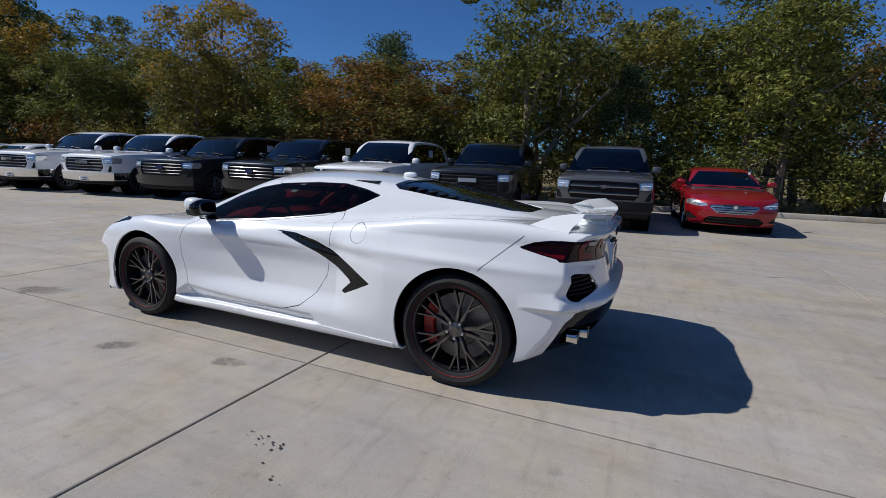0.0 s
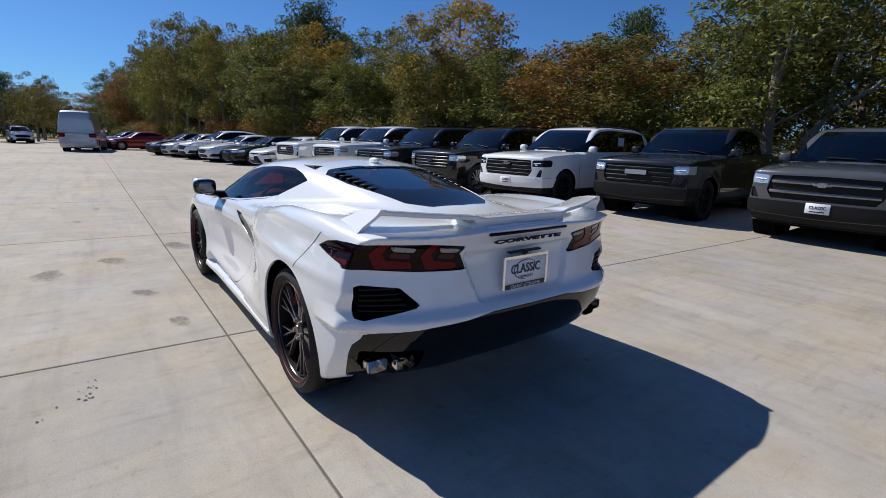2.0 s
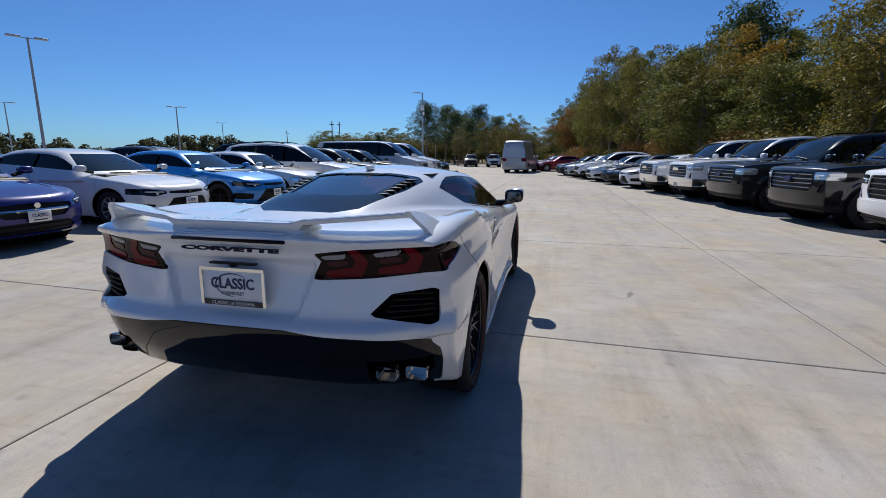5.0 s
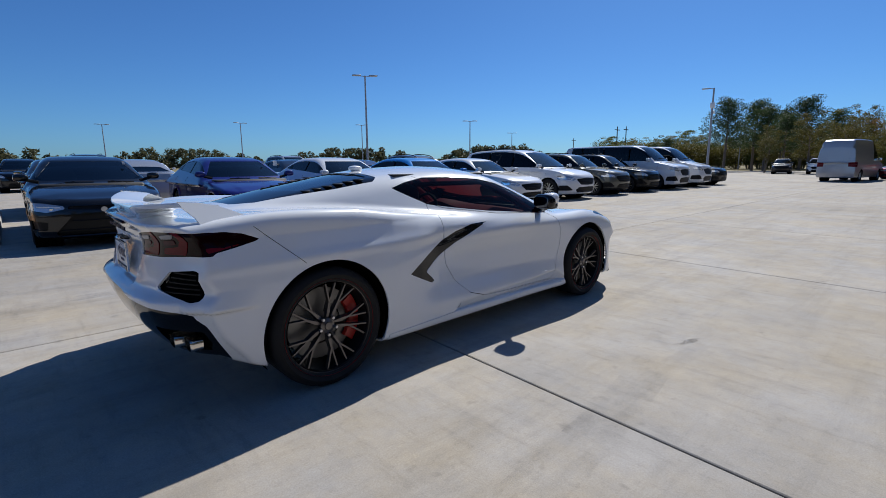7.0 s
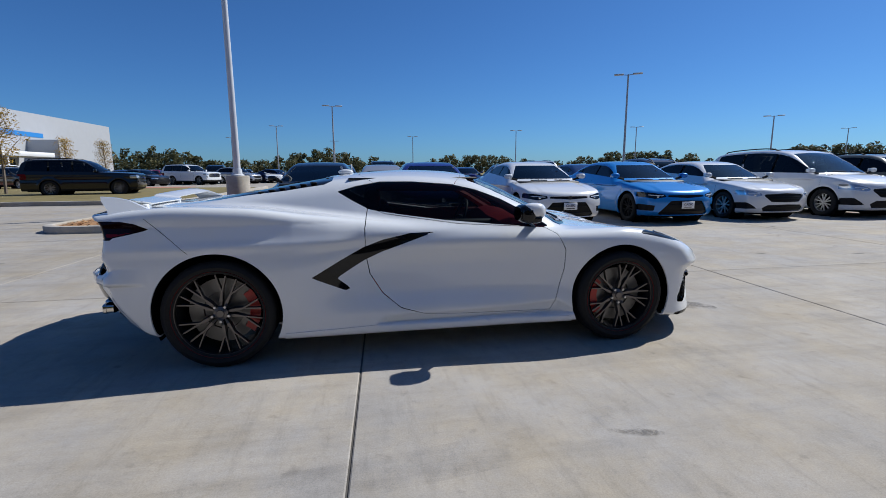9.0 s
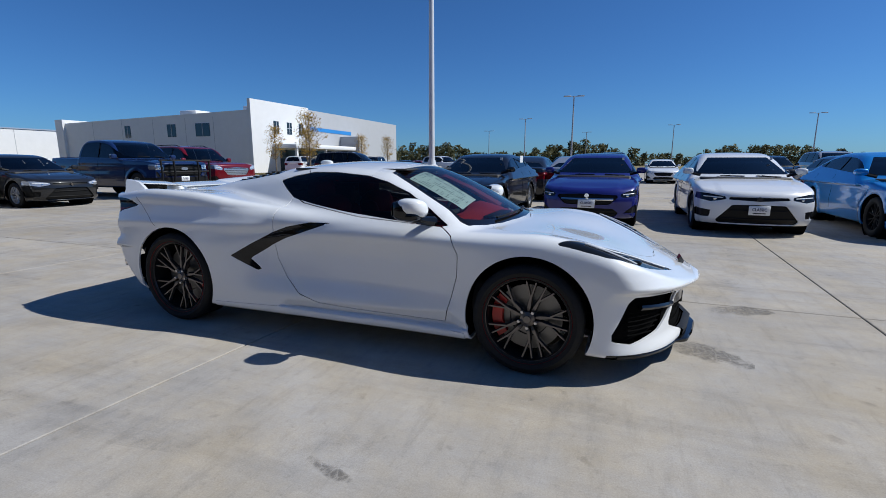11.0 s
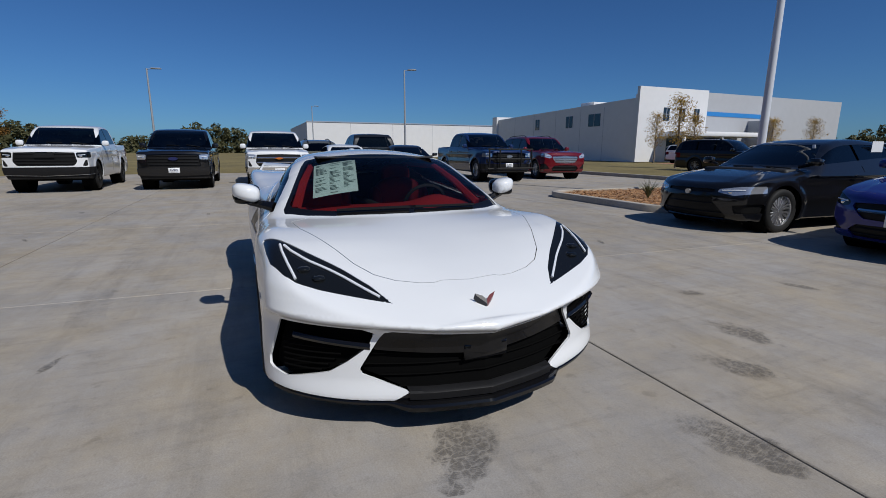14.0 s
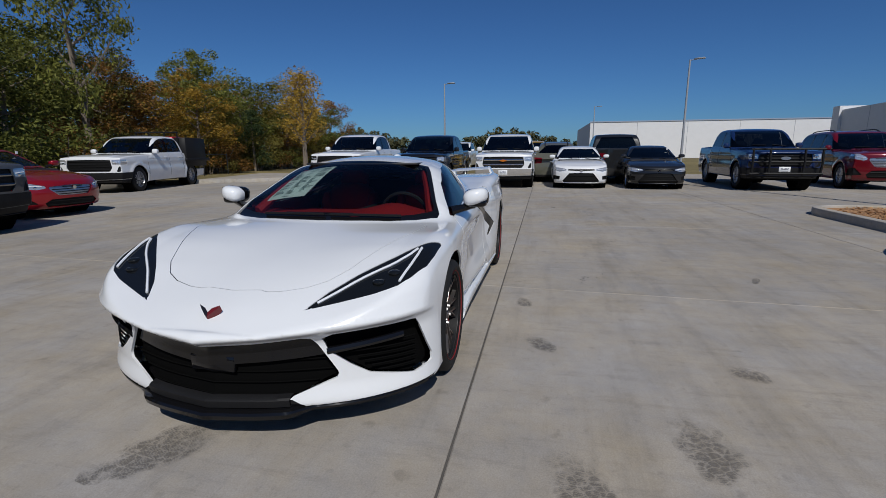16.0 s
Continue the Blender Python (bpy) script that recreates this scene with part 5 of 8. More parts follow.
    tz = look_.get("tail", (belt * 0.72, belt * 0.92))
    lamp, rest = region(rest, ((hw * 0.62, tz[0]), (hw * 1.1, tz[0] - 0.02), (hw * 1.1, tz[1] + 0.03), (hw * 0.60, tz[1])), "front", lambda p: p[:, 0] < -L + 0.40)
    if look_.get("cladding"):
        clad, rest = region(rest, ((0.2, low + 0.10), (0.2, 0.0), (-L - 0.2, 0.0), (-L - 0.2, low + 0.10)), "side", lambda p: p[:, 1] > -1)
        part("lower_cladding", shell(f, *clad, True, 0.02, 0.0), BLACK_TRIM, car)
    if look_.get("flatbed"):
        _, rest = region(rest, ((-4.2, 0.62), (-4.2, 3), (-9, 3), (-9, 0.62)), "side", lambda p: p[:, 1] > -1)
    elif pick:
        bed, rest = region(rest, ((-4.25, -0.2), (-4.25, hw - 0.12), (-L + 0.09, hw - 0.12), (-L + 0.09, -0.2)), "top", lambda p: p[:, 2] > 1.2)
    # door joints
    for x in (x0 + 0.42, *S["pillars"][: (1 if pick else 2)], *((x1,) if pick else ())):
        q = np.array([[x + 0.06 * (z - belt), hw, z] for z in np.linspace(low + 0.16, belt + 0.02, 8)])
        for _ in range(10):
            q[:, 1] -= f(*q.T)
        for s in (-1, 1):
            part("door_seam", tube([(a, s * b, c) for a, b, c in q], [0.004] * 8, 4), BLACK_DEEP, car)
    col = look_["paint"]
    part("body", shell(f, *rest, True, 0.02), col, car)
    gl = look_.get("glass", GLASS_DARK)
    for p in panes:
        m = shell(f, *p, False, 0.004, 0.006)
        part("side_window", m, gl, car)
        part("side_window", other_side(m), gl, car)
    if len(shield[1]):
        part("windscreen", shell(f, *shield, True, 0.004, 0.004), look_.get("screen", GLASS_SMOKE), car)
    if len(back[1]):
        part("rear_door_skin" if look_.get("blind") else "rear_window", shell(f, *back, True, 0.004, 0.001 if look_.get("blind") else 0.004), col if look_.get("blind") else gl, car)
    m = shell(f, *lamp, False, 0.01, 0.003)
    part("tail_lamp", m, TAIL_RED, car)
    part("tail_lamp", other_side(m), TAIL_RED, car)
    # inside
    cx0, cx1 = x0 - 0.25, (x1 + 0.3 if not pick else -3.85)
    part("cabin_floor", box_bm(cx1, cx0 + 0.6, -hw + 0.16, hw - 0.16, low + 0.1, belt - 0.18, 0.02, 1), DARK_LEATHER, car)
    part("dashboard", box_bm(cx0 + 0.15, cx0 + 0.75, -hw + 0.17, hw - 0.17, belt - 0.25, belt - 0.02, 0.05, 2), DARK_LEATHER, car)
    for i in range(2):
        for s in (-1, 1):
            xx = cx0 - 0.55 - 0.95 * i
            part("seat", joined(blob((xx, s * hw * 0.42, belt - 0.05), (0.10, 0.24, 0.32), 3, 10, 8), blob((xx - 0.05, s * hw * 0.42, belt + 0.28), (0.06, 0.13, 0.10), 3, 10, 8)), DARK_LEATHER, car)
    if pick and not look_.get("flatbed"):
        part("bed_liner", joined(prism(((-4.25, -hw + 0.12), (-L + 0.09, -hw + 0.12), (-L + 0.09, hw - 0.12), (-4.25, hw - 0.12)), 0.80, 0.84, "z"), *[prism(((-4.25, 0.84), (-L + 0.09, 0.84), (-L + 0.09, 1.28), (-4.25, 1.28)), *sorted((s * (hw - 0.12), s * (hw - 0.10)))) for s in (-1, 1)],
                                prism(((-hw + 0.12, 0.84), (hw - 0.12, 0.84), (hw - 0.12, 1.28), (-hw + 0.12, 1.28)), -4.25, -4.23, "x"), prism(((-hw + 0.12, 0.84), (hw - 0.12, 0.84), (hw - 0.12, 1.28), (-hw + 0.12, 1.28)), -L + 0.08, -L + 0.10, "x")), BLACK_TRIM, car)
    # fittings
    big = boxy
    mz, my = belt + 0.05, hw * (0.93 if not big else 0.97)
    mx = x0 + (0.0 if big else 0.16)
    for s in (-1, 1):
        mir = part("mirror", blob((mx, s * (my + 0.08), mz + 0.04), (0.06 if not big else 0.065, 0.10, 0.06 if not big else 0.085), 3.2, 12, 8), look_.get("mirror", col), car)
        part("mirror_arm", tube([(mx + 0.02, s * (my - 0.14), mz - 0.04), (mx, s * (my + 0.02), mz)], [0.03, 0.03], 6), BLACK_TRIM, mir)
        part("mirror_glass", blob((mx - 0.075, s * (my + 0.08), mz + 0.04), (0.008, 0.088, 0.05 if not big else 0.08), 3.4, 10, 6), CHROME, mir)
        for x in [p + 0.22 for p in (*S["pillars"], x1)[:2]]:
            q = np.array([[x, hw, belt - 0.13]])
            for _ in range(8):
                q[:, 1] -= f(*q.T)
            part("door_handle", blob((x, s * (q[0, 1] + 0.012), belt - 0.13), (0.09, 0.02, 0.016), 3, 8, 6), look_.get("handle", col), car)
        for ax in (-S["fo"], -S["fo"] - S["wb"]):
            wheel(car, ax, s * (hw - S["tyre"] / 2 - 0.025), S["R"], S["r"], S["tyre"], look_.get("spokes", 6), look_.get("wheel_style", "v"), look_.get("rim", SILVER), 1)
            part("wheel_housing", (lambda m: m if s == 1 else mirrored(m))(lathe([(arch + 0.01, 0.0), (arch + 0.01, -0.34), (0, -0.35)], 28, centre=(ax, hw - 0.05, S["R"]))), BLACK_DEEP, car)
    part("underbody", box_bm(-L + 0.25, -0.25, -hw + 0.28, hw - 0.28, low - 0.04, low + 0.12, 0.02, 1), BLACK_DEEP, car)
    for s, kind in ((1, "w"), (-1, "w")):
        y = 0.62 if s == 1 else 0.02
        q = np.array([[x0 + 0.25 - 0.006 * i - 0.10 * ((y - 0.08 * i) / hw) ** 2, y - 0.08 * i, belt + 0.1] for i in range(6)])
        for _ in range(10):
            q[:, 2] -= f(*q.T)
        part("wiper", tube([(a, b, c + 0.012) for a, b, c in q], [0.01] * 6, 4), BLACK_TRIM, car)
    if look_.get("rails"):
        for s in (-1, 1):
            q = np.array([[x, 0.0, 0] for x in np.linspace(-2.7, x1 - 0.1, 9)])
            yy = hws - 0.14 - tum * (cap - belt)
            part("roof_rail", tube([(x, s * yy, float(roof(np.array([x]))[0]) + (0.03 if 0 < i < 8 else -0.03)) for i, x in enumerate(q[:, 0])], [0.018] * 9, 6), look_["rails"], car)
    pz = look_.get("plate", 0.50)
    if pz:
        dealer_plate(car, float(nose(np.array([pz]))[0]) + 0.028, pz)
    if look_.get("badge"):
        shape, bz, mat = look_["badge"]
        x = float(nose(np.array([bz]))[0]) + 0.012
        if shape == "cross":
            poly = ((-0.11, -0.018), (-0.045, -0.018), (-0.05, -0.035), (0.05, -0.035), (0.045, -0.018), (0.11, -0.018), (0.12, 0.018), (0.055, 0.018), (0.05, 0.035), (-0.05, 0.035), (-0.055, 0.018), (-0.12, 0.018))
        elif shape == "oval":
            poly = [(0.13 * math.cos(a), 0.05 * math.sin(a)) for a in np.linspace(0, 2 * math.pi, 21)[:-1]]
        elif shape == "wide":
            poly = ((-0.22, -0.045), (0.22, -0.045), (0.22, 0.045), (-0.22, 0.045))
        else:
            poly = [(0.042 * math.cos(a), 0.038 * math.sin(a)) for a in np.linspace(0, 2 * math.pi, 17)[:-1]]
        part("badge", prism([(a, bz + b) for a, b in poly], x - 0.03, x + 0.015, "x"), mat, car)
    if look_.get("tag"):
        y = hw * 0.955 - tum * 0.28 + 0.012
        part("window_sticker", box_bm(S["pillars"][0] - 0.75, S["pillars"][0] - 0.45, y - 0.004, y + 0.004, belt + 0.10, belt + 0.42), PLATE_WHITE, car, "white window sticker")
    part("inspection_sticker", box_bm(x0 - 0.36, x0 - 0.35, hw * 0.58, hw * 0.63, belt + 0.30, belt + 0.36), PLATE_WHITE, car)
    return car


# ---- faces: outlines over the nose, in metres, given the half width and the bonnet's front height ----
def face_truck(bar=MESH_BLACK, bumper=BLACK_TRIM, lamp=LAMP_CLEAR, low=BLACK_TRIM, frame_=None):
    def face(hw, hz):
        out = [("grille", ((-0.1, hz * 0.60), (hw * 0.62, hz * 0.60), (hw * 0.70, hz * 0.70), (hw * 0.66, hz * 0.915), (-0.1, hz * 0.93)), bar, 0.03, "wide upright grille"),
               ("headlamp", ((hw * 0.70, hz * 0.79), (hw * 1.05, hz * 0.79), (hw * 1.06, hz * 0.93), (hw * 0.69, hz * 0.915)), lamp, 0.006, "squared headlamp"),
               ("fog_recess", ((hw * 0.80, hz * 0.59), (hw * 0.92, hz * 0.59), (hw * 0.93, hz * 0.74), (hw * 0.88, hz * 0.74)), low, 0.02, ""),
               ("bumper", ((-0.1, hz * 0.37), (hw * 1.1, hz * 0.40), (hw * 1.1, hz * 0.57), (-0.1, hz * 0.57)), bumper, -0.02, "front bumper"),
               ("lower_grille", ((-0.1, hz * 0.15), (hw * 1.1, hz * 0.15), (hw * 1.1, hz * 0.385), (-0.1, hz * 0.355)), BLACK_TRIM, 0.015, "")]
        return out

    return face


def face_car(grille=MESH_BLACK, lamp=LAMP_CLEAR, wide=0.34, lower=True, corner=BLACK_TRIM):
    def face(hw, hz):
        out = [("grille", ((-0.1, hz * 0.60), (hw * wide, hz * 0.62), (hw * (wide + 0.16), hz * 0.80), (hw * (wide + 0.14), hz * 0.86), (-0.1, hz * 0.90)), grille, 0.025, "dark grille"),
               ("headlamp", ((hw * (wide + 0.20), hz * 0.82), (hw * 0.72, hz * 0.79), (hw * 1.05, hz * 0.86), (hw * 1.06, hz * 0.97), (hw * 0.85, hz * 0.99), (hw * (wide + 0.20), hz * 0.88)), lamp, 0.004, "swept headlamp")]
        if lower:
            out += [("lower_grille", ((-0.1, hz * 0.30), (hw * 0.55, hz * 0.30), (hw * 0.62, hz * 0.42), (hw * 0.50, hz * 0.52), (-0.1, hz * 0.54)), MESH_BLACK, 0.025, ""),
                    ("corner_vent", ((hw * 0.70, hz * 0.40), (hw * 0.98, hz * 0.38), (hw * 0.97, hz * 0.58), (hw * 0.90, hz * 0.60)), corner, 0.02, "")]
        return out

    return face


def face_open(lamp=LAMP_CLEAR, trim=MESH_BLACK):
    """One large dark mouth below a thin upper slot."""
    def face(hw, hz):
        return [("headlamp", ((hw * 0.52, hz * 0.84), (hw * 0.75, hz * 0.78), (hw * 1.06, hz * 0.86), (hw * 1.06, hz * 0.98), (hw * 0.8, hz * 0.97), (hw * 0.50, hz * 0.90)), lamp, 0.004, "swept headlamp"),
                ("upper_grille", ((-0.1, hz * 0.80), (hw * 0.48, hz * 0.84), (hw * 0.46, hz * 0.90), (-0.1, hz * 0.90)), trim, 0.02, ""),
                ("lower_grille", ((-0.1, hz * 0.27), (hw * 0.62, hz * 0.27), (hw * 0.66, hz * 0.36), (hw * 0.42, hz * 0.72), (-0.1, hz * 0.74)), trim, 0.03, "wide black lower grille"),
                ("corner_vent", ((hw * 0.76, hz * 0.42), (hw * 0.97, hz * 0.42), (hw * 0.98, hz * 0.62), (hw * 0.74, hz * 0.58)), trim, 0.03, "")]

    return face


PAINTS = {
    "white": paint("car_white", (0.76, 0.77, 0.78)), "black": paint("car_black", (0.006, 0.006, 0.007)), "grey": paint("car_grey", (0.07, 0.074, 0.082), 0.4), "darkgrey": paint("car_dark_grey", (0.014, 0.0145, 0.016), 0.2),
    "silver": paint("car_silver", (0.42, 0.43, 0.45), 0.5), "red": paint("car_red", (0.30, 0.006, 0.012), 0.3), "maroon": paint("car_maroon", (0.13, 0.004, 0.010), 0.3), "blue": paint("car_blue", (0.016, 0.02, 0.16), 0.4),
    "sky": paint("car_bright_blue", (0.01, 0.22, 0.62), 0.2), "navy": paint("car_navy", (0.008, 0.022, 0.085), 0.3), "brown": paint("car_brown", (0.05, 0.04, 0.032), 0.4), "olive": paint("car_olive", (0.10, 0.10, 0.08), 0.2), "yellow": paint("car_yellow", (0.6, 0.35, 0.02)),
}
MADE = {}


def park(key, style, x, y, heading, z=0.0, **lk):
    """Parks a vehicle with its nose at (x, y). Later ones of the same key share the meshes and change only paint and words."""
    m = pose(x, y, z, 0, 0, heading)
    colour = PAINTS[lk.pop("colour")]
    if key not in MADE:
        lk["paint"] = colour
        lk.setdefault("name", {"sedan": "sedan", "hatch": "crossover", "suv": "large_suv", "pickup": "pickup_truck", "van": "van", "van_high": "cargo_van", "minivan": "minivan"}[style])
        ob = make_vehicle(style, lk)
        ob.matrix_basis = m
        MADE[key] = (ob, colour)
    else:
        src, old = MADE[key]
        ob = copy_thing(src, m)
        for o in ob.children_recursive:
            if o.data and o.data.materials and o.data.materials[0] == old:
                o.material_slots[0].link = "OBJECT"
                o.material_slots[0].material = colour
    lk = {k: w for k, w in lk.items() if k in ("label", "category", "group")}
    return tagged(ob, lk.get("label", ""), lk.get("category", "car"), lk.get("group", ""))


SOUTH, NORTH, WEST = "vehicles in the row by the trees", "vehicles in the opposite row", "vehicles in the far row"
# row by the trees
park("sedan_lincoln", "sedan", -4.1, -8.15, 92, colour="red", label="shiny red sedan with split chrome grille on concrete", group=SOUTH, face=face_car(SILVER, LAMP_CLEAR, 0.36), spokes=10, wheel_style="single", plate=None, badge=("round", 0.60, CHROME))
park("suv_grey", "suv", -1.5, -7.0, 92, colour="grey", label="metallic grey large SUV with black grille and skid plate", group=SOUTH, cladding=True, face=face_truck(MESH_BLACK, BLACK_TRIM, LAMP_CLEAR), bars=(("grille", 2, 0.022, DARK_CHROME), ("lower_grille", 1, 0.01, BLACK_TRIM)), badge=("cross", 0.93, CHROME), rails=BLACK_TRIM, rim=BLACK_TRIM, plate=0.58, arch=0.09)
park("truck_black", "pickup", 1.52, -7.0, 94, colour="darkgrey", label="black pickup truck with blacked-out grille and bumper", category="truck", group=SOUTH, cladding=True, face=face_truck(MESH_BLACK, BLACK_TRIM, LAMP_CLEAR), badge=("wide", 0.93, SILVER), rim=BLACK_TRIM, plate=None)
park("suv_white", "suv", 4.40, -6.25, 95, colour="white", label="white large SUV with black grille and dark wheels", group=SOUTH, cladding=True, face=face_truck(MESH_BLACK, PAINTS["white"], LAMP_DARK), badge=("cross", 0.95, CHROME), rails=BLACK_TRIM, rim=BLACK_TRIM, plate=0.56, tag=True)
park("suv_chrome", "suv", 7.15, -5.95, 96, colour="black", label="black large SUV with layered chrome grille", group=SOUTH, cladding=True, face=face_truck(MESH_BLACK, PAINTS["black"], LAMP_CLEAR), bars=(("grille", 4, 0.011, DARK_CHROME), ("lower_grille", 2, 0.01, BLACK_TRIM)), badge=("oval", 0.90, BLUE_INK), rails=BLACK_TRIM, plate=None, tag=True)
park("suv_chrome", "suv", 9.9, -5.5, 97, colour="darkgrey", label="dark grey large SUV with chrome grille", group=SOUTH)
park("truck_chrome", "pickup", 12.5, -5.05, 97, colour="white", label="white pickup truck with chrome grille and bumper", category="truck", group=SOUTH, cladding=True, face=face_truck(MESH_BLACK, CHROME, LAMP_CLEAR), bars=(("grille", 4, 0.011, DARK_CHROME), ("lower_grille", 2, 0.01, BLACK_TRIM)), badge=("wide", 0.95, CHROME))
park("truck_chrome", "pickup", 15.3, -4.6, 98, colour="white", label="white mid-size pickup truck facing the lane", category="truck", group=SOUTH)
# opposite row
park("sedan_altima", "sedan", -1.55, 5.65, -92, colour="black", label="black sedan with chrome V grille beside the island", group=NORTH, face=face_open(LAMP_CLEAR), badge=("round", 0.60, SILVER), spokes=10, plate=None, tag=True)
park("sedan_accord", "sedan", 1.2, 5.7, -91, colour="blue", label="deep blue sedan with chrome grille brow", group=NORTH, face=face_car(MESH_BLACK, LAMP_DARK, 0.44), bars=(("grille", 1, 0.02, CHROME), ("lower_grille", 2, 0.01, BLACK_TRIM)), badge=("round", 0.62, CHROME), plate=0.47, rim=BLACK_TRIM)
park("sedan_camry", "sedan", 3.95, 5.6, -90, colour="white", label="white sedan with wide black lower grille", group=NORTH, face=face_open(LAMP_DARK), badge=("round", 0.63, BLACK_INK), plate=0.45)
park("sedan_muscle", "sedan", 6.65, 5.45, -90, colour="sky", label="bright blue muscle sedan with black wheels", group=NORTH, face=face_open(LAMP_DARK), rim=BLACK_TRIM, plate=0.44)
park("sedan_kia", "sedan", 9.35, 5.6, -89, colour="white", label="white compact sedan with black grille", group=NORTH, face=face_car(MESH_BLACK, LAMP_CLEAR, 0.42), plate=None, spokes=5)
park("minivan", "minivan", 12.3, 5.5, -88, colour="white", label="white minivan with black grille mesh", category="minivan", group=NORTH, face=face_car(MESH_BLACK, LAMP_CLEAR, 0.42), plate=None, rails=BLACK_TRIM, tag=True)
park("hatch_dark", "hatch", 15.3, 5.6, -88, colour="olive", label="dark green-grey off-road SUV", group=NORTH, face=face_car(MESH_BLACK, LAMP_CLEAR, 0.5), plate=None, rails=BLACK_TRIM, cladding=True)
park("hatch_dark", "hatch", 18.1, 5.6, -88, colour="black", label="black SUV with slim grille", group=NORTH)
park("van_white", "van", 21.0, 5.5, -88, colour="white", label="white passenger van with dark windows", category="van", group=NORTH, face=face_car(MESH_BLACK, LAMP_CLEAR, 0.40), plate=None)
park("van_white", "van", 24.0, 5.5, -88, colour="white", label="white passenger van with dark windows", category="van", group=NORTH)
park("hatch_dark", "hatch", 27.0, 5.6, -88, colour="darkgrey", label="dark grey SUV in the row", group=NORTH)
# far row across the west lane
park("truck_raptor", "pickup", -12.4, -6.1, 2, 0.06, colour="white", label="white off-road pickup truck with black grille", category="truck", group=WEST, face=face_truck(MESH_BLACK, BLACK_TRIM, LAMP_DARK), rim=BLACK_TRIM, plate=None, badge=("wide", 0.98, BLACK_TRIM))
park("suv_f150", "pickup", -12.5, -3.0, 0, colour="black", label="black pickup truck with oval badge", category="truck", group=WEST, face=face_truck(MESH_BLACK, PAINTS["black"], LAMP_CLEAR), plate=0.6, badge=("oval", 0.95, BLUE_INK))
park("truck_silverado", "pickup", -12.5, 0.05, 0, colour="white", label="white pickup truck with black and chrome grille", category="truck", group=WEST, face=face_truck(MESH_BLACK, CHROME, LAMP_CLEAR), bars=(("grille", 2, 0.022, CHROME), ("lower_grille", 1, 0.01, BLACK_TRIM)), plate=0.55, badge=("cross", 0.95, AMBER))
park("sedan_altima", "sedan", -12.5, 2.65, 0, colour="white", label="white sedan with chrome V grille", group=WEST)
park("sedan_lexus", "sedan", -12.4, 5.05, -2, colour="darkgrey", label="dark grey sedan with spindle grille", group=WEST, face=face_open(LAMP_CLEAR, MESH_BLACK), badge=("round", 0.62, CHROME), plate=None)
guard = park("truck_guard", "pickup", -12.2, 8.5, -3, 0.05, colour="navy", label="dark blue pickup truck with black grille guard", category="truck", group=WEST, face=face_truck(MESH_BLACK, BLACK_TRIM, LAMP_CLEAR), plate=0.62, badge=("oval", 0.95, SILVER))
park("suv_xt", "suv", -13.2, 11.9, -8, colour="maroon", label="dark red SUV with large chrome grille", group=WEST, face=face_car(SILVER, LAMP_CLEAR, 0.44), bars=(("grille", 4, 0.011, DARK_CHROME), ("lower_grille", 2, 0.01, BLACK_TRIM)), plate=None, rails=BLACK_TRIM)
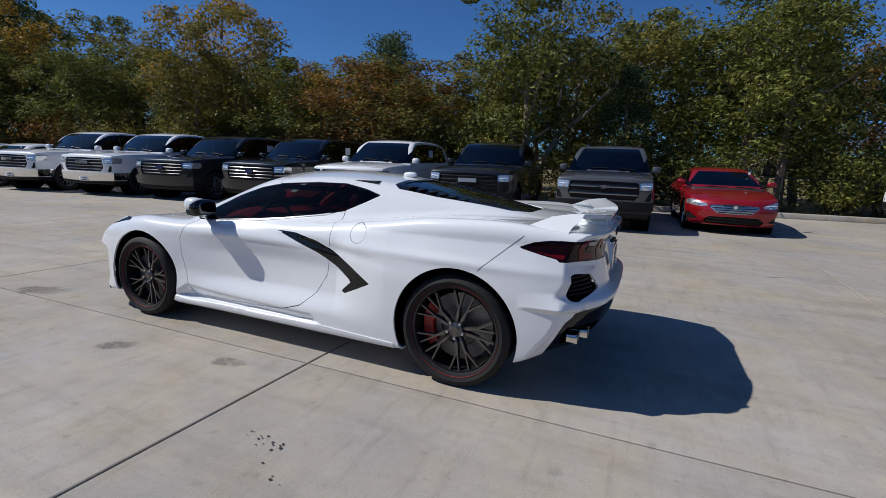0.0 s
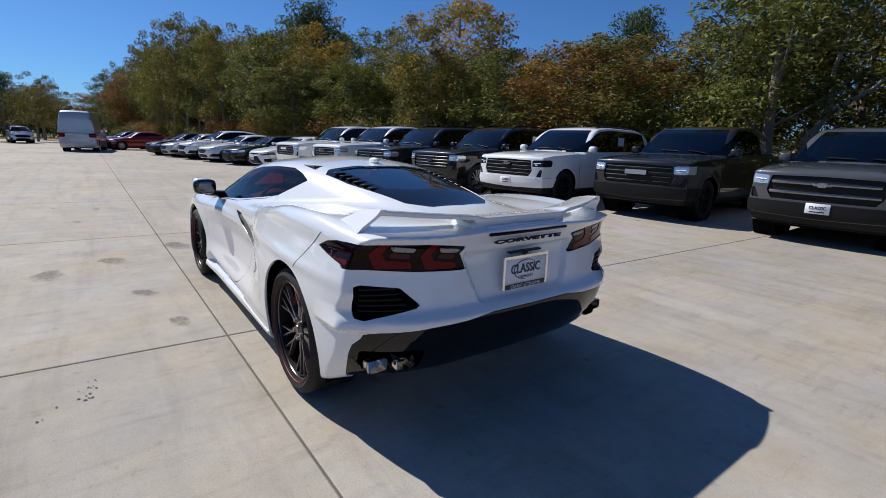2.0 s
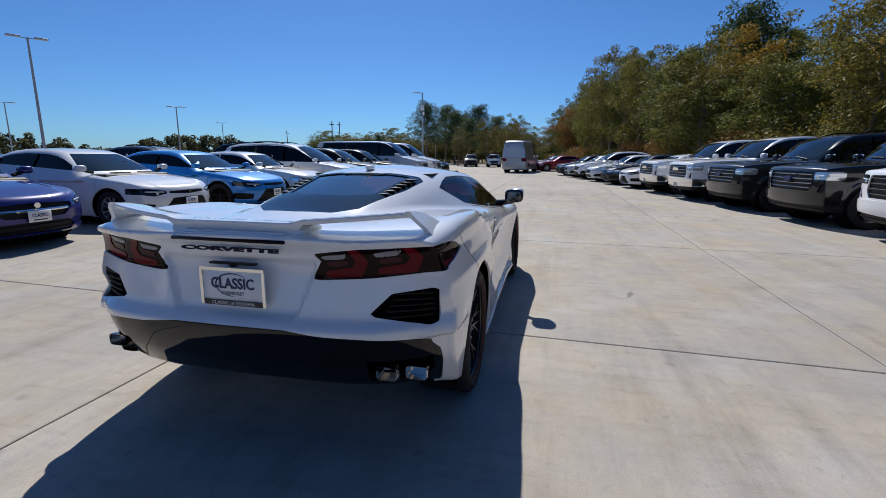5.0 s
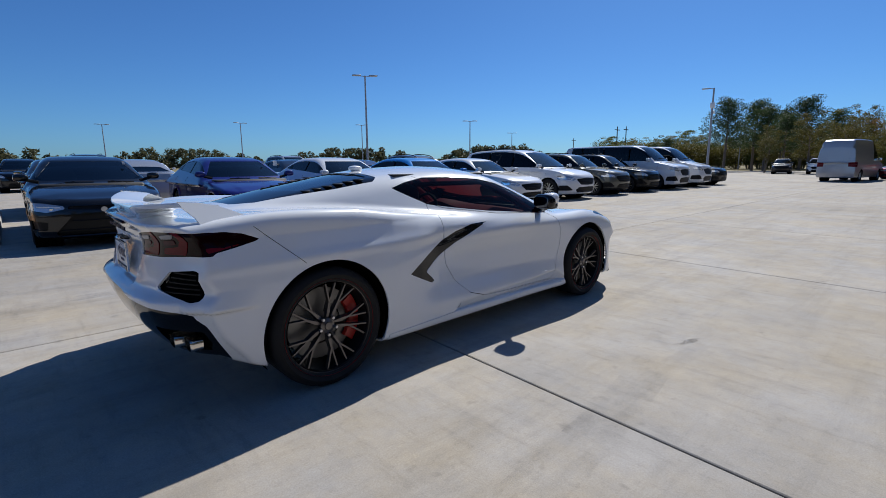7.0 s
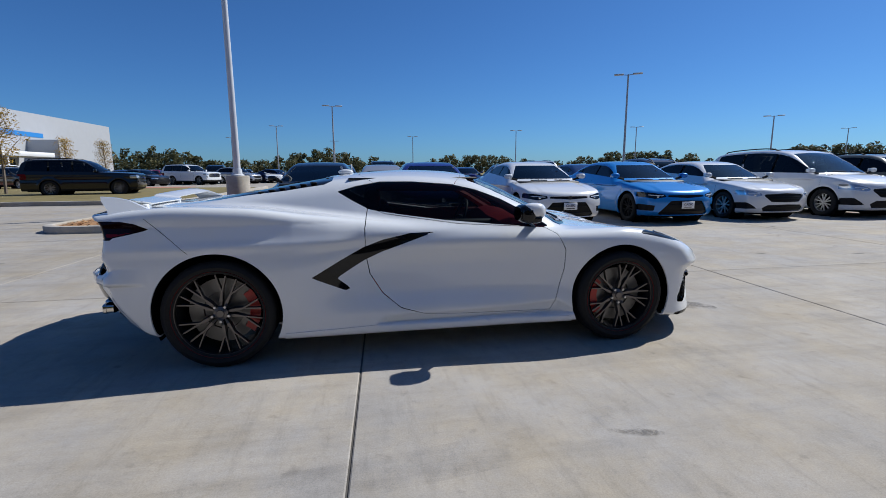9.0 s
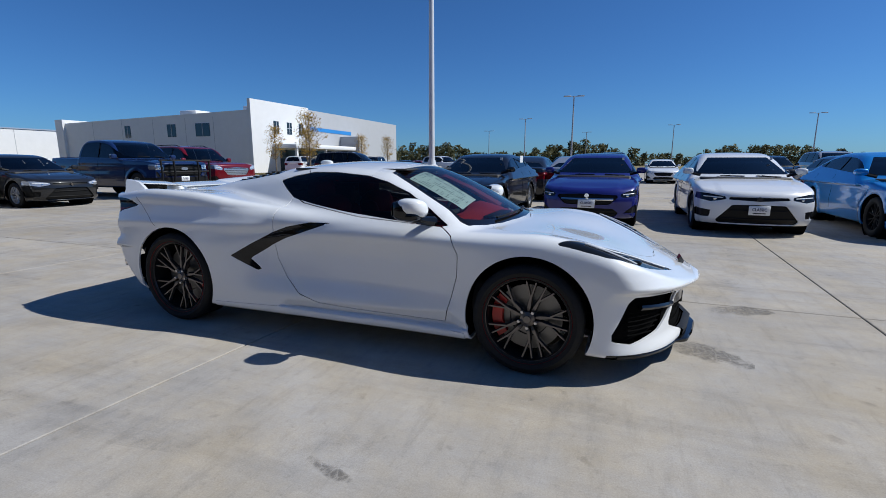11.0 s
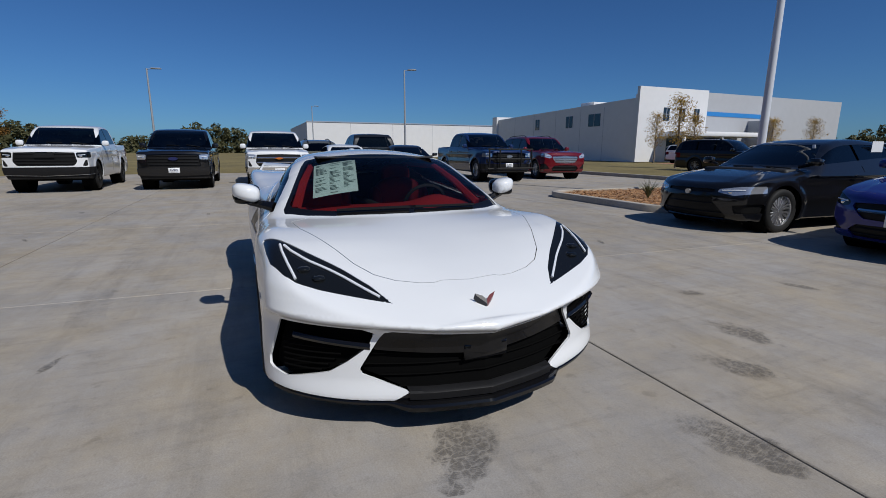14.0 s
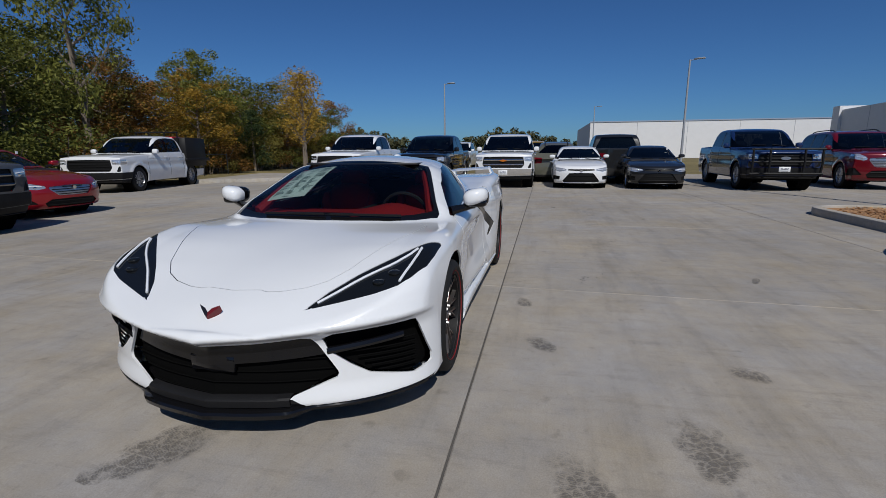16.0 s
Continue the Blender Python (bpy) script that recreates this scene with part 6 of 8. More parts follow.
# ---- ground ----
def concrete(name, base=(0.362, 0.332, 0.292), vary=0.25):
    m = bpy.data.materials.new(name)
    m.use_nodes = True
    nt = m.node_tree
    N, Lk = nt.nodes, nt.links
    b = N["Principled BSDF"]
    geo = N.new("ShaderNodeNewGeometry")

    def noise_(scale, detail=4.0, rough=0.55, stretch=None):
        n = N.new("ShaderNodeTexNoise")
        n.inputs["Scale"].default_value, n.inputs["Detail"].default_value, n.inputs["Roughness"].default_value = scale, detail, rough
        if stretch:
            mp = N.new("ShaderNodeMapping")
            mp.inputs["Scale"].default_value = stretch
            Lk.new(geo.outputs["Position"], mp.inputs["Vector"])
            Lk.new(mp.outputs[0], n.inputs["Vector"])
        else:
            Lk.new(geo.outputs["Position"], n.inputs["Vector"])
        return n.outputs["Fac"]

    def ranged(val, a, b_, c, d):
        mr = N.new("ShaderNodeMapRange")
        for k, w in zip(("From Min", "From Max", "To Min", "To Max"), (a, b_, c, d)):
            mr.inputs[k].default_value = w
        Lk.new(val, mr.inputs["Value"])
        return mr.outputs[0]

    def times(a, c):
        mm = N.new("ShaderNodeMath")
        mm.operation = "MULTIPLY"
        Lk.new(a, mm.inputs[0])
        Lk.new(c, mm.inputs[1])
        return mm.outputs[0]

    big = ranged(noise_(0.35, 5), 0.3, 0.7, 0.86, 1.10)
    mid = ranged(noise_(2.6, 8, 0.75), 0.3, 0.7, 0.84, 1.10)
    fine = times(ranged(noise_(120, 5, 0.8), 0.28, 0.72, 0.80, 1.16), ranged(noise_(16, 8, 0.8), 0.55, 0.74, 1.02, 0.76))
    streak = times(ranged(noise_(1.3, 7, 0.7, (0.22, 2.4, 1)), 0.50, 0.72, 1.03, 0.82), ranged(noise_(5.0, 6, 0.75, (2.2, 0.30, 1)), 0.52, 0.70, 1.02, 0.86))
    stain = ranged(noise_(0.8, 8, 0.75), 0.56, 0.72, 1.0, 0.78)
    spots = ranged(noise_(7, 3, 0.5), 0.66, 0.74, 1.0, 0.80)
    val = times(times(times(big, mid), times(fine, streak)), times(stain, spots))
    oi = N.new("ShaderNodeObjectInfo")
    val = times(val, ranged(oi.outputs["Random"], 0, 1, 1 - vary * 0.25, 1 + vary * 0.15))
    hs = N.new("ShaderNodeHueSaturation")
    tone = N.new("ShaderNodeMix")
    tone.data_type = "RGBA"
    tone.inputs["A"].default_value = (base[0] * 0.97, base[1] * 0.99, base[2] * 1.04, 1)
    tone.inputs["B"].default_value = (base[0] * 1.06, base[1] * 0.99, base[2] * 0.86, 1)
    Lk.new(ranged(noise_(0.9, 6, 0.7), 0.38, 0.66, 0, 1), tone.inputs["Factor"])
    Lk.new(tone.outputs["Result"], hs.inputs["Color"])
    Lk.new(val, hs.inputs["Value"])
    Lk.new(hs.outputs[0], b.inputs["Base Color"])
    b.inputs["Roughness"].default_value = 0.82
    b.inputs["Specular IOR Level"].default_value = 0.3
    bp = N.new("ShaderNodeBump")
    bp.inputs["Strength"].default_value, bp.inputs["Distance"].default_value = 0.25, 0.004
    Lk.new(noise_(45, 5, 0.7), bp.inputs["Height"])
    Lk.new(bp.outputs[0], b.inputs["Normal"])
    return m


CONCRETE = concrete("lot_concrete")
KERB = concrete("kerb_concrete", (0.42, 0.395, 0.355))
SEALANT = material("joint_sealant", (0.10, 0.092, 0.082), 0.9, grain=0.3, scale=8)
GRASS = material("dry_grass", (0.19, 0.15, 0.055), 0.95, grain=0.45, scale=3, bump=0.4)
WALL_WHITE = material("white_wall", (0.72, 0.72, 0.72), 0.8, grain=0.04, scale=1.5)
WALL_GREY = material("grey_wall", (0.42, 0.43, 0.45), 0.8, grain=0.04, scale=1.5)
POLE_DARK = material("pole_dark_metal", (0.33, 0.35, 0.38), 0.5, 0.1, grain=0.08, scale=4)
POLE_METAL = material("pole_metal", (0.62, 0.64, 0.67), 0.5, 0.0, grain=0.08, scale=4)
BARK = material("bark", (0.16, 0.13, 0.10), 0.9, grain=0.35, scale=9, bump=0.5, vary=0.5)
PALE_BARK = material("pale_bark", (0.36, 0.32, 0.27), 0.9, grain=0.35, scale=9, bump=0.5)

ground = part("ground", ([(-900, -900, -0.06), (900, -900, -0.06), (900, 900, -0.06), (-900, 900, -0.06)], [(0, 1, 2, 3)]), GRASS)
tagged(ground, "dry yellow-brown grassland round the lot", "ground", kind="structure")
LOT_Y = lambda x: -13.6 + 0.15 * (x + 4)
lot = part("pavement", prism(((-24, LOT_Y(-24)), (80, LOT_Y(80)), (80, 75), (-24, 75)), -0.05, -0.016, "z"), CONCRETE)
tagged(lot, "wide concrete car park with sealed joints", "pavement", kind="structure")
bed = part("joint_filler", prism(((-21.0, -12.3), (43.8, -12.3), (44.6, 9.9), (-20.3, 9.9)), -0.0155, -0.009, "z"), SEALANT, lot, "dark joint sealant")
SKEW = 0.045
XS = [-0.40 + 4.1 * i for i in range(-5, 12)]
YS = [1.06 + 4.5 * i for i in range(-3, 3)]
slab_mesh = None
for i in range(len(XS) - 1):
    for j in range(len(YS) - 1):
        if slab_mesh is None:
            bm = bmesh.new()
            g = 0.006
            w, h = 4.1, 4.5
            pts = [(g, g, -0.02), (w - g, g, -0.02), (w - g, h - g, -0.02), (g, h - g, -0.02), (g, g, -0.004), (w - g, g, -0.004), (w - g, h - g, -0.004), (g, h - g, -0.004), (g + 0.006, g + 0.006, 0), (w - g - 0.006, g + 0.006, 0), (w - g - 0.006, h - g - 0.006, 0), (g + 0.006, h - g - 0.006, 0)]
            slab_mesh = bpy.data.meshes.new("slab")
            slab_mesh.from_pydata([(a + SKEW * b, b, c) for a, b, c in pts], [], [(8, 9, 10, 11), *[(k, (k + 1) % 4, (k + 1) % 4 + 4, k + 4) for k in range(4)], *[(k + 4, (k + 1) % 4 + 4, (k + 1) % 4 + 8, k + 8) for k in range(4)]])
            slab_mesh.materials.append(CONCRETE)
        ob = new("slab", slab_mesh)
        ob.parent = lot
        ob.location = (XS[i] + SKEW * (YS[j] - 1.06), YS[j], 0)


def kerb(path, width=0.16, height=0.15, closed=False):
    """A kerb swept along a line in plan, with a rounded top and joints left to the material."""
    pr = ((0, -0.02), (0, height - 0.03), (0.012, height - 0.008), (0.035, height), (width - 0.02, height), (width, height - 0.015), (width, -0.02))
    pts = [Vector((x, y)) for x, y in path]
    v, f = [], []
    n = len(pts)
    for i, p in enumerate(pts):
        a, b = (pts[i - 1], pts[(i + 1) % n]) if closed else (pts[max(i - 1, 0)], pts[min(i + 1, n - 1)])
        d = (b - a).normalized()
        s = Vector((-d.y, d.x))
        v += [(p.x + s.x * o, p.y + s.y * o, z) for o, z in pr]
    k = len(pr)
    for i in range(n if closed else n - 1):
        j = (i + 1) % n
        f += [(i * k + q, i * k + q + 1, j * k + q + 1, j * k + q) for q in range(k - 1)]
    if not closed:
        f += [tuple(range(k)), tuple(range(n * k - 1, (n - 1) * k - 1, -1))]
    return v, f


def arc(cx, cy, r, a0, a1, n=8):
    return [(cx + r * math.cos(radians(a)), cy + r * math.sin(radians(a))) for a in np.linspace(a0, a1, n)]


isl = arc(-6.4, 7.3, 0.7, 180, 270) + arc(-3.5, 7.3, 0.7, 270, 360) + arc(-3.5, 13.2, 0.7, 0, 90) + arc(-6.4, 13.2, 0.7, 90, 180)
island = tagged(thing("planting_island"), "kerbed planting island with brown bark mulch", "island", kind="structure")
part("kerb", kerb(isl, closed=True), KERB, island, "grey concrete kerb")
MULCH = material("bark_mulch", (0.33, 0.18, 0.085), 0.95, grain=0.5, scale=14, bump=0.8)
part("mulch_bed", ([(x * 0.985 - 0.07, y * 0.99 + 0.1, 0.10) for x, y in isl], [tuple(range(len(isl)))]), MULCH, island, "rust-brown bark mulch")
rnd = random.Random(11)
v, f = [], []
for _ in range(5200):
    x, y = rnd.uniform(-6.9, -3.0), rnd.uniform(6.75, 13.7)
    if (x < -6.4 or x > -3.5) and (y < 7.3 or y > 13.2):
        continue
    a, s, z = rnd.uniform(0, 6.3), rnd.uniform(0.02, 0.055), 0.10 + rnd.uniform(0, 0.035)
    c, d = math.cos(a) * s, math.sin(a) * s
    o = len(v)
    v += [(x - c, y - d, z), (x + d * 0.5, y - c * 0.5, z + rnd.uniform(0.005, 0.025)), (x + c, y + d, z + 0.006), (x - d * 0.5, y + c * 0.5, z + 0.004)]
    f.append((o, o + 1, o + 2, o + 3))
chips = part("mulch_chips", (v, f), material("mulch_chip", (0.40, 0.22, 0.10), 0.9, grain=0.5, scale=30), island)
chips["kind"] = "stuff"


def spiky_plant(x, y, z, n, h, seed, label):
    r = random.Random(seed)
    v, f = [], []
    for _ in range(n):
        a, lean, l = r.uniform(0, 6.28), r.uniform(0.15, 0.9), h * r.uniform(0.6, 1.1)
        dx, dy = math.cos(a), math.sin(a)
        for k in range(4):
            u = k / 3
            px = dx * lean * l * u * (0.5 + 0.5 * u)
            py = dy * lean * l * u * (0.5 + 0.5 * u)
            w = 0.012 * (1 - u) + 0.001
            v += [(px - dy * w, py + dx * w, l * u * (1 - 0.25 * u * lean)), (px + dy * w, py - dx * w, l * u * (1 - 0.25 * u * lean))]
        o = len(v) - 8
        f += [(o + 2 * k, o + 2 * k + 1, o + 2 * k + 3, o + 2 * k + 2) for k in range(3)]
    ob = part("spiky_plant", (v, f), material("plant_green", (0.09, 0.11, 0.05), 0.7, grain=0.3, scale=10))
    ob.location = (x, y, z)
    return tagged(ob, label, "plant")


spiky_plant(-4.75, 8.1, 0.10, 70, 0.5, 1, "spiky grey-green plant in the mulch")
spiky_plant(-3.6, 9.6, 0.10, 60, 0.45, 2, "spiky grey-green plant in the mulch")
spiky_plant(-5.6, 10.4, 0.10, 60, 0.5, 3, "spiky grey-green plant in the mulch")


def lamp_post(x, y, h, heads=2, turn=0, base=0.0, r=0.075, label="tall grey steel lamp post with twin flat heads", metal=POLE_DARK):
    ob = thing("lamp_post", pose(x, y, 0, 0, 0, turn), label, "lamp post", "lamp posts of the car park")
    z0 = 0.10 if base else 0
    if base:
        part("concrete_base", lathe([(0, 0.0), (0.33, 0.0), (0.33, base - 0.03), (0.31, base), (0.0, base)], 28, "z"), KERB, ob, "round concrete foot")
        part("base_plate", lathe([(0.0, base), (0.19, base), (0.19, base + 0.03), (0.14, base + 0.05), (0.12, base + 0.20), (0.0, base + 0.20)], 20, "z"), metal, ob)
    part("pole", lathe([(0.0, base), (r * 1.25, base), (r, h * 0.5), (r * 0.72, h), (0, h)], 14, "z"), metal, ob)
    for s in ((-1, 1) if heads == 2 else (1,)):
        arm = part("arm", tube([(0, 0, h - 0.06), (s * 0.35, 0, h - 0.02)], [0.03, 0.025], 6), metal, ob)
        part("lamp_head", box_bm(*sorted((s * 0.30, s * 0.95)), -0.16, 0.16, h - 0.03, h + 0.05, 0.02, 1), metal, arm)
    return ob


lamp_post(-4.1, 11.0, 12.0, 2, 20, 1.1, 0.078, "tall steel lamp post on a round concrete foot", POLE_METAL)
for x, y, h, n, a in ((-3.1, 44.1, 7.4, 2, 10), (-33.4, 11.1, 7.4, 1, 60), (-37.7, -7.2, 7.0, 1, 80), (42.6, 40.6, 6.7, 2, -40), (18.5, 28.4, 7.9, 2, -30), (-66, 8, 7.2, 1, 90), (-12, 66, 7.4, 2, 0), (9, 85, 7.4, 2, 0), (24, 70, 7.4, 2, 0), (40, 62, 7.4, 2, -20), (-24, 90, 7.4, 2, 0), (-6, 100, 7.4, 2, 0), (75, 60, 7.4, 2, -45), (88, 22, 7.4, 1, -60)):
    lamp_post(x, y, h, n, a)
cam_post = lamp_post(43.6, 12.1, 7.6, 1, 90, 0, 0.09, "grey pole with camera box and dome")
part("camera_box", box_bm(-0.16, 0.16, -0.14, 0.14, 5.9, 6.4, 0.03, 1), PLATE_WHITE, cam_post)
part("camera_dome", blob((0, -0.3, 5.6), (0.14, 0.14, 0.16), 2, 12, 8), PLATE_WHITE, cam_post)
for x, y, h in ((96, 48, 9), (104, 50, 9.5), (130, 80, 9)):
    up = thing("utility_pole", pose(x, y, 0), "distant wooden utility pole with crossarm", "utility pole")
    part("pole", tube([(0, 0, 0), (0, 0, h)], [0.14, 0.10], 8), BARK, up)
    part("crossarm", box_bm(-1.1, 1.1, -0.06, 0.06, h - 0.8, h - 0.65), BARK, up)

# ---- buildings ----
b1 = tagged(thing("office_building"), "white tilt-wall office building with blue band and roof units", "building")
part("front_wall", prism(((39.5, 0), (50.0, 0), (50.0, 8.2), (39.5, 8.2)), -38.0, -37.6, "x"), WALL_WHITE, b1)
part("side_wing", prism(((50.0, 0), (76.0, 0), (76.0, 7.9), (50.0, 8.0)), -38.1, -37.75, "x"), WALL_GREY, b1, "pale grey wall")
part("long_wall", prism(((-70, 0), (-38.0, 0), (-38.0, 7.0), (-70, 6.3)), 39.55, 39.95), WALL_WHITE, b1)
part("end_parapet", prism(((-71, 0), (-69.5, 0), (-69.5, 6.8), (-71, 6.8)), 39.2, 60), WALL_WHITE, b1)
part("roof", prism(((-70, 39.9), (-38.0, 39.9), (-38.0, 76), (-70, 76)), 6.1, 6.25, "z"), WALL_GREY, b1)
part("back_wall", prism(((-70, 0), (-38, 0), (-38, 6.6), (-70, 6.6)), 75.6, 76), WALL_WHITE, b1)
for x in (-43.2, -47.6, -53, -58.5, -64):
    part("panel_joint", box_bm(x - 0.03, x + 0.03, 39.54, 39.56, 0, 6.4), WALL_GREY, b1)
part("blue_band", prism(((50.05, 5.35), (60.5, 5.25), (60.5, 5.75), (50.05, 5.85)), -37.75, -37.70, "x"), material("blue_band", (0.03, 0.22, 0.55), 0.5), b1, "bright blue wall band")
part("projecting_bay", prism(((57.5, 0), (62.5, 0), (62.5, 4.6), (57.5, 4.9)), -37.75, -34.5, "x"), WALL_GREY, b1)
WIN_DARK = material("window_dark", (0.03, 0.05, 0.07), 0.06, 0.3)
for y in (43.6, 46.0, 48.3):
    w = part("window", box_bm(-37.62, -37.57, y - 0.45, y + 0.45, 4.6, 6.05), WIN_DARK, b1, "dark tall window")
    part("window_frame", joined(prism(((y - 0.5, 5.3), (y + 0.5, 5.3), (y + 0.5, 5.36), (y - 0.5, 5.36)), -37.58, -37.55, "x"), prism(((y - 0.03, 4.6), (y + 0.03, 4.6), (y + 0.03, 6.05), (y - 0.03, 6.05)), -37.58, -37.55, "x")), WALL_GREY, w)
for x, hw_ in ((-49.9, 0.7), (-44.9, 1.1), (-57.5, 0.5)):
    w = part("window", box_bm(x - hw_, x + hw_, 39.51, 39.57, 4.2, 5.7), WIN_DARK, b1, "dark window")
    part("window_frame", prism(((x - 0.04, 4.2), (x + 0.04, 4.2), (x + 0.04, 5.7), (x - 0.04, 5.7)), 39.49, 39.52), WALL_GREY, w)
part("canopy", box_bm(-37.6, -34.2, 42.8, 56.0, 2.85, 3.35, 0.03, 1), WALL_WHITE, b1, "white entrance canopy")
for y in (43.2, 49.0, 55.6):
    part("canopy_post", box_bm(-34.6, -34.35, y - 0.12, y + 0.12, 0, 2.85), WALL_WHITE, b1)
part("entrance_glazing", box_bm(-37.62, -37.56, 44.0, 55.0, 0.1, 2.7), WIN_DARK, b1)
for x, y, s in ((-53, 46, 1.2), (-45.5, 45, 0.6), (-42, 47, 0.7), (-40.5, 44, 1.1), (-61, 48, 0.6)):
    part("roof_unit", box_bm(x - s * 1.2, x + s * 1.2, y - s, y + s, 6.2, 7.0 + s * 0.8, 0.05, 1), WALL_WHITE, b1, "white rooftop unit")
b2 = tagged(thing("warehouse"), "long plain white tilt-wall warehouse", "building")
part("wall", prism(((8.7, 0), (46, 0), (46, 5.9), (8.7, 5.8)), -110, -79, "x"), WALL_WHITE, b2)
part("parapet_cap", box_bm(-79.1, -78.9, 8.6, 46, 5.78, 5.95), material("cap_blue_grey", (0.30, 0.36, 0.46), 0.5), b2)
for y in (16, 23.5, 31, 38.5):
    part("panel_joint", box_bm(-79.02, -78.98, y - 0.03, y + 0.03, 0, 5.7), WALL_GREY, b2)
lawn = part("lawn", prism(((-36, 16), (-8.2, 16), (-7.5, 17), (-7.5, 33), (-36, 36)), -0.02, 0.07, "z"), GRASS)
tagged(lawn, "dry yellow lawn with concrete edge", "lawn", kind="structure")
tagged(part("lawn_kerb", kerb(((-36, 15.9), (-8.2, 15.9), (-7.4, 16.9), (-7.4, 33))), KERB), "concrete kerb round the lawn", "kerb", kind="structure")
tagged(part("brick_path", prism(((-33.5, 36.2), (-14, 35), (-14, 38), (-33.5, 39)), -0.015, 0.01, "z"), material("red_paving", (0.40, 0.17, 0.12), 0.9, grain=0.3, scale=5)), "reddish paved strip before the building", "path", kind="structure")
tagged(part("south_kerb", kerb([(x, LOT_Y(x) - 0.05) for x in np.linspace(78, -13, 40)] + [(-15, -11.2), (-17, -9.6), (-23.8, -8.6)]), KERB), "pale concrete kerb along the trees", "kerb", kind="structure")

# black chain-link fence before the trees
fence = tagged(thing("chain_fence"), "black chain-link fence before the trees", "fence")
FENCE = material("fence_black", (0.015, 0.015, 0.015), 0.6)
fx = np.arange(-22, 40, 2.6)
fy = lambda x: LOT_Y(x) - 1.3
for x in fx:
    part("post", tube([(x, fy(x), 0), (x, fy(x), 1.25)], [0.03, 0.03], 6), FENCE, fence)
part("top_rail", tube([(x, fy(x), 1.2) for x in fx], [0.022] * len(fx), 5), FENCE, fence)
v, f = [], []
for x in np.arange(-12, 12, 0.11):
    for s in (1, -1):
        a, b = (x, fy(x), 0.05), (x + s * 1.1, fy(x + s * 1.1), 1.18)
        o = len(v)
        v += [(a[0] - 0.004, a[1], a[2]), (a[0] + 0.004, a[1], a[2]), (b[0] + 0.004, b[1], b[2]), (b[0] - 0.004, b[1], b[2])]
        f.append((o, o + 1, o + 2, o + 3))
wire = part("wire_mesh", (v, f), FENCE, fence)
wire["kind"] = "stuff"


# ---- trees ----
def leaf_mat(name, dark, light, rough=0.65):
    m = bpy.data.materials.new(name)
    m.use_nodes = True
    nt = m.node_tree
    b = nt.nodes["Principled BSDF"]
    geo, oi, ramp, mix, hs = (nt.nodes.new(k) for k in ("ShaderNodeNewGeometry", "ShaderNodeObjectInfo", "ShaderNodeValToRGB", "ShaderNodeMath", "ShaderNodeHueSaturation"))
    ramp.color_ramp.elements[0].color, ramp.color_ramp.elements[1].color = (*dark, 1), (*light, 1)
    mix.operation, mix.inputs[1].default_value = "MULTIPLY_ADD", 0.35
    nt.links.new(oi.outputs["Random"], mix.inputs[0])
    sc = nt.nodes.new("ShaderNodeMath")
    sc.operation, sc.inputs[1].default_value = "MULTIPLY", 0.75
    nt.links.new(geo.outputs["Random Per Island"], sc.inputs[0])
    nt.links.new(sc.outputs[0], mix.inputs[2])
    nt.links.new(mix.outputs[0], ramp.inputs[0])
    nt.links.new(ramp.outputs[0], b.inputs["Base Color"])
    b.inputs["Roughness"].default_value = rough
    b.inputs["Specular IOR Level"].default_value = 0.25
    tr, ad = nt.nodes.new("ShaderNodeBsdfTranslucent"), nt.nodes.new("ShaderNodeMixShader")
    nt.links.new(ramp.outputs[0], tr.inputs[0])
    ad.inputs[0].default_value = 0.30
    nt.links.new(b.outputs[0], ad.inputs[1])
    nt.links.new(tr.outputs[0], ad.inputs[2])
    nt.links.new(ad.outputs[0], nt.nodes["Material Output"].inputs[0])
    return m


LEAF = {"green": leaf_mat("leaves_green", (0.024, 0.038, 0.010), (0.25, 0.255, 0.05)), "olive": leaf_mat("leaves_olive", (0.034, 0.036, 0.010), (0.27, 0.225, 0.045)), "gold": leaf_mat("leaves_gold", (0.11, 0.065, 0.012), (0.56, 0.35, 0.05)),
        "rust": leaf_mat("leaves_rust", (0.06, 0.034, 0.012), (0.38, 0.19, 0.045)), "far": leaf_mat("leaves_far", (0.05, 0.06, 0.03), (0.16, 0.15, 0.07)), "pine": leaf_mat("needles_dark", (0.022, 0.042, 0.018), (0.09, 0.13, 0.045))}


def leaves(rnd, centres, per, leaf, spread=1.0):
    """Small folded leaves scattered in clumps."""
    c = np.array([a[:3] for a in centres])
    rad = np.array([a[3] for a in centres])
    g = np.random.RandomState(rnd.randint(0, 10**6))
    k = np.repeat(np.arange(len(c)), per)
    d = g.normal(size=(len(k), 3))
    d /= np.linalg.norm(d, axis=1)[:, None]
    p = c[k] + d * (rad[k] * (0.45 + 0.65 * g.rand(len(k)) ** 0.7) * spread)[:, None] * np.array([1, 1, 0.75])
    n = d * 0.6 + g.normal(size=d.shape) * 0.7 + np.array([0, 0, 0.5])
    n /= np.linalg.norm(n, axis=1)[:, None]
    u = np.cross(n, g.normal(size=d.shape))
    u /= np.linalg.norm(u, axis=1)[:, None]
    w = np.cross(n, u)
    s = leaf * (0.55 + 0.9 * g.rand(len(k)))[:, None]
    v = np.stack([p - u * s, p + w * s * 0.75 + n * s * 0.15, p + u * s * (0.7 + 0.5 * g.rand(len(k)))[:, None]], 1).reshape(-1, 3)
    f = np.arange(len(v)).reshape(-1, 3)
    return v, f


TREE_KINDS = {}


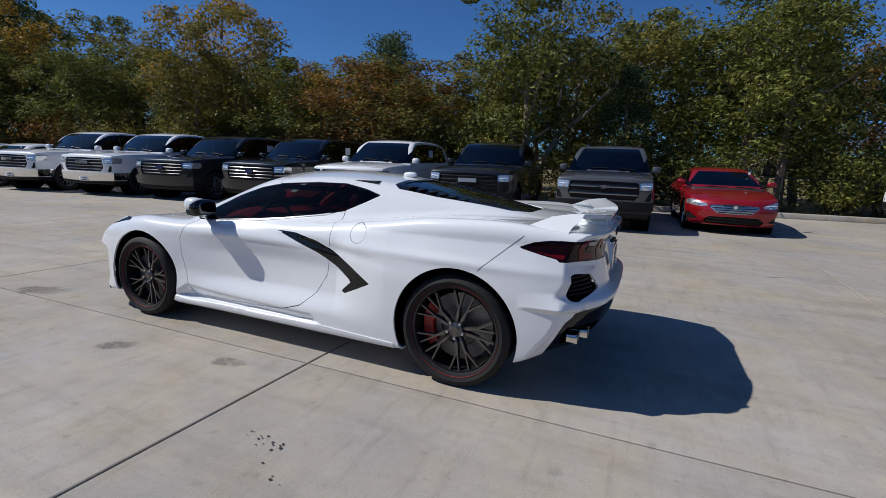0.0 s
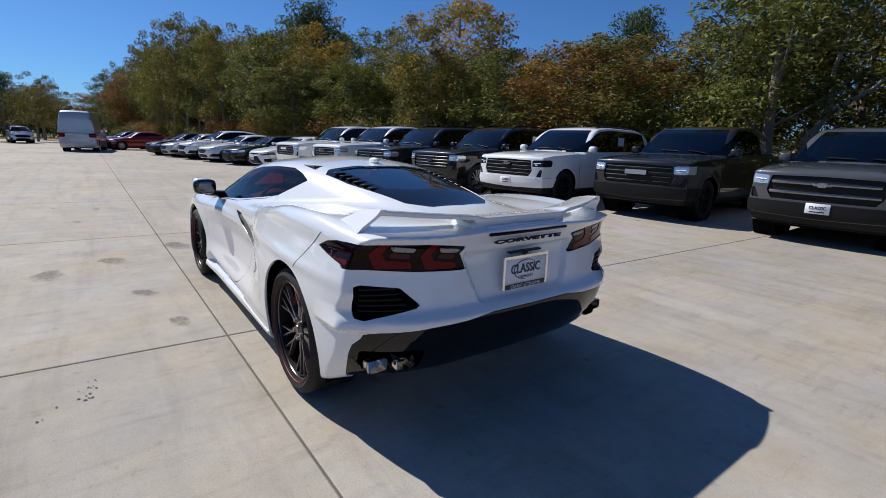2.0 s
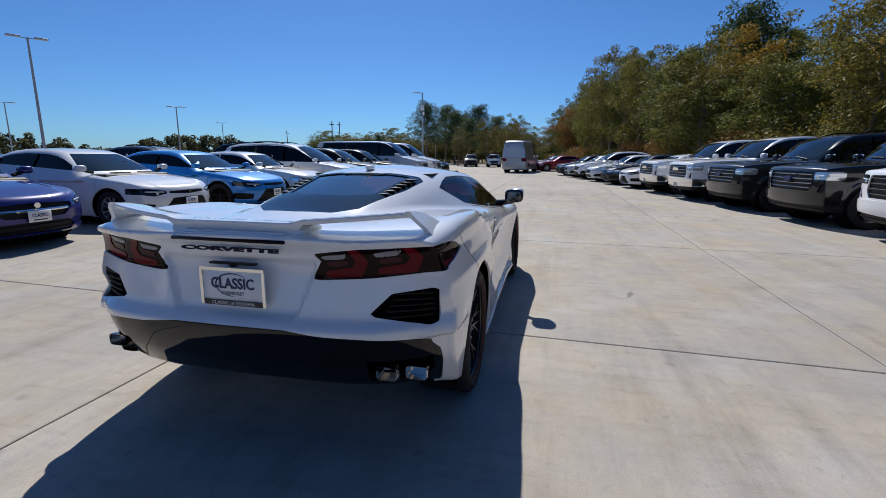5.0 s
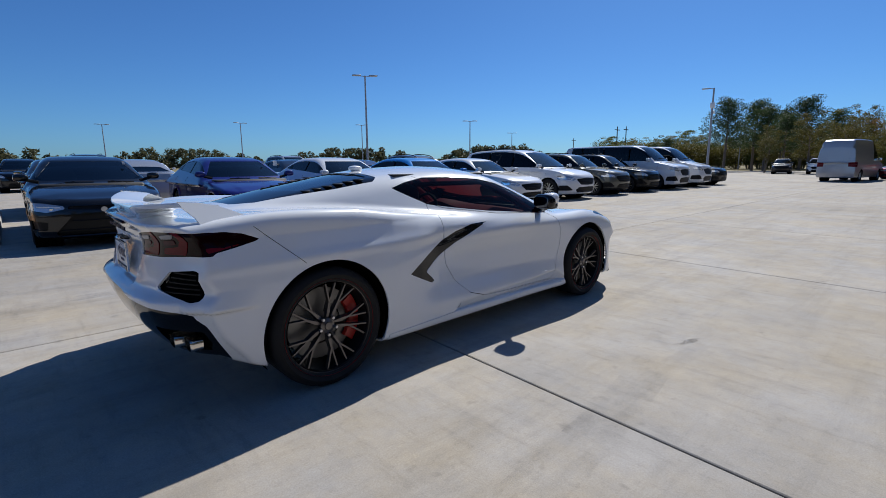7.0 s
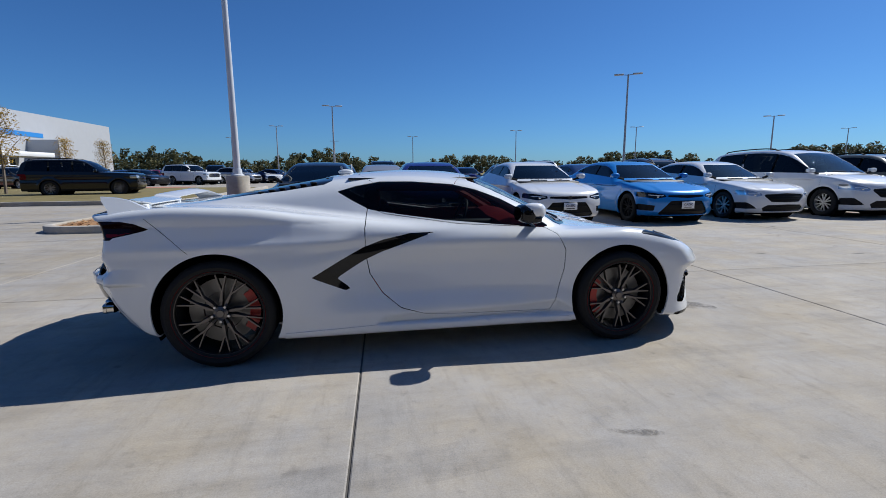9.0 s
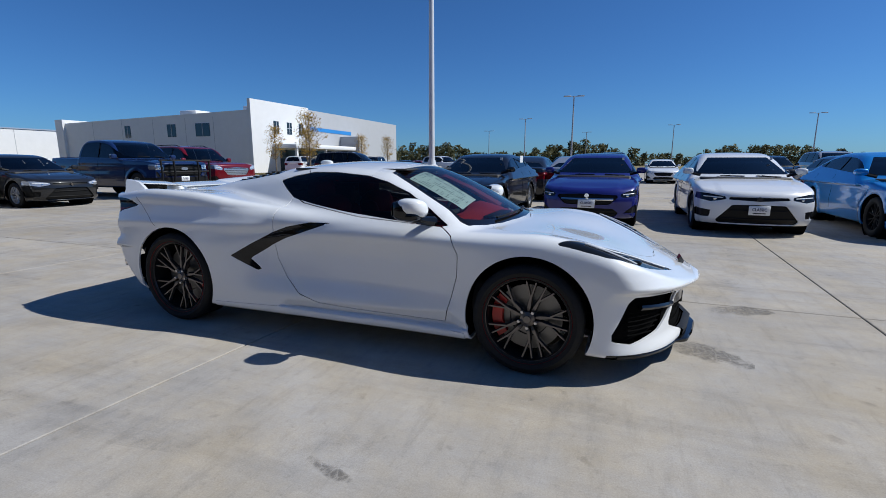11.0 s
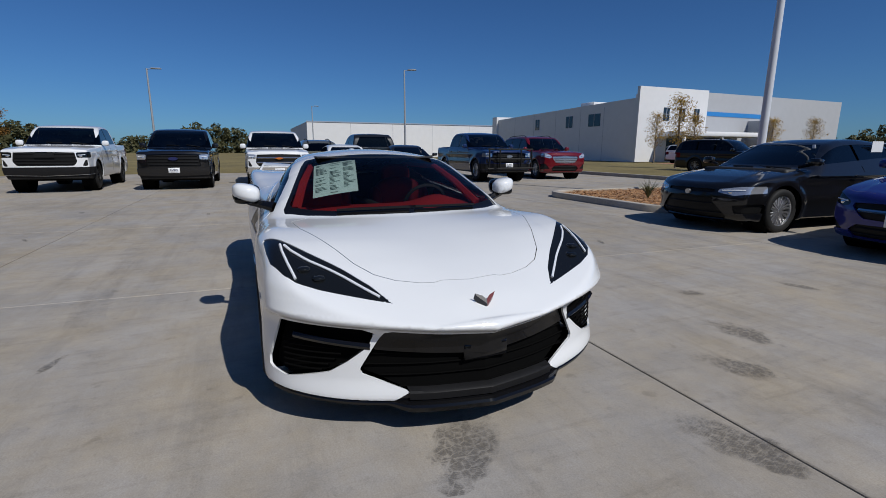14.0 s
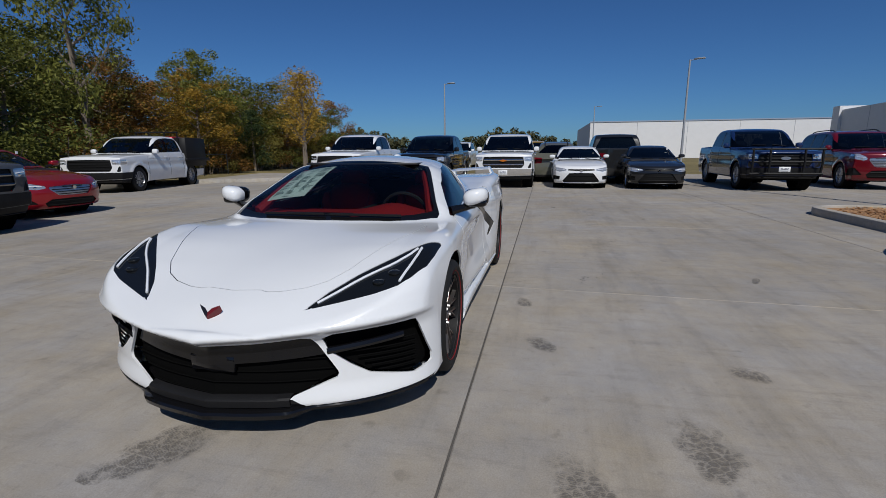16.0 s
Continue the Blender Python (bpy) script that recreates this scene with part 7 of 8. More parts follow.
def tree(kind, x, y, scale, turn, label, group=""):
    """kind: shape, leaf colour and seed; built once, then copied."""
    m = pose(x, y, -0.06, 0, 0, turn) @ Matrix.Diagonal((scale[0], scale[0], scale[1], 1))
    if kind not in TREE_KINDS:
        shape, col, seed = kind
        rnd = random.Random(seed)
        ob = thing("tree", None, label, "tree", group)
        trunk, tips = [], []
        if shape == "broad":
            h = 9.0
            lean = (rnd.uniform(-0.5, 0.5), rnd.uniform(-0.5, 0.5))
            line = [(lean[0] * k / 5, lean[1] * k / 5, h * 0.62 * k / 5) for k in range(6)]
            trunk.append(tube(line, [0.19, 0.16, 0.14, 0.11, 0.08, 0.05], 7))
            for i in range(11):
                z = h * (0.22 + 0.05 * i)
                a = i * 2.4 + rnd.uniform(-0.5, 0.5)
                l = rnd.uniform(1.3, 2.6) * (1 - 0.03 * i)
                q = [(lean[0] * z / h + math.cos(a) * l * u, lean[1] * z / h + math.sin(a) * l * u, z + l * (0.55 * u + 0.25 * u * u)) for u in (0, 0.35, 0.7, 1.0)]
                trunk.append(tube(q, [0.06, 0.045, 0.03, 0.012], 5))
                tips += [(*q[k], rnd.uniform(0.55, 0.95)) for k in (2, 3)]
            for _ in range(38):
                a, r_, z = rnd.uniform(0, 6.28), 2.7 * math.sqrt(rnd.random()), rnd.uniform(0.30, 1.0)
                r_ *= math.sin(math.pi * min(1, (z - 0.15) / 0.9)) ** 0.6
                tips.append((math.cos(a) * r_ + lean[0] * z, math.sin(a) * r_ + lean[1] * z, z * h * rnd.uniform(0.93, 1.08), rnd.uniform(0.35, 0.85)))
            data = leaves(rnd, tips, 140, 0.092)
        elif shape == "pine":
            h = 10.0
            trunk.append(tube([(0, 0, 0), (0.1, 0, h * 0.5), (0.05, 0.1, h)], [0.18, 0.12, 0.03], 7))
            for i in range(26):
                z = h * (0.34 + 0.65 * i / 26)
                a = i * 2.4
                l = 2.7 * (1.12 - 0.8 * i / 26) * rnd.uniform(0.6, 1.15)
                q = [(math.cos(a) * l * u, math.sin(a) * l * u, z + 0.25 * l * u) for u in (0, 0.5, 1)]
                trunk.append(tube(q, [0.04, 0.03, 0.01], 4))
                tips += [(*q[2], 0.85), (*q[1], 0.7)]
            data = leaves(rnd, tips, 190, 0.11)
        elif shape == "cedar":
            h = 6.5
            trunk.append(tube([(0, 0, 0), (0, 0, h)], [0.13, 0.02], 6))
            for i in range(60):
                u = rnd.random() ** 0.8
                z, a = 0.4 + (h - 0.4) * u, rnd.uniform(0, 6.28)
                r_ = 1.5 * (1 - u) ** 0.75 + 0.1
                tips.append((math.cos(a) * r_ * 0.7, math.sin(a) * r_ * 0.7, z, 0.45 + 0.2 * (1 - u)))
            data = leaves(rnd, tips, 120, 0.075)
        elif shape == "bush":
            h = 3.0
            for i in range(7):
                a = i * 0.9
                q = [(0.15 * math.cos(a), 0.15 * math.sin(a), 0), (0.5 * math.cos(a), 0.5 * math.sin(a), 1.0), (0.9 * math.cos(a), 0.9 * math.sin(a), 2.0)]
                trunk.append(tube(q, [0.04, 0.03, 0.01], 5))
                tips += [(*q[1], 0.6), (*q[2], 0.7)]
            for _ in range(18):
                tips.append((rnd.uniform(-1.4, 1.4), rnd.uniform(-1.2, 1.2), rnd.uniform(0.3, 2.6), rnd.uniform(0.45, 0.75)))
            data = leaves(rnd, tips, 120, 0.078)
        else:
            h = 5.5
            trunk.append(tube([(0, 0, 0), (0.05, 0.03, 2.0), (0.0, 0.0, 4.4)], [0.075, 0.06, 0.02], 6))
            for i in range(16):
                z, a, l = 1.4 + 0.22 * i, i * 2.4, rnd.uniform(0.8, 1.5) * (1.15 - i / 22)
                q = [(math.cos(a) * l * u * 0.6, math.sin(a) * l * u * 0.6, z + l * u * 0.9) for u in (0, 0.5, 1)]
                trunk.append(tube(q, [0.028, 0.018, 0.006], 4))
                tips += [(*q[2], 0.42), (*q[1], 0.38)]
            data = leaves(rnd, tips, 70, 0.06)
        part("trunk", joined(*trunk), BARK, ob)
        part("crown", data, LEAF[col], ob)
        ob.matrix_basis = m
        TREE_KINDS[kind] = ob
        return ob
    ob = copy_thing(TREE_KINDS[kind], pose(x, y, -0.06, 0, 0, turn))
    ob.matrix_basis = m
    return tagged(ob, label, "tree", group)


WORDS = {"green": "leafy dark green tree at the wood's edge", "olive": "olive-green tree turning yellow at the wood's edge", "gold": "golden autumn tree at the wood's edge", "rust": "rust-brown autumn tree at the wood's edge", "pine": "dark green pine rising from the wood"}
rnd = random.Random(21)
WOOD = "trees of the wood behind the lot"
kinds = [("broad", "green", 1), ("broad", "olive", 2), ("broad", "gold", 3), ("broad", "green", 4), ("broad", "rust", 5), ("broad", "olive", 6), ("cedar", "pine", 7)]
TOPS = spline((-10, 1.0), (0, 1.0), (3.5, 0.9), (6.5, 0.70), (12, 0.69), (14.5, 0.80), (18, 0.85), (22, 0.72), (27, 0.86), (34, 1.05), (47, 1.32), (63, 1.42), (95, 1.40))
x = -42.0
while x < 92:
    for row, back in enumerate((2.6, 6.5, 11.5)):
        xx = x + rnd.uniform(-1.2, 1.2)
        k = rnd.choices(kinds, (2, 3, 1.5, 2, 6, 3, 1) if xx < -10 else (8, 2, 0.4, 7, 1.0, 2, 2) if xx < 4 else (5, 4, 1.4, 5, 2.2, 3.5, 2))[0]
        if row == 0 and -21 < xx < -10:
            continue
        yy = (LOT_Y(xx) if xx > -13 else LOT_Y(-13) - 3) - back + rnd.uniform(-1.0, 1.0)
        tall = rnd.uniform(0.74, 1.0) * (1.0 + 0.05 * row) * (0.86 if xx < -9 else float(TOPS(np.array([xx]))[0]))
        tree(k, xx, yy, (rnd.uniform(0.9, 1.15) * (1 + 0.12 * row), tall), rnd.uniform(0, 360), WORDS[k[1]], WOOD)
    b = rnd.choice((("bush", "green", 31), ("bush", "olive", 32), ("bush", "rust", 33)))
    for q in (1.9, 3.6):
        xx = x + rnd.uniform(-1.6, 1.6)
        yy = (LOT_Y(xx) if xx > -13 else LOT_Y(-13) - 3) - q
        tree(b, xx, yy, (rnd.uniform(0.8, 1.2), rnd.uniform(0.7, 1.15)), rnd.uniform(0, 360), "dense shrub under the trees", "shrubs under the trees")
    x += rnd.uniform(2.5, 3.3)
# trees that stand out
g_far = random.Random(61)
tree(("broad", "gold", 3), 19.3, -16.6, (1.35, 1.15), 200, "tall golden tree above the wood's edge", WOOD)
tree(("pine", "pine", 51), 39.0, -15.2, (1.3, 1.28), 20, "tall dark pine above the wood's edge", WOOD)
tree(("sapling", "gold", 41), 10.7, -13.4, (1.3, 0.95), 80, "slender golden sapling before the wood", WOOD)
tree(("pine", "pine", 51), 18.4, -33, (1.2, 1.15), 110, "dark pine rising behind the wood", WOOD)
tree(("sapling", "gold", 41), -19.5, -11.0, (1.35, 1.05), 0, "slender golden sapling on the grass verge")
tree(("sapling", "gold", 41), -24.0, -13.5, (1.6, 1.2), 140, "slender golden sapling on the grass verge")
tree(("broad", "green", 4), -13.6, -18.0, (0.9, 1.25), 60, "tall green tree with a bare lower trunk", WOOD)
for xx, yy in ((-31.5, 36), (-31, 40.5), (-31.5, 53), (-30, 57.5), (-20, 26)):
    tree(("sapling", "gold", 41), xx, yy, (1.1, 0.95), xx * 37 % 360, "thin yellowing street tree by the building", "street trees by the building")
for xx, yy, s in ((74, 20, 1.0), (78, 16, 0.9), (84, 19, 1.05), (90, 14, 1.1), (96, 18, 1.0), (104, 12, 1.0), (86, 33, 0.55), (92, 38, 0.5), (70, 12, 0.7)):
    tree(("pine", "pine", 51), xx, yy, (s * 1.15, s), xx * 53 % 360, "dark pine far beyond the lot", "distant pines")
for xx, yy, s in ((62, 8, 0.7), (68, 6, 0.75), (66, 13, 0.6), (80, 6, 0.9), (100, 5, 0.9)):
    tree(("broad", "olive", 2), xx, yy, (s * 1.1, s), xx * 31 % 360, "olive-green tree far beyond the lot", "distant trees")
for i in range(26):
    yy = 52 - 2.8 * i + g_far.uniform(-1.5, 1.5)
    s = g_far.uniform(0.75, 1.05) * (1.0 if yy < 25 else 0.85)
    k = g_far.choice((("broad", "green", 1), ("broad", "olive", 2), ("broad", "green", 4), ("broad", "rust", 5)))
    tree(k, 112 - 0.004 * yy * yy + g_far.uniform(-3, 3), yy, (1.4, s), i * 71 % 360, "rounded tree far beyond the lot", "distant trees")
for i in range(34):
    yy = 50 - 1.75 * i + g_far.uniform(-1, 1)
    tree(g_far.choice((("bush", "green", 31), ("bush", "olive", 32))), 104 - 0.004 * yy * yy + g_far.uniform(-4, 3), yy, (g_far.uniform(1.6, 2.3), g_far.uniform(1.3, 2.2)), i * 83 % 360, "dense undergrowth of the far wood", "undergrowth of the far wood")
# pale leaning trunk with a fork, before the dark wood
fork = tagged(thing("leaning_tree", pose(0.9, -16.3, -0.05)), "pale leaning tree trunk that forks in two", "tree")
part("trunk", joined(tube([(1.6, 0.6, 0), (0.9, 0.3, 1.3), (0.35, 0.0, 2.4), (0.2, -0.1, 3.0)], [0.13, 0.11, 0.10, 0.09], 8), tube([(0.25, -0.05, 2.8), (0.35, -0.1, 3.9), (0.15, -0.2, 5.2)], [0.07, 0.055, 0.03], 7), tube([(0.3, -0.03, 2.6), (-0.6, -0.2, 3.3), (-1.3, -0.3, 4.1), (-2.6, -0.4, 5.3)], [0.07, 0.06, 0.05, 0.02], 7), tube([(0.6, 0.2, 2.0), (1.2, 0.3, 3.4)], [0.03, 0.01], 5)), PALE_BARK, fork)
g = random.Random(5)
part("crown", leaves(g, [(0.1 + g.uniform(-1, 1), -0.3 + g.uniform(-1, 1), 5.6 + g.uniform(-0.6, 1.6), 0.7) for _ in range(12)] + [(-2.7 + g.uniform(-0.8, 0.8), -0.4, 5.6 + g.uniform(-0.4, 1), 0.6) for _ in range(8)], 80, 0.10), LEAF["olive"], fork)

# far woods on the horizon
g = random.Random(9)
pts = []
for a in np.arange(0, 360, 0.40):
    d = 230 + 25 * math.sin(a * 0.11) + g.uniform(-12, 12)
    if 175 < a < 285:
        d = 190
    hgt = 6.0 + 2.4 * math.sin(a * 0.35) + g.uniform(-1, 1.6)
    for z in np.arange(0.8, max(2.0, hgt), 1.7):
        pts.append((d * math.cos(radians(a)) + g.uniform(-2, 2), d * math.sin(radians(a)) + g.uniform(-2, 2), z, g.uniform(1.2, 2.1)))
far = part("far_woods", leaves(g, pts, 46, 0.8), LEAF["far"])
tagged(far, "low dark woods along the horizon", "woods", kind="stuff")
# ---- more vehicles, farther off ----
def far_row(items, group):
    for key, style, x, y, h, colour, label in items:
        park(key, style, x, y, h, colour=colour, label=label, category={"pickup": "truck", "van": "van"}.get(style, "car"), group=group)


S2 = [("sedan_camry", "sedan", "white", "white sedan with black lower grille"), ("sedan_altima", "sedan", "darkgrey", "dark grey sedan in the row"), ("sedan_kia", "sedan", "white", "white compact sedan in the row"), ("hatch_dark", "hatch", "white", "white crossover in the row"),
      ("sedan_kia", "sedan", "silver", "silver sedan in the row"), ("sedan_altima", "sedan", "black", "black sedan in the row")]
far_row([(k, s, 18.0 + 2.75 * i, -4.1 + 0.2 * 2.75 * i, 100, c, l) for i, (k, s, c, l) in enumerate(S2)], SOUTH)
far_row([("sedan_lincoln", "sedan", 41.5, 0.6, 102, "red", "red sedan far along the row"), ("sedan_altima", "sedan", 44.5, 1.2, 102, "navy", "dark blue sedan far along the row")], SOUTH)
tall = park("van_tall", "van_high", 41.9, 1.3, -8, colour="silver", blind=True, label="tall pale grey cargo van with high roof and blind rear", category="van", group=SOUTH, face=face_car(MESH_BLACK, LAMP_CLEAR, 0.40), plate=None)
far_row([("hatch_dark", "hatch", 58, 6.5, 190, "white", "white off-road vehicle facing down the lane"), ("hatch_dark", "hatch", 58, 9.6, 190, "brown", "brown off-road vehicle facing down the lane")], "vehicles at the end of the lane")
# second row, tails to the first
R2 = [(-1.4, "sedan_kia", "sedan", "darkgrey"), (0.1, None, None, None), (5.2, "sedan_altima", "sedan", "black"), (8.0, "sedan_camry", "sedan", "navy"), (10.8, "hatch_dark", "hatch", "brown"), (13.7, "sedan_kia", "sedan", "white"), (16.6, "suv_chrome", "suv", "black")]
far_row([(k, s, x, 16.6, 90, c, "parked car with its tail to the front row") for x, k, s, c in R2 if k], "vehicles in the second row")
park("sedan_kia", "sedan", 0.2, 16.8, 91, colour="silver", label="silver sedan with red tail lamps", category="car", group="vehicles in the second row")
cols = ["black", "darkgrey", "white", "navy", "black", "silver", "maroon", "darkgrey"]
ks = [("hatch_dark", "hatch"), ("suv_chrome", "suv"), ("sedan_kia", "sedan"), ("sedan_altima", "sedan")]
far_row([(*ks[i % 4], -2 + 3.0 * i, 27.5, -90, cols[i % 8], "parked car in a rear row of the lot") for i in range(8)], "vehicles in the rear rows")
far_row([(*ks[(i + 1) % 4], -27 + 2.9 * i, 46 + 0.4 * i, -80, cols[(i * 3) % 8], "parked car in a rear row of the lot") for i in range(7)], "vehicles in the rear rows")
far_row([(*ks[(i * 3) % 4], -24.5 + 3.4 * i, 36.5 + 2.6 * i, -25, ("black", "black", "darkgrey", "white", "silver", "navy")[i], "parked car beyond the lawn") for i in range(6)], "vehicles in the rear rows")
far_row([("suv_white", "suv", -33, 44.5, 100, "white", "white vehicle parked by the building"), ("truck_chrome", "pickup", -31.5, 48.5, 70, "white", "white pickup parked by the building"), ("suv_white", "suv", -31, 56, 80, "white", "white vehicle parked by the building"), ("suv_chrome", "suv", -12.5, 25, 10, "black", "black off-road vehicle beyond the lawn")], "vehicles by the building")
far_row([("truck_guard", "pickup", -20.8, 4.3, 180, "darkgrey", "dark pickup behind the far row"), ("hatch_dark", "hatch", -20.5, 1.9, 180, "olive", "dark off-road vehicle behind the far row"), ("truck_silverado", "pickup", -27, -4.5, 0, "white", "white truck behind the far row"), ("sedan_kia", "sedan", -25, 7.0, 10, "white", "white car behind the far row"), ("truck_silverado", "pickup", -26, 0.6, 0, "yellow", "yellow and white work truck behind the far row")], "vehicles behind the far row")

# flatbed work truck with machinery
work = park("truck_work", "pickup", -8.7, -12.9, 14, colour="white", label="white work truck with black equipment on a flatbed", category="truck", face=face_truck(MESH_BLACK, BLACK_TRIM, LAMP_CLEAR), plate=None, flatbed=True)
part("equipment_deck", box_bm(-6.2, -4.15, -1.1, 1.1, 0.95, 1.08, 0.02, 1), BLACK_TRIM, work)
part("welder", box_bm(-5.3, -4.4, -0.5, 0.5, 1.08, 1.95, 0.04, 1), PAINTS["red"], work, "red machine")
part("toolbox", box_bm(-5.9, -4.2, 0.62, 1.08, 0.75, 1.9, 0.02, 1), BLACK_TRIM, work)
part("toolbox", box_bm(-5.9, -4.2, -1.08, -0.62, 0.75, 2.0, 0.02, 1), BLACK_TRIM, work)
part("headache_rack", joined(*[tube([(-4.15, y, 1.0), (-4.15, y, 2.1)], [0.03, 0.03], 6) for y in (-0.8, -0.3, 0.3, 0.8)], tube([(-4.15, -0.85, 2.1), (-4.15, 0.85, 2.1)], [0.035, 0.035], 6)), BLACK_TRIM, work)
# grille guard on the blue truck
part("grille_guard", joined(*[tube([(0.10, y, 0.45), (0.16, y, 0.8), (0.12, y, 1.25)], [0.035] * 3, 6) for y in (-0.9, -0.45, 0.45, 0.9)], *[tube([(0.12, -0.95, z), (0.14, 0.95, z)], [0.03, 0.03], 6) for z in (0.5, 0.85, 1.22)]), BLACK_TRIM, guard, "black tubular grille guard")

# ---- marks on the concrete ----
def mark_material():
    m = bpy.data.materials.new("tyre_scuff")
    m.use_nodes = True
    nt = m.node_tree
    N, Lk = nt.nodes, nt.links
    b = N["Principled BSDF"]
    b.inputs["Base Color"].default_value, b.inputs["Roughness"].default_value = (0.07, 0.062, 0.055, 1), 0.9
    tc = N.new("ShaderNodeTexCoord")
    n1, n2 = N.new("ShaderNodeTexNoise"), N.new("ShaderNodeTexNoise")
    n1.inputs["Scale"].default_value, n1.inputs["Detail"].default_value = 7, 8
    n2.inputs["Scale"].default_value, n2.inputs["Detail"].default_value = 38, 3
    wv = N.new("ShaderNodeTexWave")
    wv.inputs["Scale"].default_value, wv.inputs["Distortion"].default_value = 9, 7
    geo = N.new("ShaderNodeNewGeometry")
    Lk.new(geo.outputs["Position"], n1.inputs["Vector"])
    Lk.new(geo.outputs["Position"], n2.inputs["Vector"])
    Lk.new(tc.outputs["Object"], wv.inputs["Vector"])
    fall = N.new("ShaderNodeVectorMath")
    fall.operation = "LENGTH"
    Lk.new(tc.outputs["Object"], fall.inputs[0])
    vor = N.new("ShaderNodeTexVoronoi")
    vor.feature, vor.inputs["Scale"].default_value = "DISTANCE_TO_EDGE", 24
    Lk.new(geo.outputs["Position"], vor.inputs["Vector"])
    sep = N.new("ShaderNodeSeparateXYZ")
    Lk.new(tc.outputs["Object"], sep.inputs[0])

    def ranged(val, a, b_, c, d):
        mr = N.new("ShaderNodeMapRange")
        for k, w in zip(("From Min", "From Max", "To Min", "To Max"), (a, b_, c, d)):
            mr.inputs[k].default_value = w
        Lk.new(val, mr.inputs["Value"])
        return mr.outputs[0]

    def calc(op, a, c):
        mm = N.new("ShaderNodeMath")
        mm.operation = op
        for k, w in ((0, a), (1, c)):
            if isinstance(w, float):
                mm.inputs[k].default_value = w
            else:
                Lk.new(w, mm.inputs[k])
        return mm.outputs[0]

    ragged = calc("ADD", fall.outputs["Value"], ranged(n1.outputs["Fac"], 0.3, 0.7, -0.35, 0.35))
    edge = ranged(ragged, 0.55, 0.95, 1.0, 0.0)
    tread = calc("MULTIPLY", ranged(vor.outputs["Distance"], 0.0, 0.10, 0.25, 1.0), ranged(n2.outputs["Fac"], 0.35, 0.6, 0.35, 1.0))
    tread = calc("MULTIPLY", tread, ranged(wv.outputs["Fac"], 0.2, 0.7, 0.6, 1.0))
    cover = calc("MULTIPLY", calc("MULTIPLY", edge, tread), ranged(sep.outputs["X"], -0.9, 0.4, 0.2, 0.75))
    cl = N.new("ShaderNodeClamp")
    Lk.new(cover, cl.inputs["Value"])
    cl.inputs["Max"].default_value = 0.42
    tr, mx = N.new("ShaderNodeBsdfTransparent"), N.new("ShaderNodeMixShader")
    Lk.new(cl.outputs[0], mx.inputs[0])
    Lk.new(tr.outputs[0], mx.inputs[1])
    Lk.new(b.outputs[0], mx.inputs[2])
    Lk.new(mx.outputs[0], N["Material Output"].inputs[0])
    return m


SCUFF = mark_material()
rnd = random.Random(77)
marks = [(2.39, -0.17, 0.30, 0.16, -35), (2.31, 1.61, 0.27, 0.14, 25), (1.95, 2.15, 0.28, 0.15, 8), (2.80, 0.93, 0.30, 0.15, 18), (0.92, 1.42, 0.16, 0.10, 30), (1.15, 2.6, 0.15, 0.09, 50), (1.36, 3.72, 0.18, 0.08, 10), (0.05, 1.3, 0.14, 0.08, 0)]
for _ in range(24):
    marks.append((rnd.uniform(-9, 12), rnd.choice((rnd.uniform(-7, -1.3), rnd.uniform(1.3, 5.2))), rnd.uniform(0.06, 0.17), rnd.uniform(0.03, 0.06), rnd.uniform(-30, 30)))
for x, y, a, b_, h in marks:
    ob = part("tyre_mark", ([(1.0 * math.cos(t), 1.0 * math.sin(t), 0) for t in np.linspace(0, 2 * math.pi, 17)[:-1]], [tuple(range(16))]), SCUFF, lot)
    ob.matrix_basis = pose(x, y, 0.004, 0, 0, h) @ Matrix.Diagonal((a * 1.05, b_ * 0.95, 1, 1))
# long faint curved tracks left by turning tyres
TRACK = bpy.data.materials.new("faint_tyre_track")
TRACK.use_nodes = True
tn = TRACK.node_tree
tn.nodes["Principled BSDF"].inputs["Base Color"].default_value = (0.12, 0.105, 0.09, 1)
tn.nodes["Principled BSDF"].inputs["Roughness"].default_value = 0.9
t_geo, t_noise, t_map, t_clear, t_mix = (tn.nodes.new(k) for k in ("ShaderNodeNewGeometry", "ShaderNodeTexNoise", "ShaderNodeMapRange", "ShaderNodeBsdfTransparent", "ShaderNodeMixShader"))
t_noise.inputs["Scale"].default_value, t_noise.inputs["Detail"].default_value, t_noise.inputs["Roughness"].default_value = 3.0, 9, 0.8
for k, w in zip(("From Min", "From Max", "To Min", "To Max"), (0.46, 0.78, 0.0, 0.22)):
    t_map.inputs[k].default_value = w
tn.links.new(t_geo.outputs["Position"], t_noise.inputs["Vector"])
tn.links.new(t_noise.outputs["Fac"], t_map.inputs["Value"])
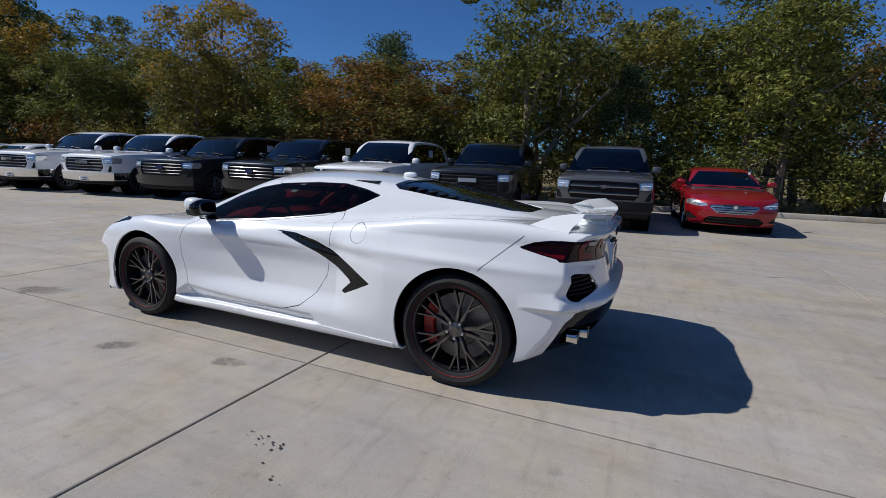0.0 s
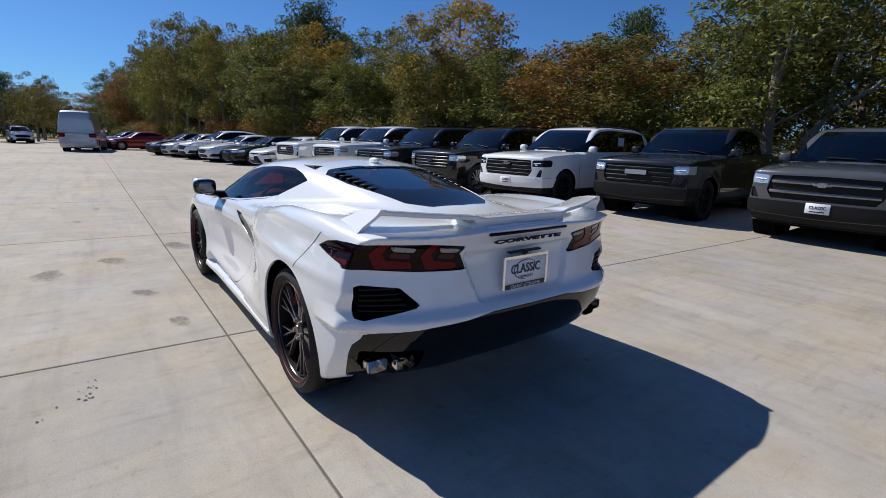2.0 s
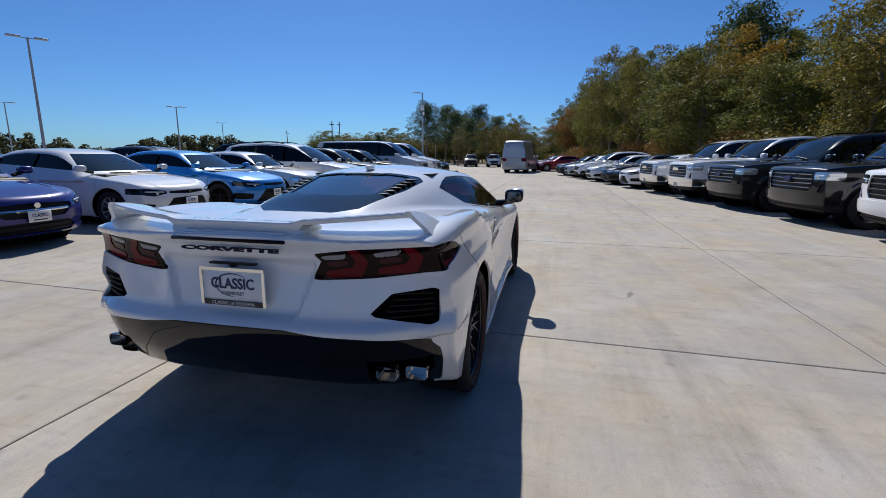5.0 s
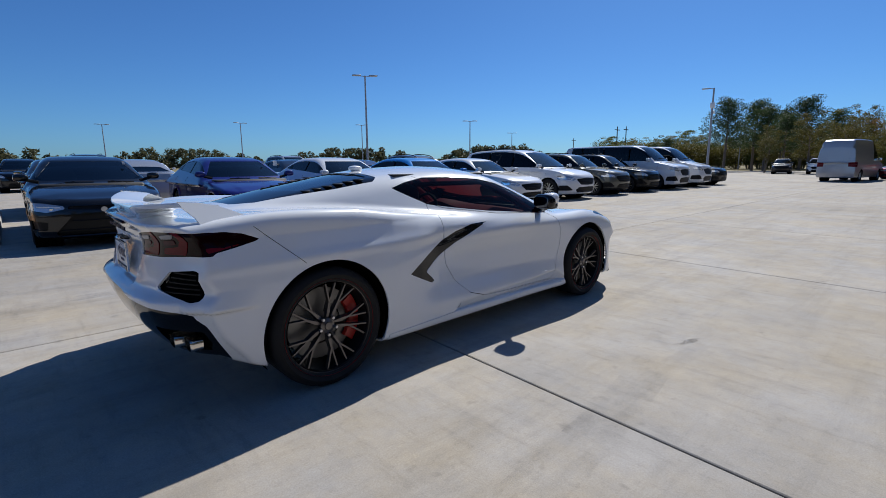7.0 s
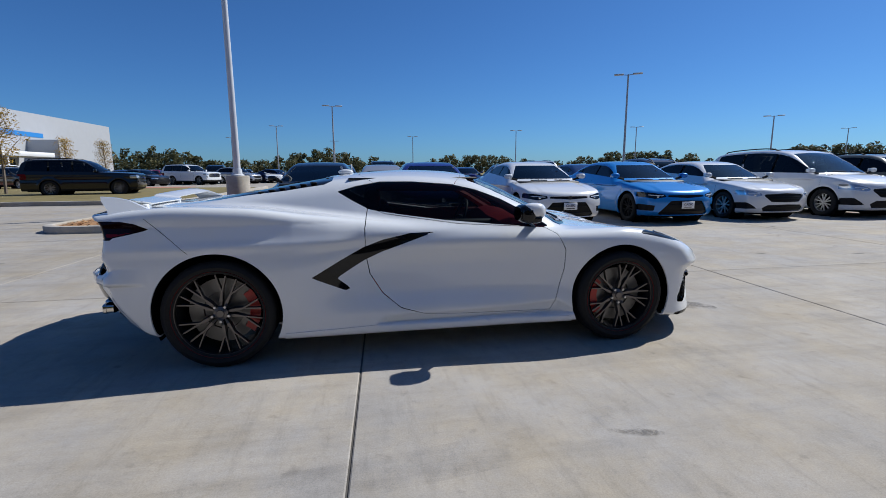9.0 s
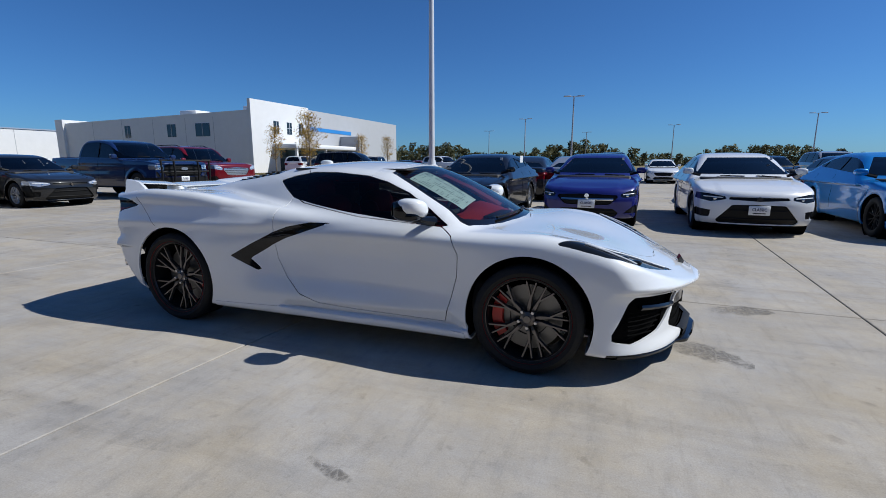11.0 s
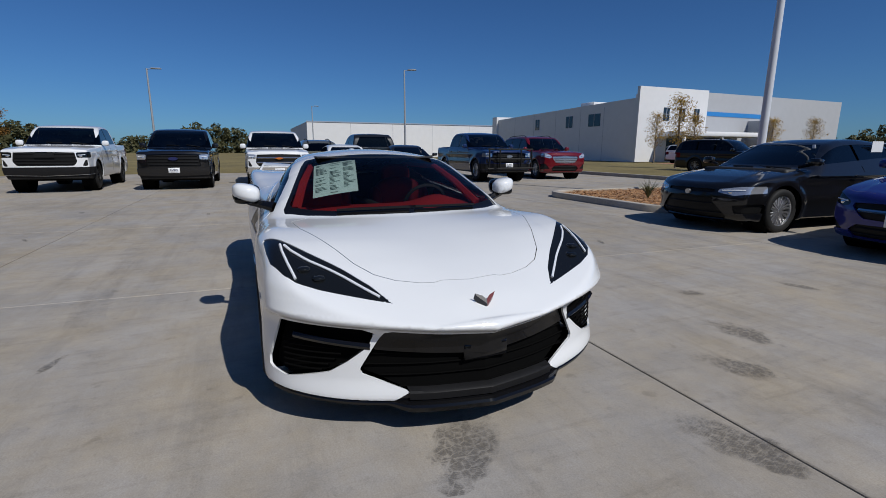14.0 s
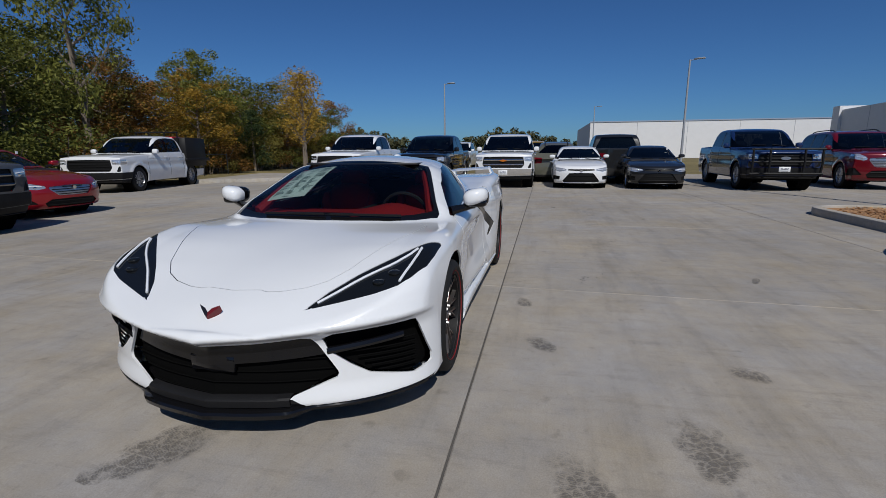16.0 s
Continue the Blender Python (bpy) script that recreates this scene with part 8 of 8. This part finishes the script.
tn.links.new(t_map.outputs[0], t_mix.inputs[0])
tn.links.new(t_clear.outputs[0], t_mix.inputs[1])
tn.links.new(tn.nodes["Principled BSDF"].outputs[0], t_mix.inputs[2])
tn.links.new(t_mix.outputs[0], tn.nodes["Material Output"].inputs[0])
for path, wide in ((((-6, -2.1), (-3.5, -2.35), (-1.63, -2.32), (-0.13, -2.19), (0.79, -1.97), (1.65, -1.67), (2.21, -1.42), (3.6, -0.4)), 0.24), (((-5.0, -3.9), (-2.5, -3.95), (0, -3.8), (1.6, -3.4), (3.2, -2.5), (4.6, -0.9)), 0.22), (((3.4, 4.2), (3.1, 2.4), (2.4, 0.9), (2.6, -0.9)), 0.22), (((-7, 2.4), (-3.5, 2.2), (0, 2.6), (3, 3.6)), 0.22), (((-6, 0.6), (-6.4, -3), (-7.6, -6)), 0.24)):
    p = np.array(path)
    u = np.linspace(0, len(p) - 1, 41)
    c = np.stack([np.interp(u, np.arange(len(p)), p[:, k]) for k in (0, 1)], 1)
    for _ in range(30):
        c[1:-1] = (c[:-2] + 2 * c[1:-1] + c[2:]) / 4
    d = np.gradient(c, axis=0)
    nrm = np.stack([-d[:, 1], d[:, 0]], 1) / np.hypot(d[:, 0], d[:, 1])[:, None]
    vv = [(*(c[i] + nrm[i] * s * wide / 2), 0.003) for i in range(41) for s in (-1, 1)]
    part("tyre_track", (vv, [(2 * i, 2 * i + 1, 2 * i + 3, 2 * i + 2) for i in range(24)]), TRACK, lot)
OIL = material("oil_spot", (0.035, 0.03, 0.028), 0.7)
for i in range(20):
    x, y = (-0.78, 1.84) if i < 16 else (-0.95, 2.03)
    r_ = rnd.uniform(0.003, 0.009)
    x, y = x + rnd.gauss(0, 0.06), y + rnd.gauss(0, 0.03)
    ob = part("oil_spot", ([(r_ * rnd.uniform(0.7, 1.3) * math.cos(t), r_ * rnd.uniform(0.7, 1.3) * math.sin(t), 0) for t in np.linspace(0, 2 * math.pi, 9)[:-1]], [tuple(range(8))]), OIL, lot)
    ob.location = (x, y, 0.004)
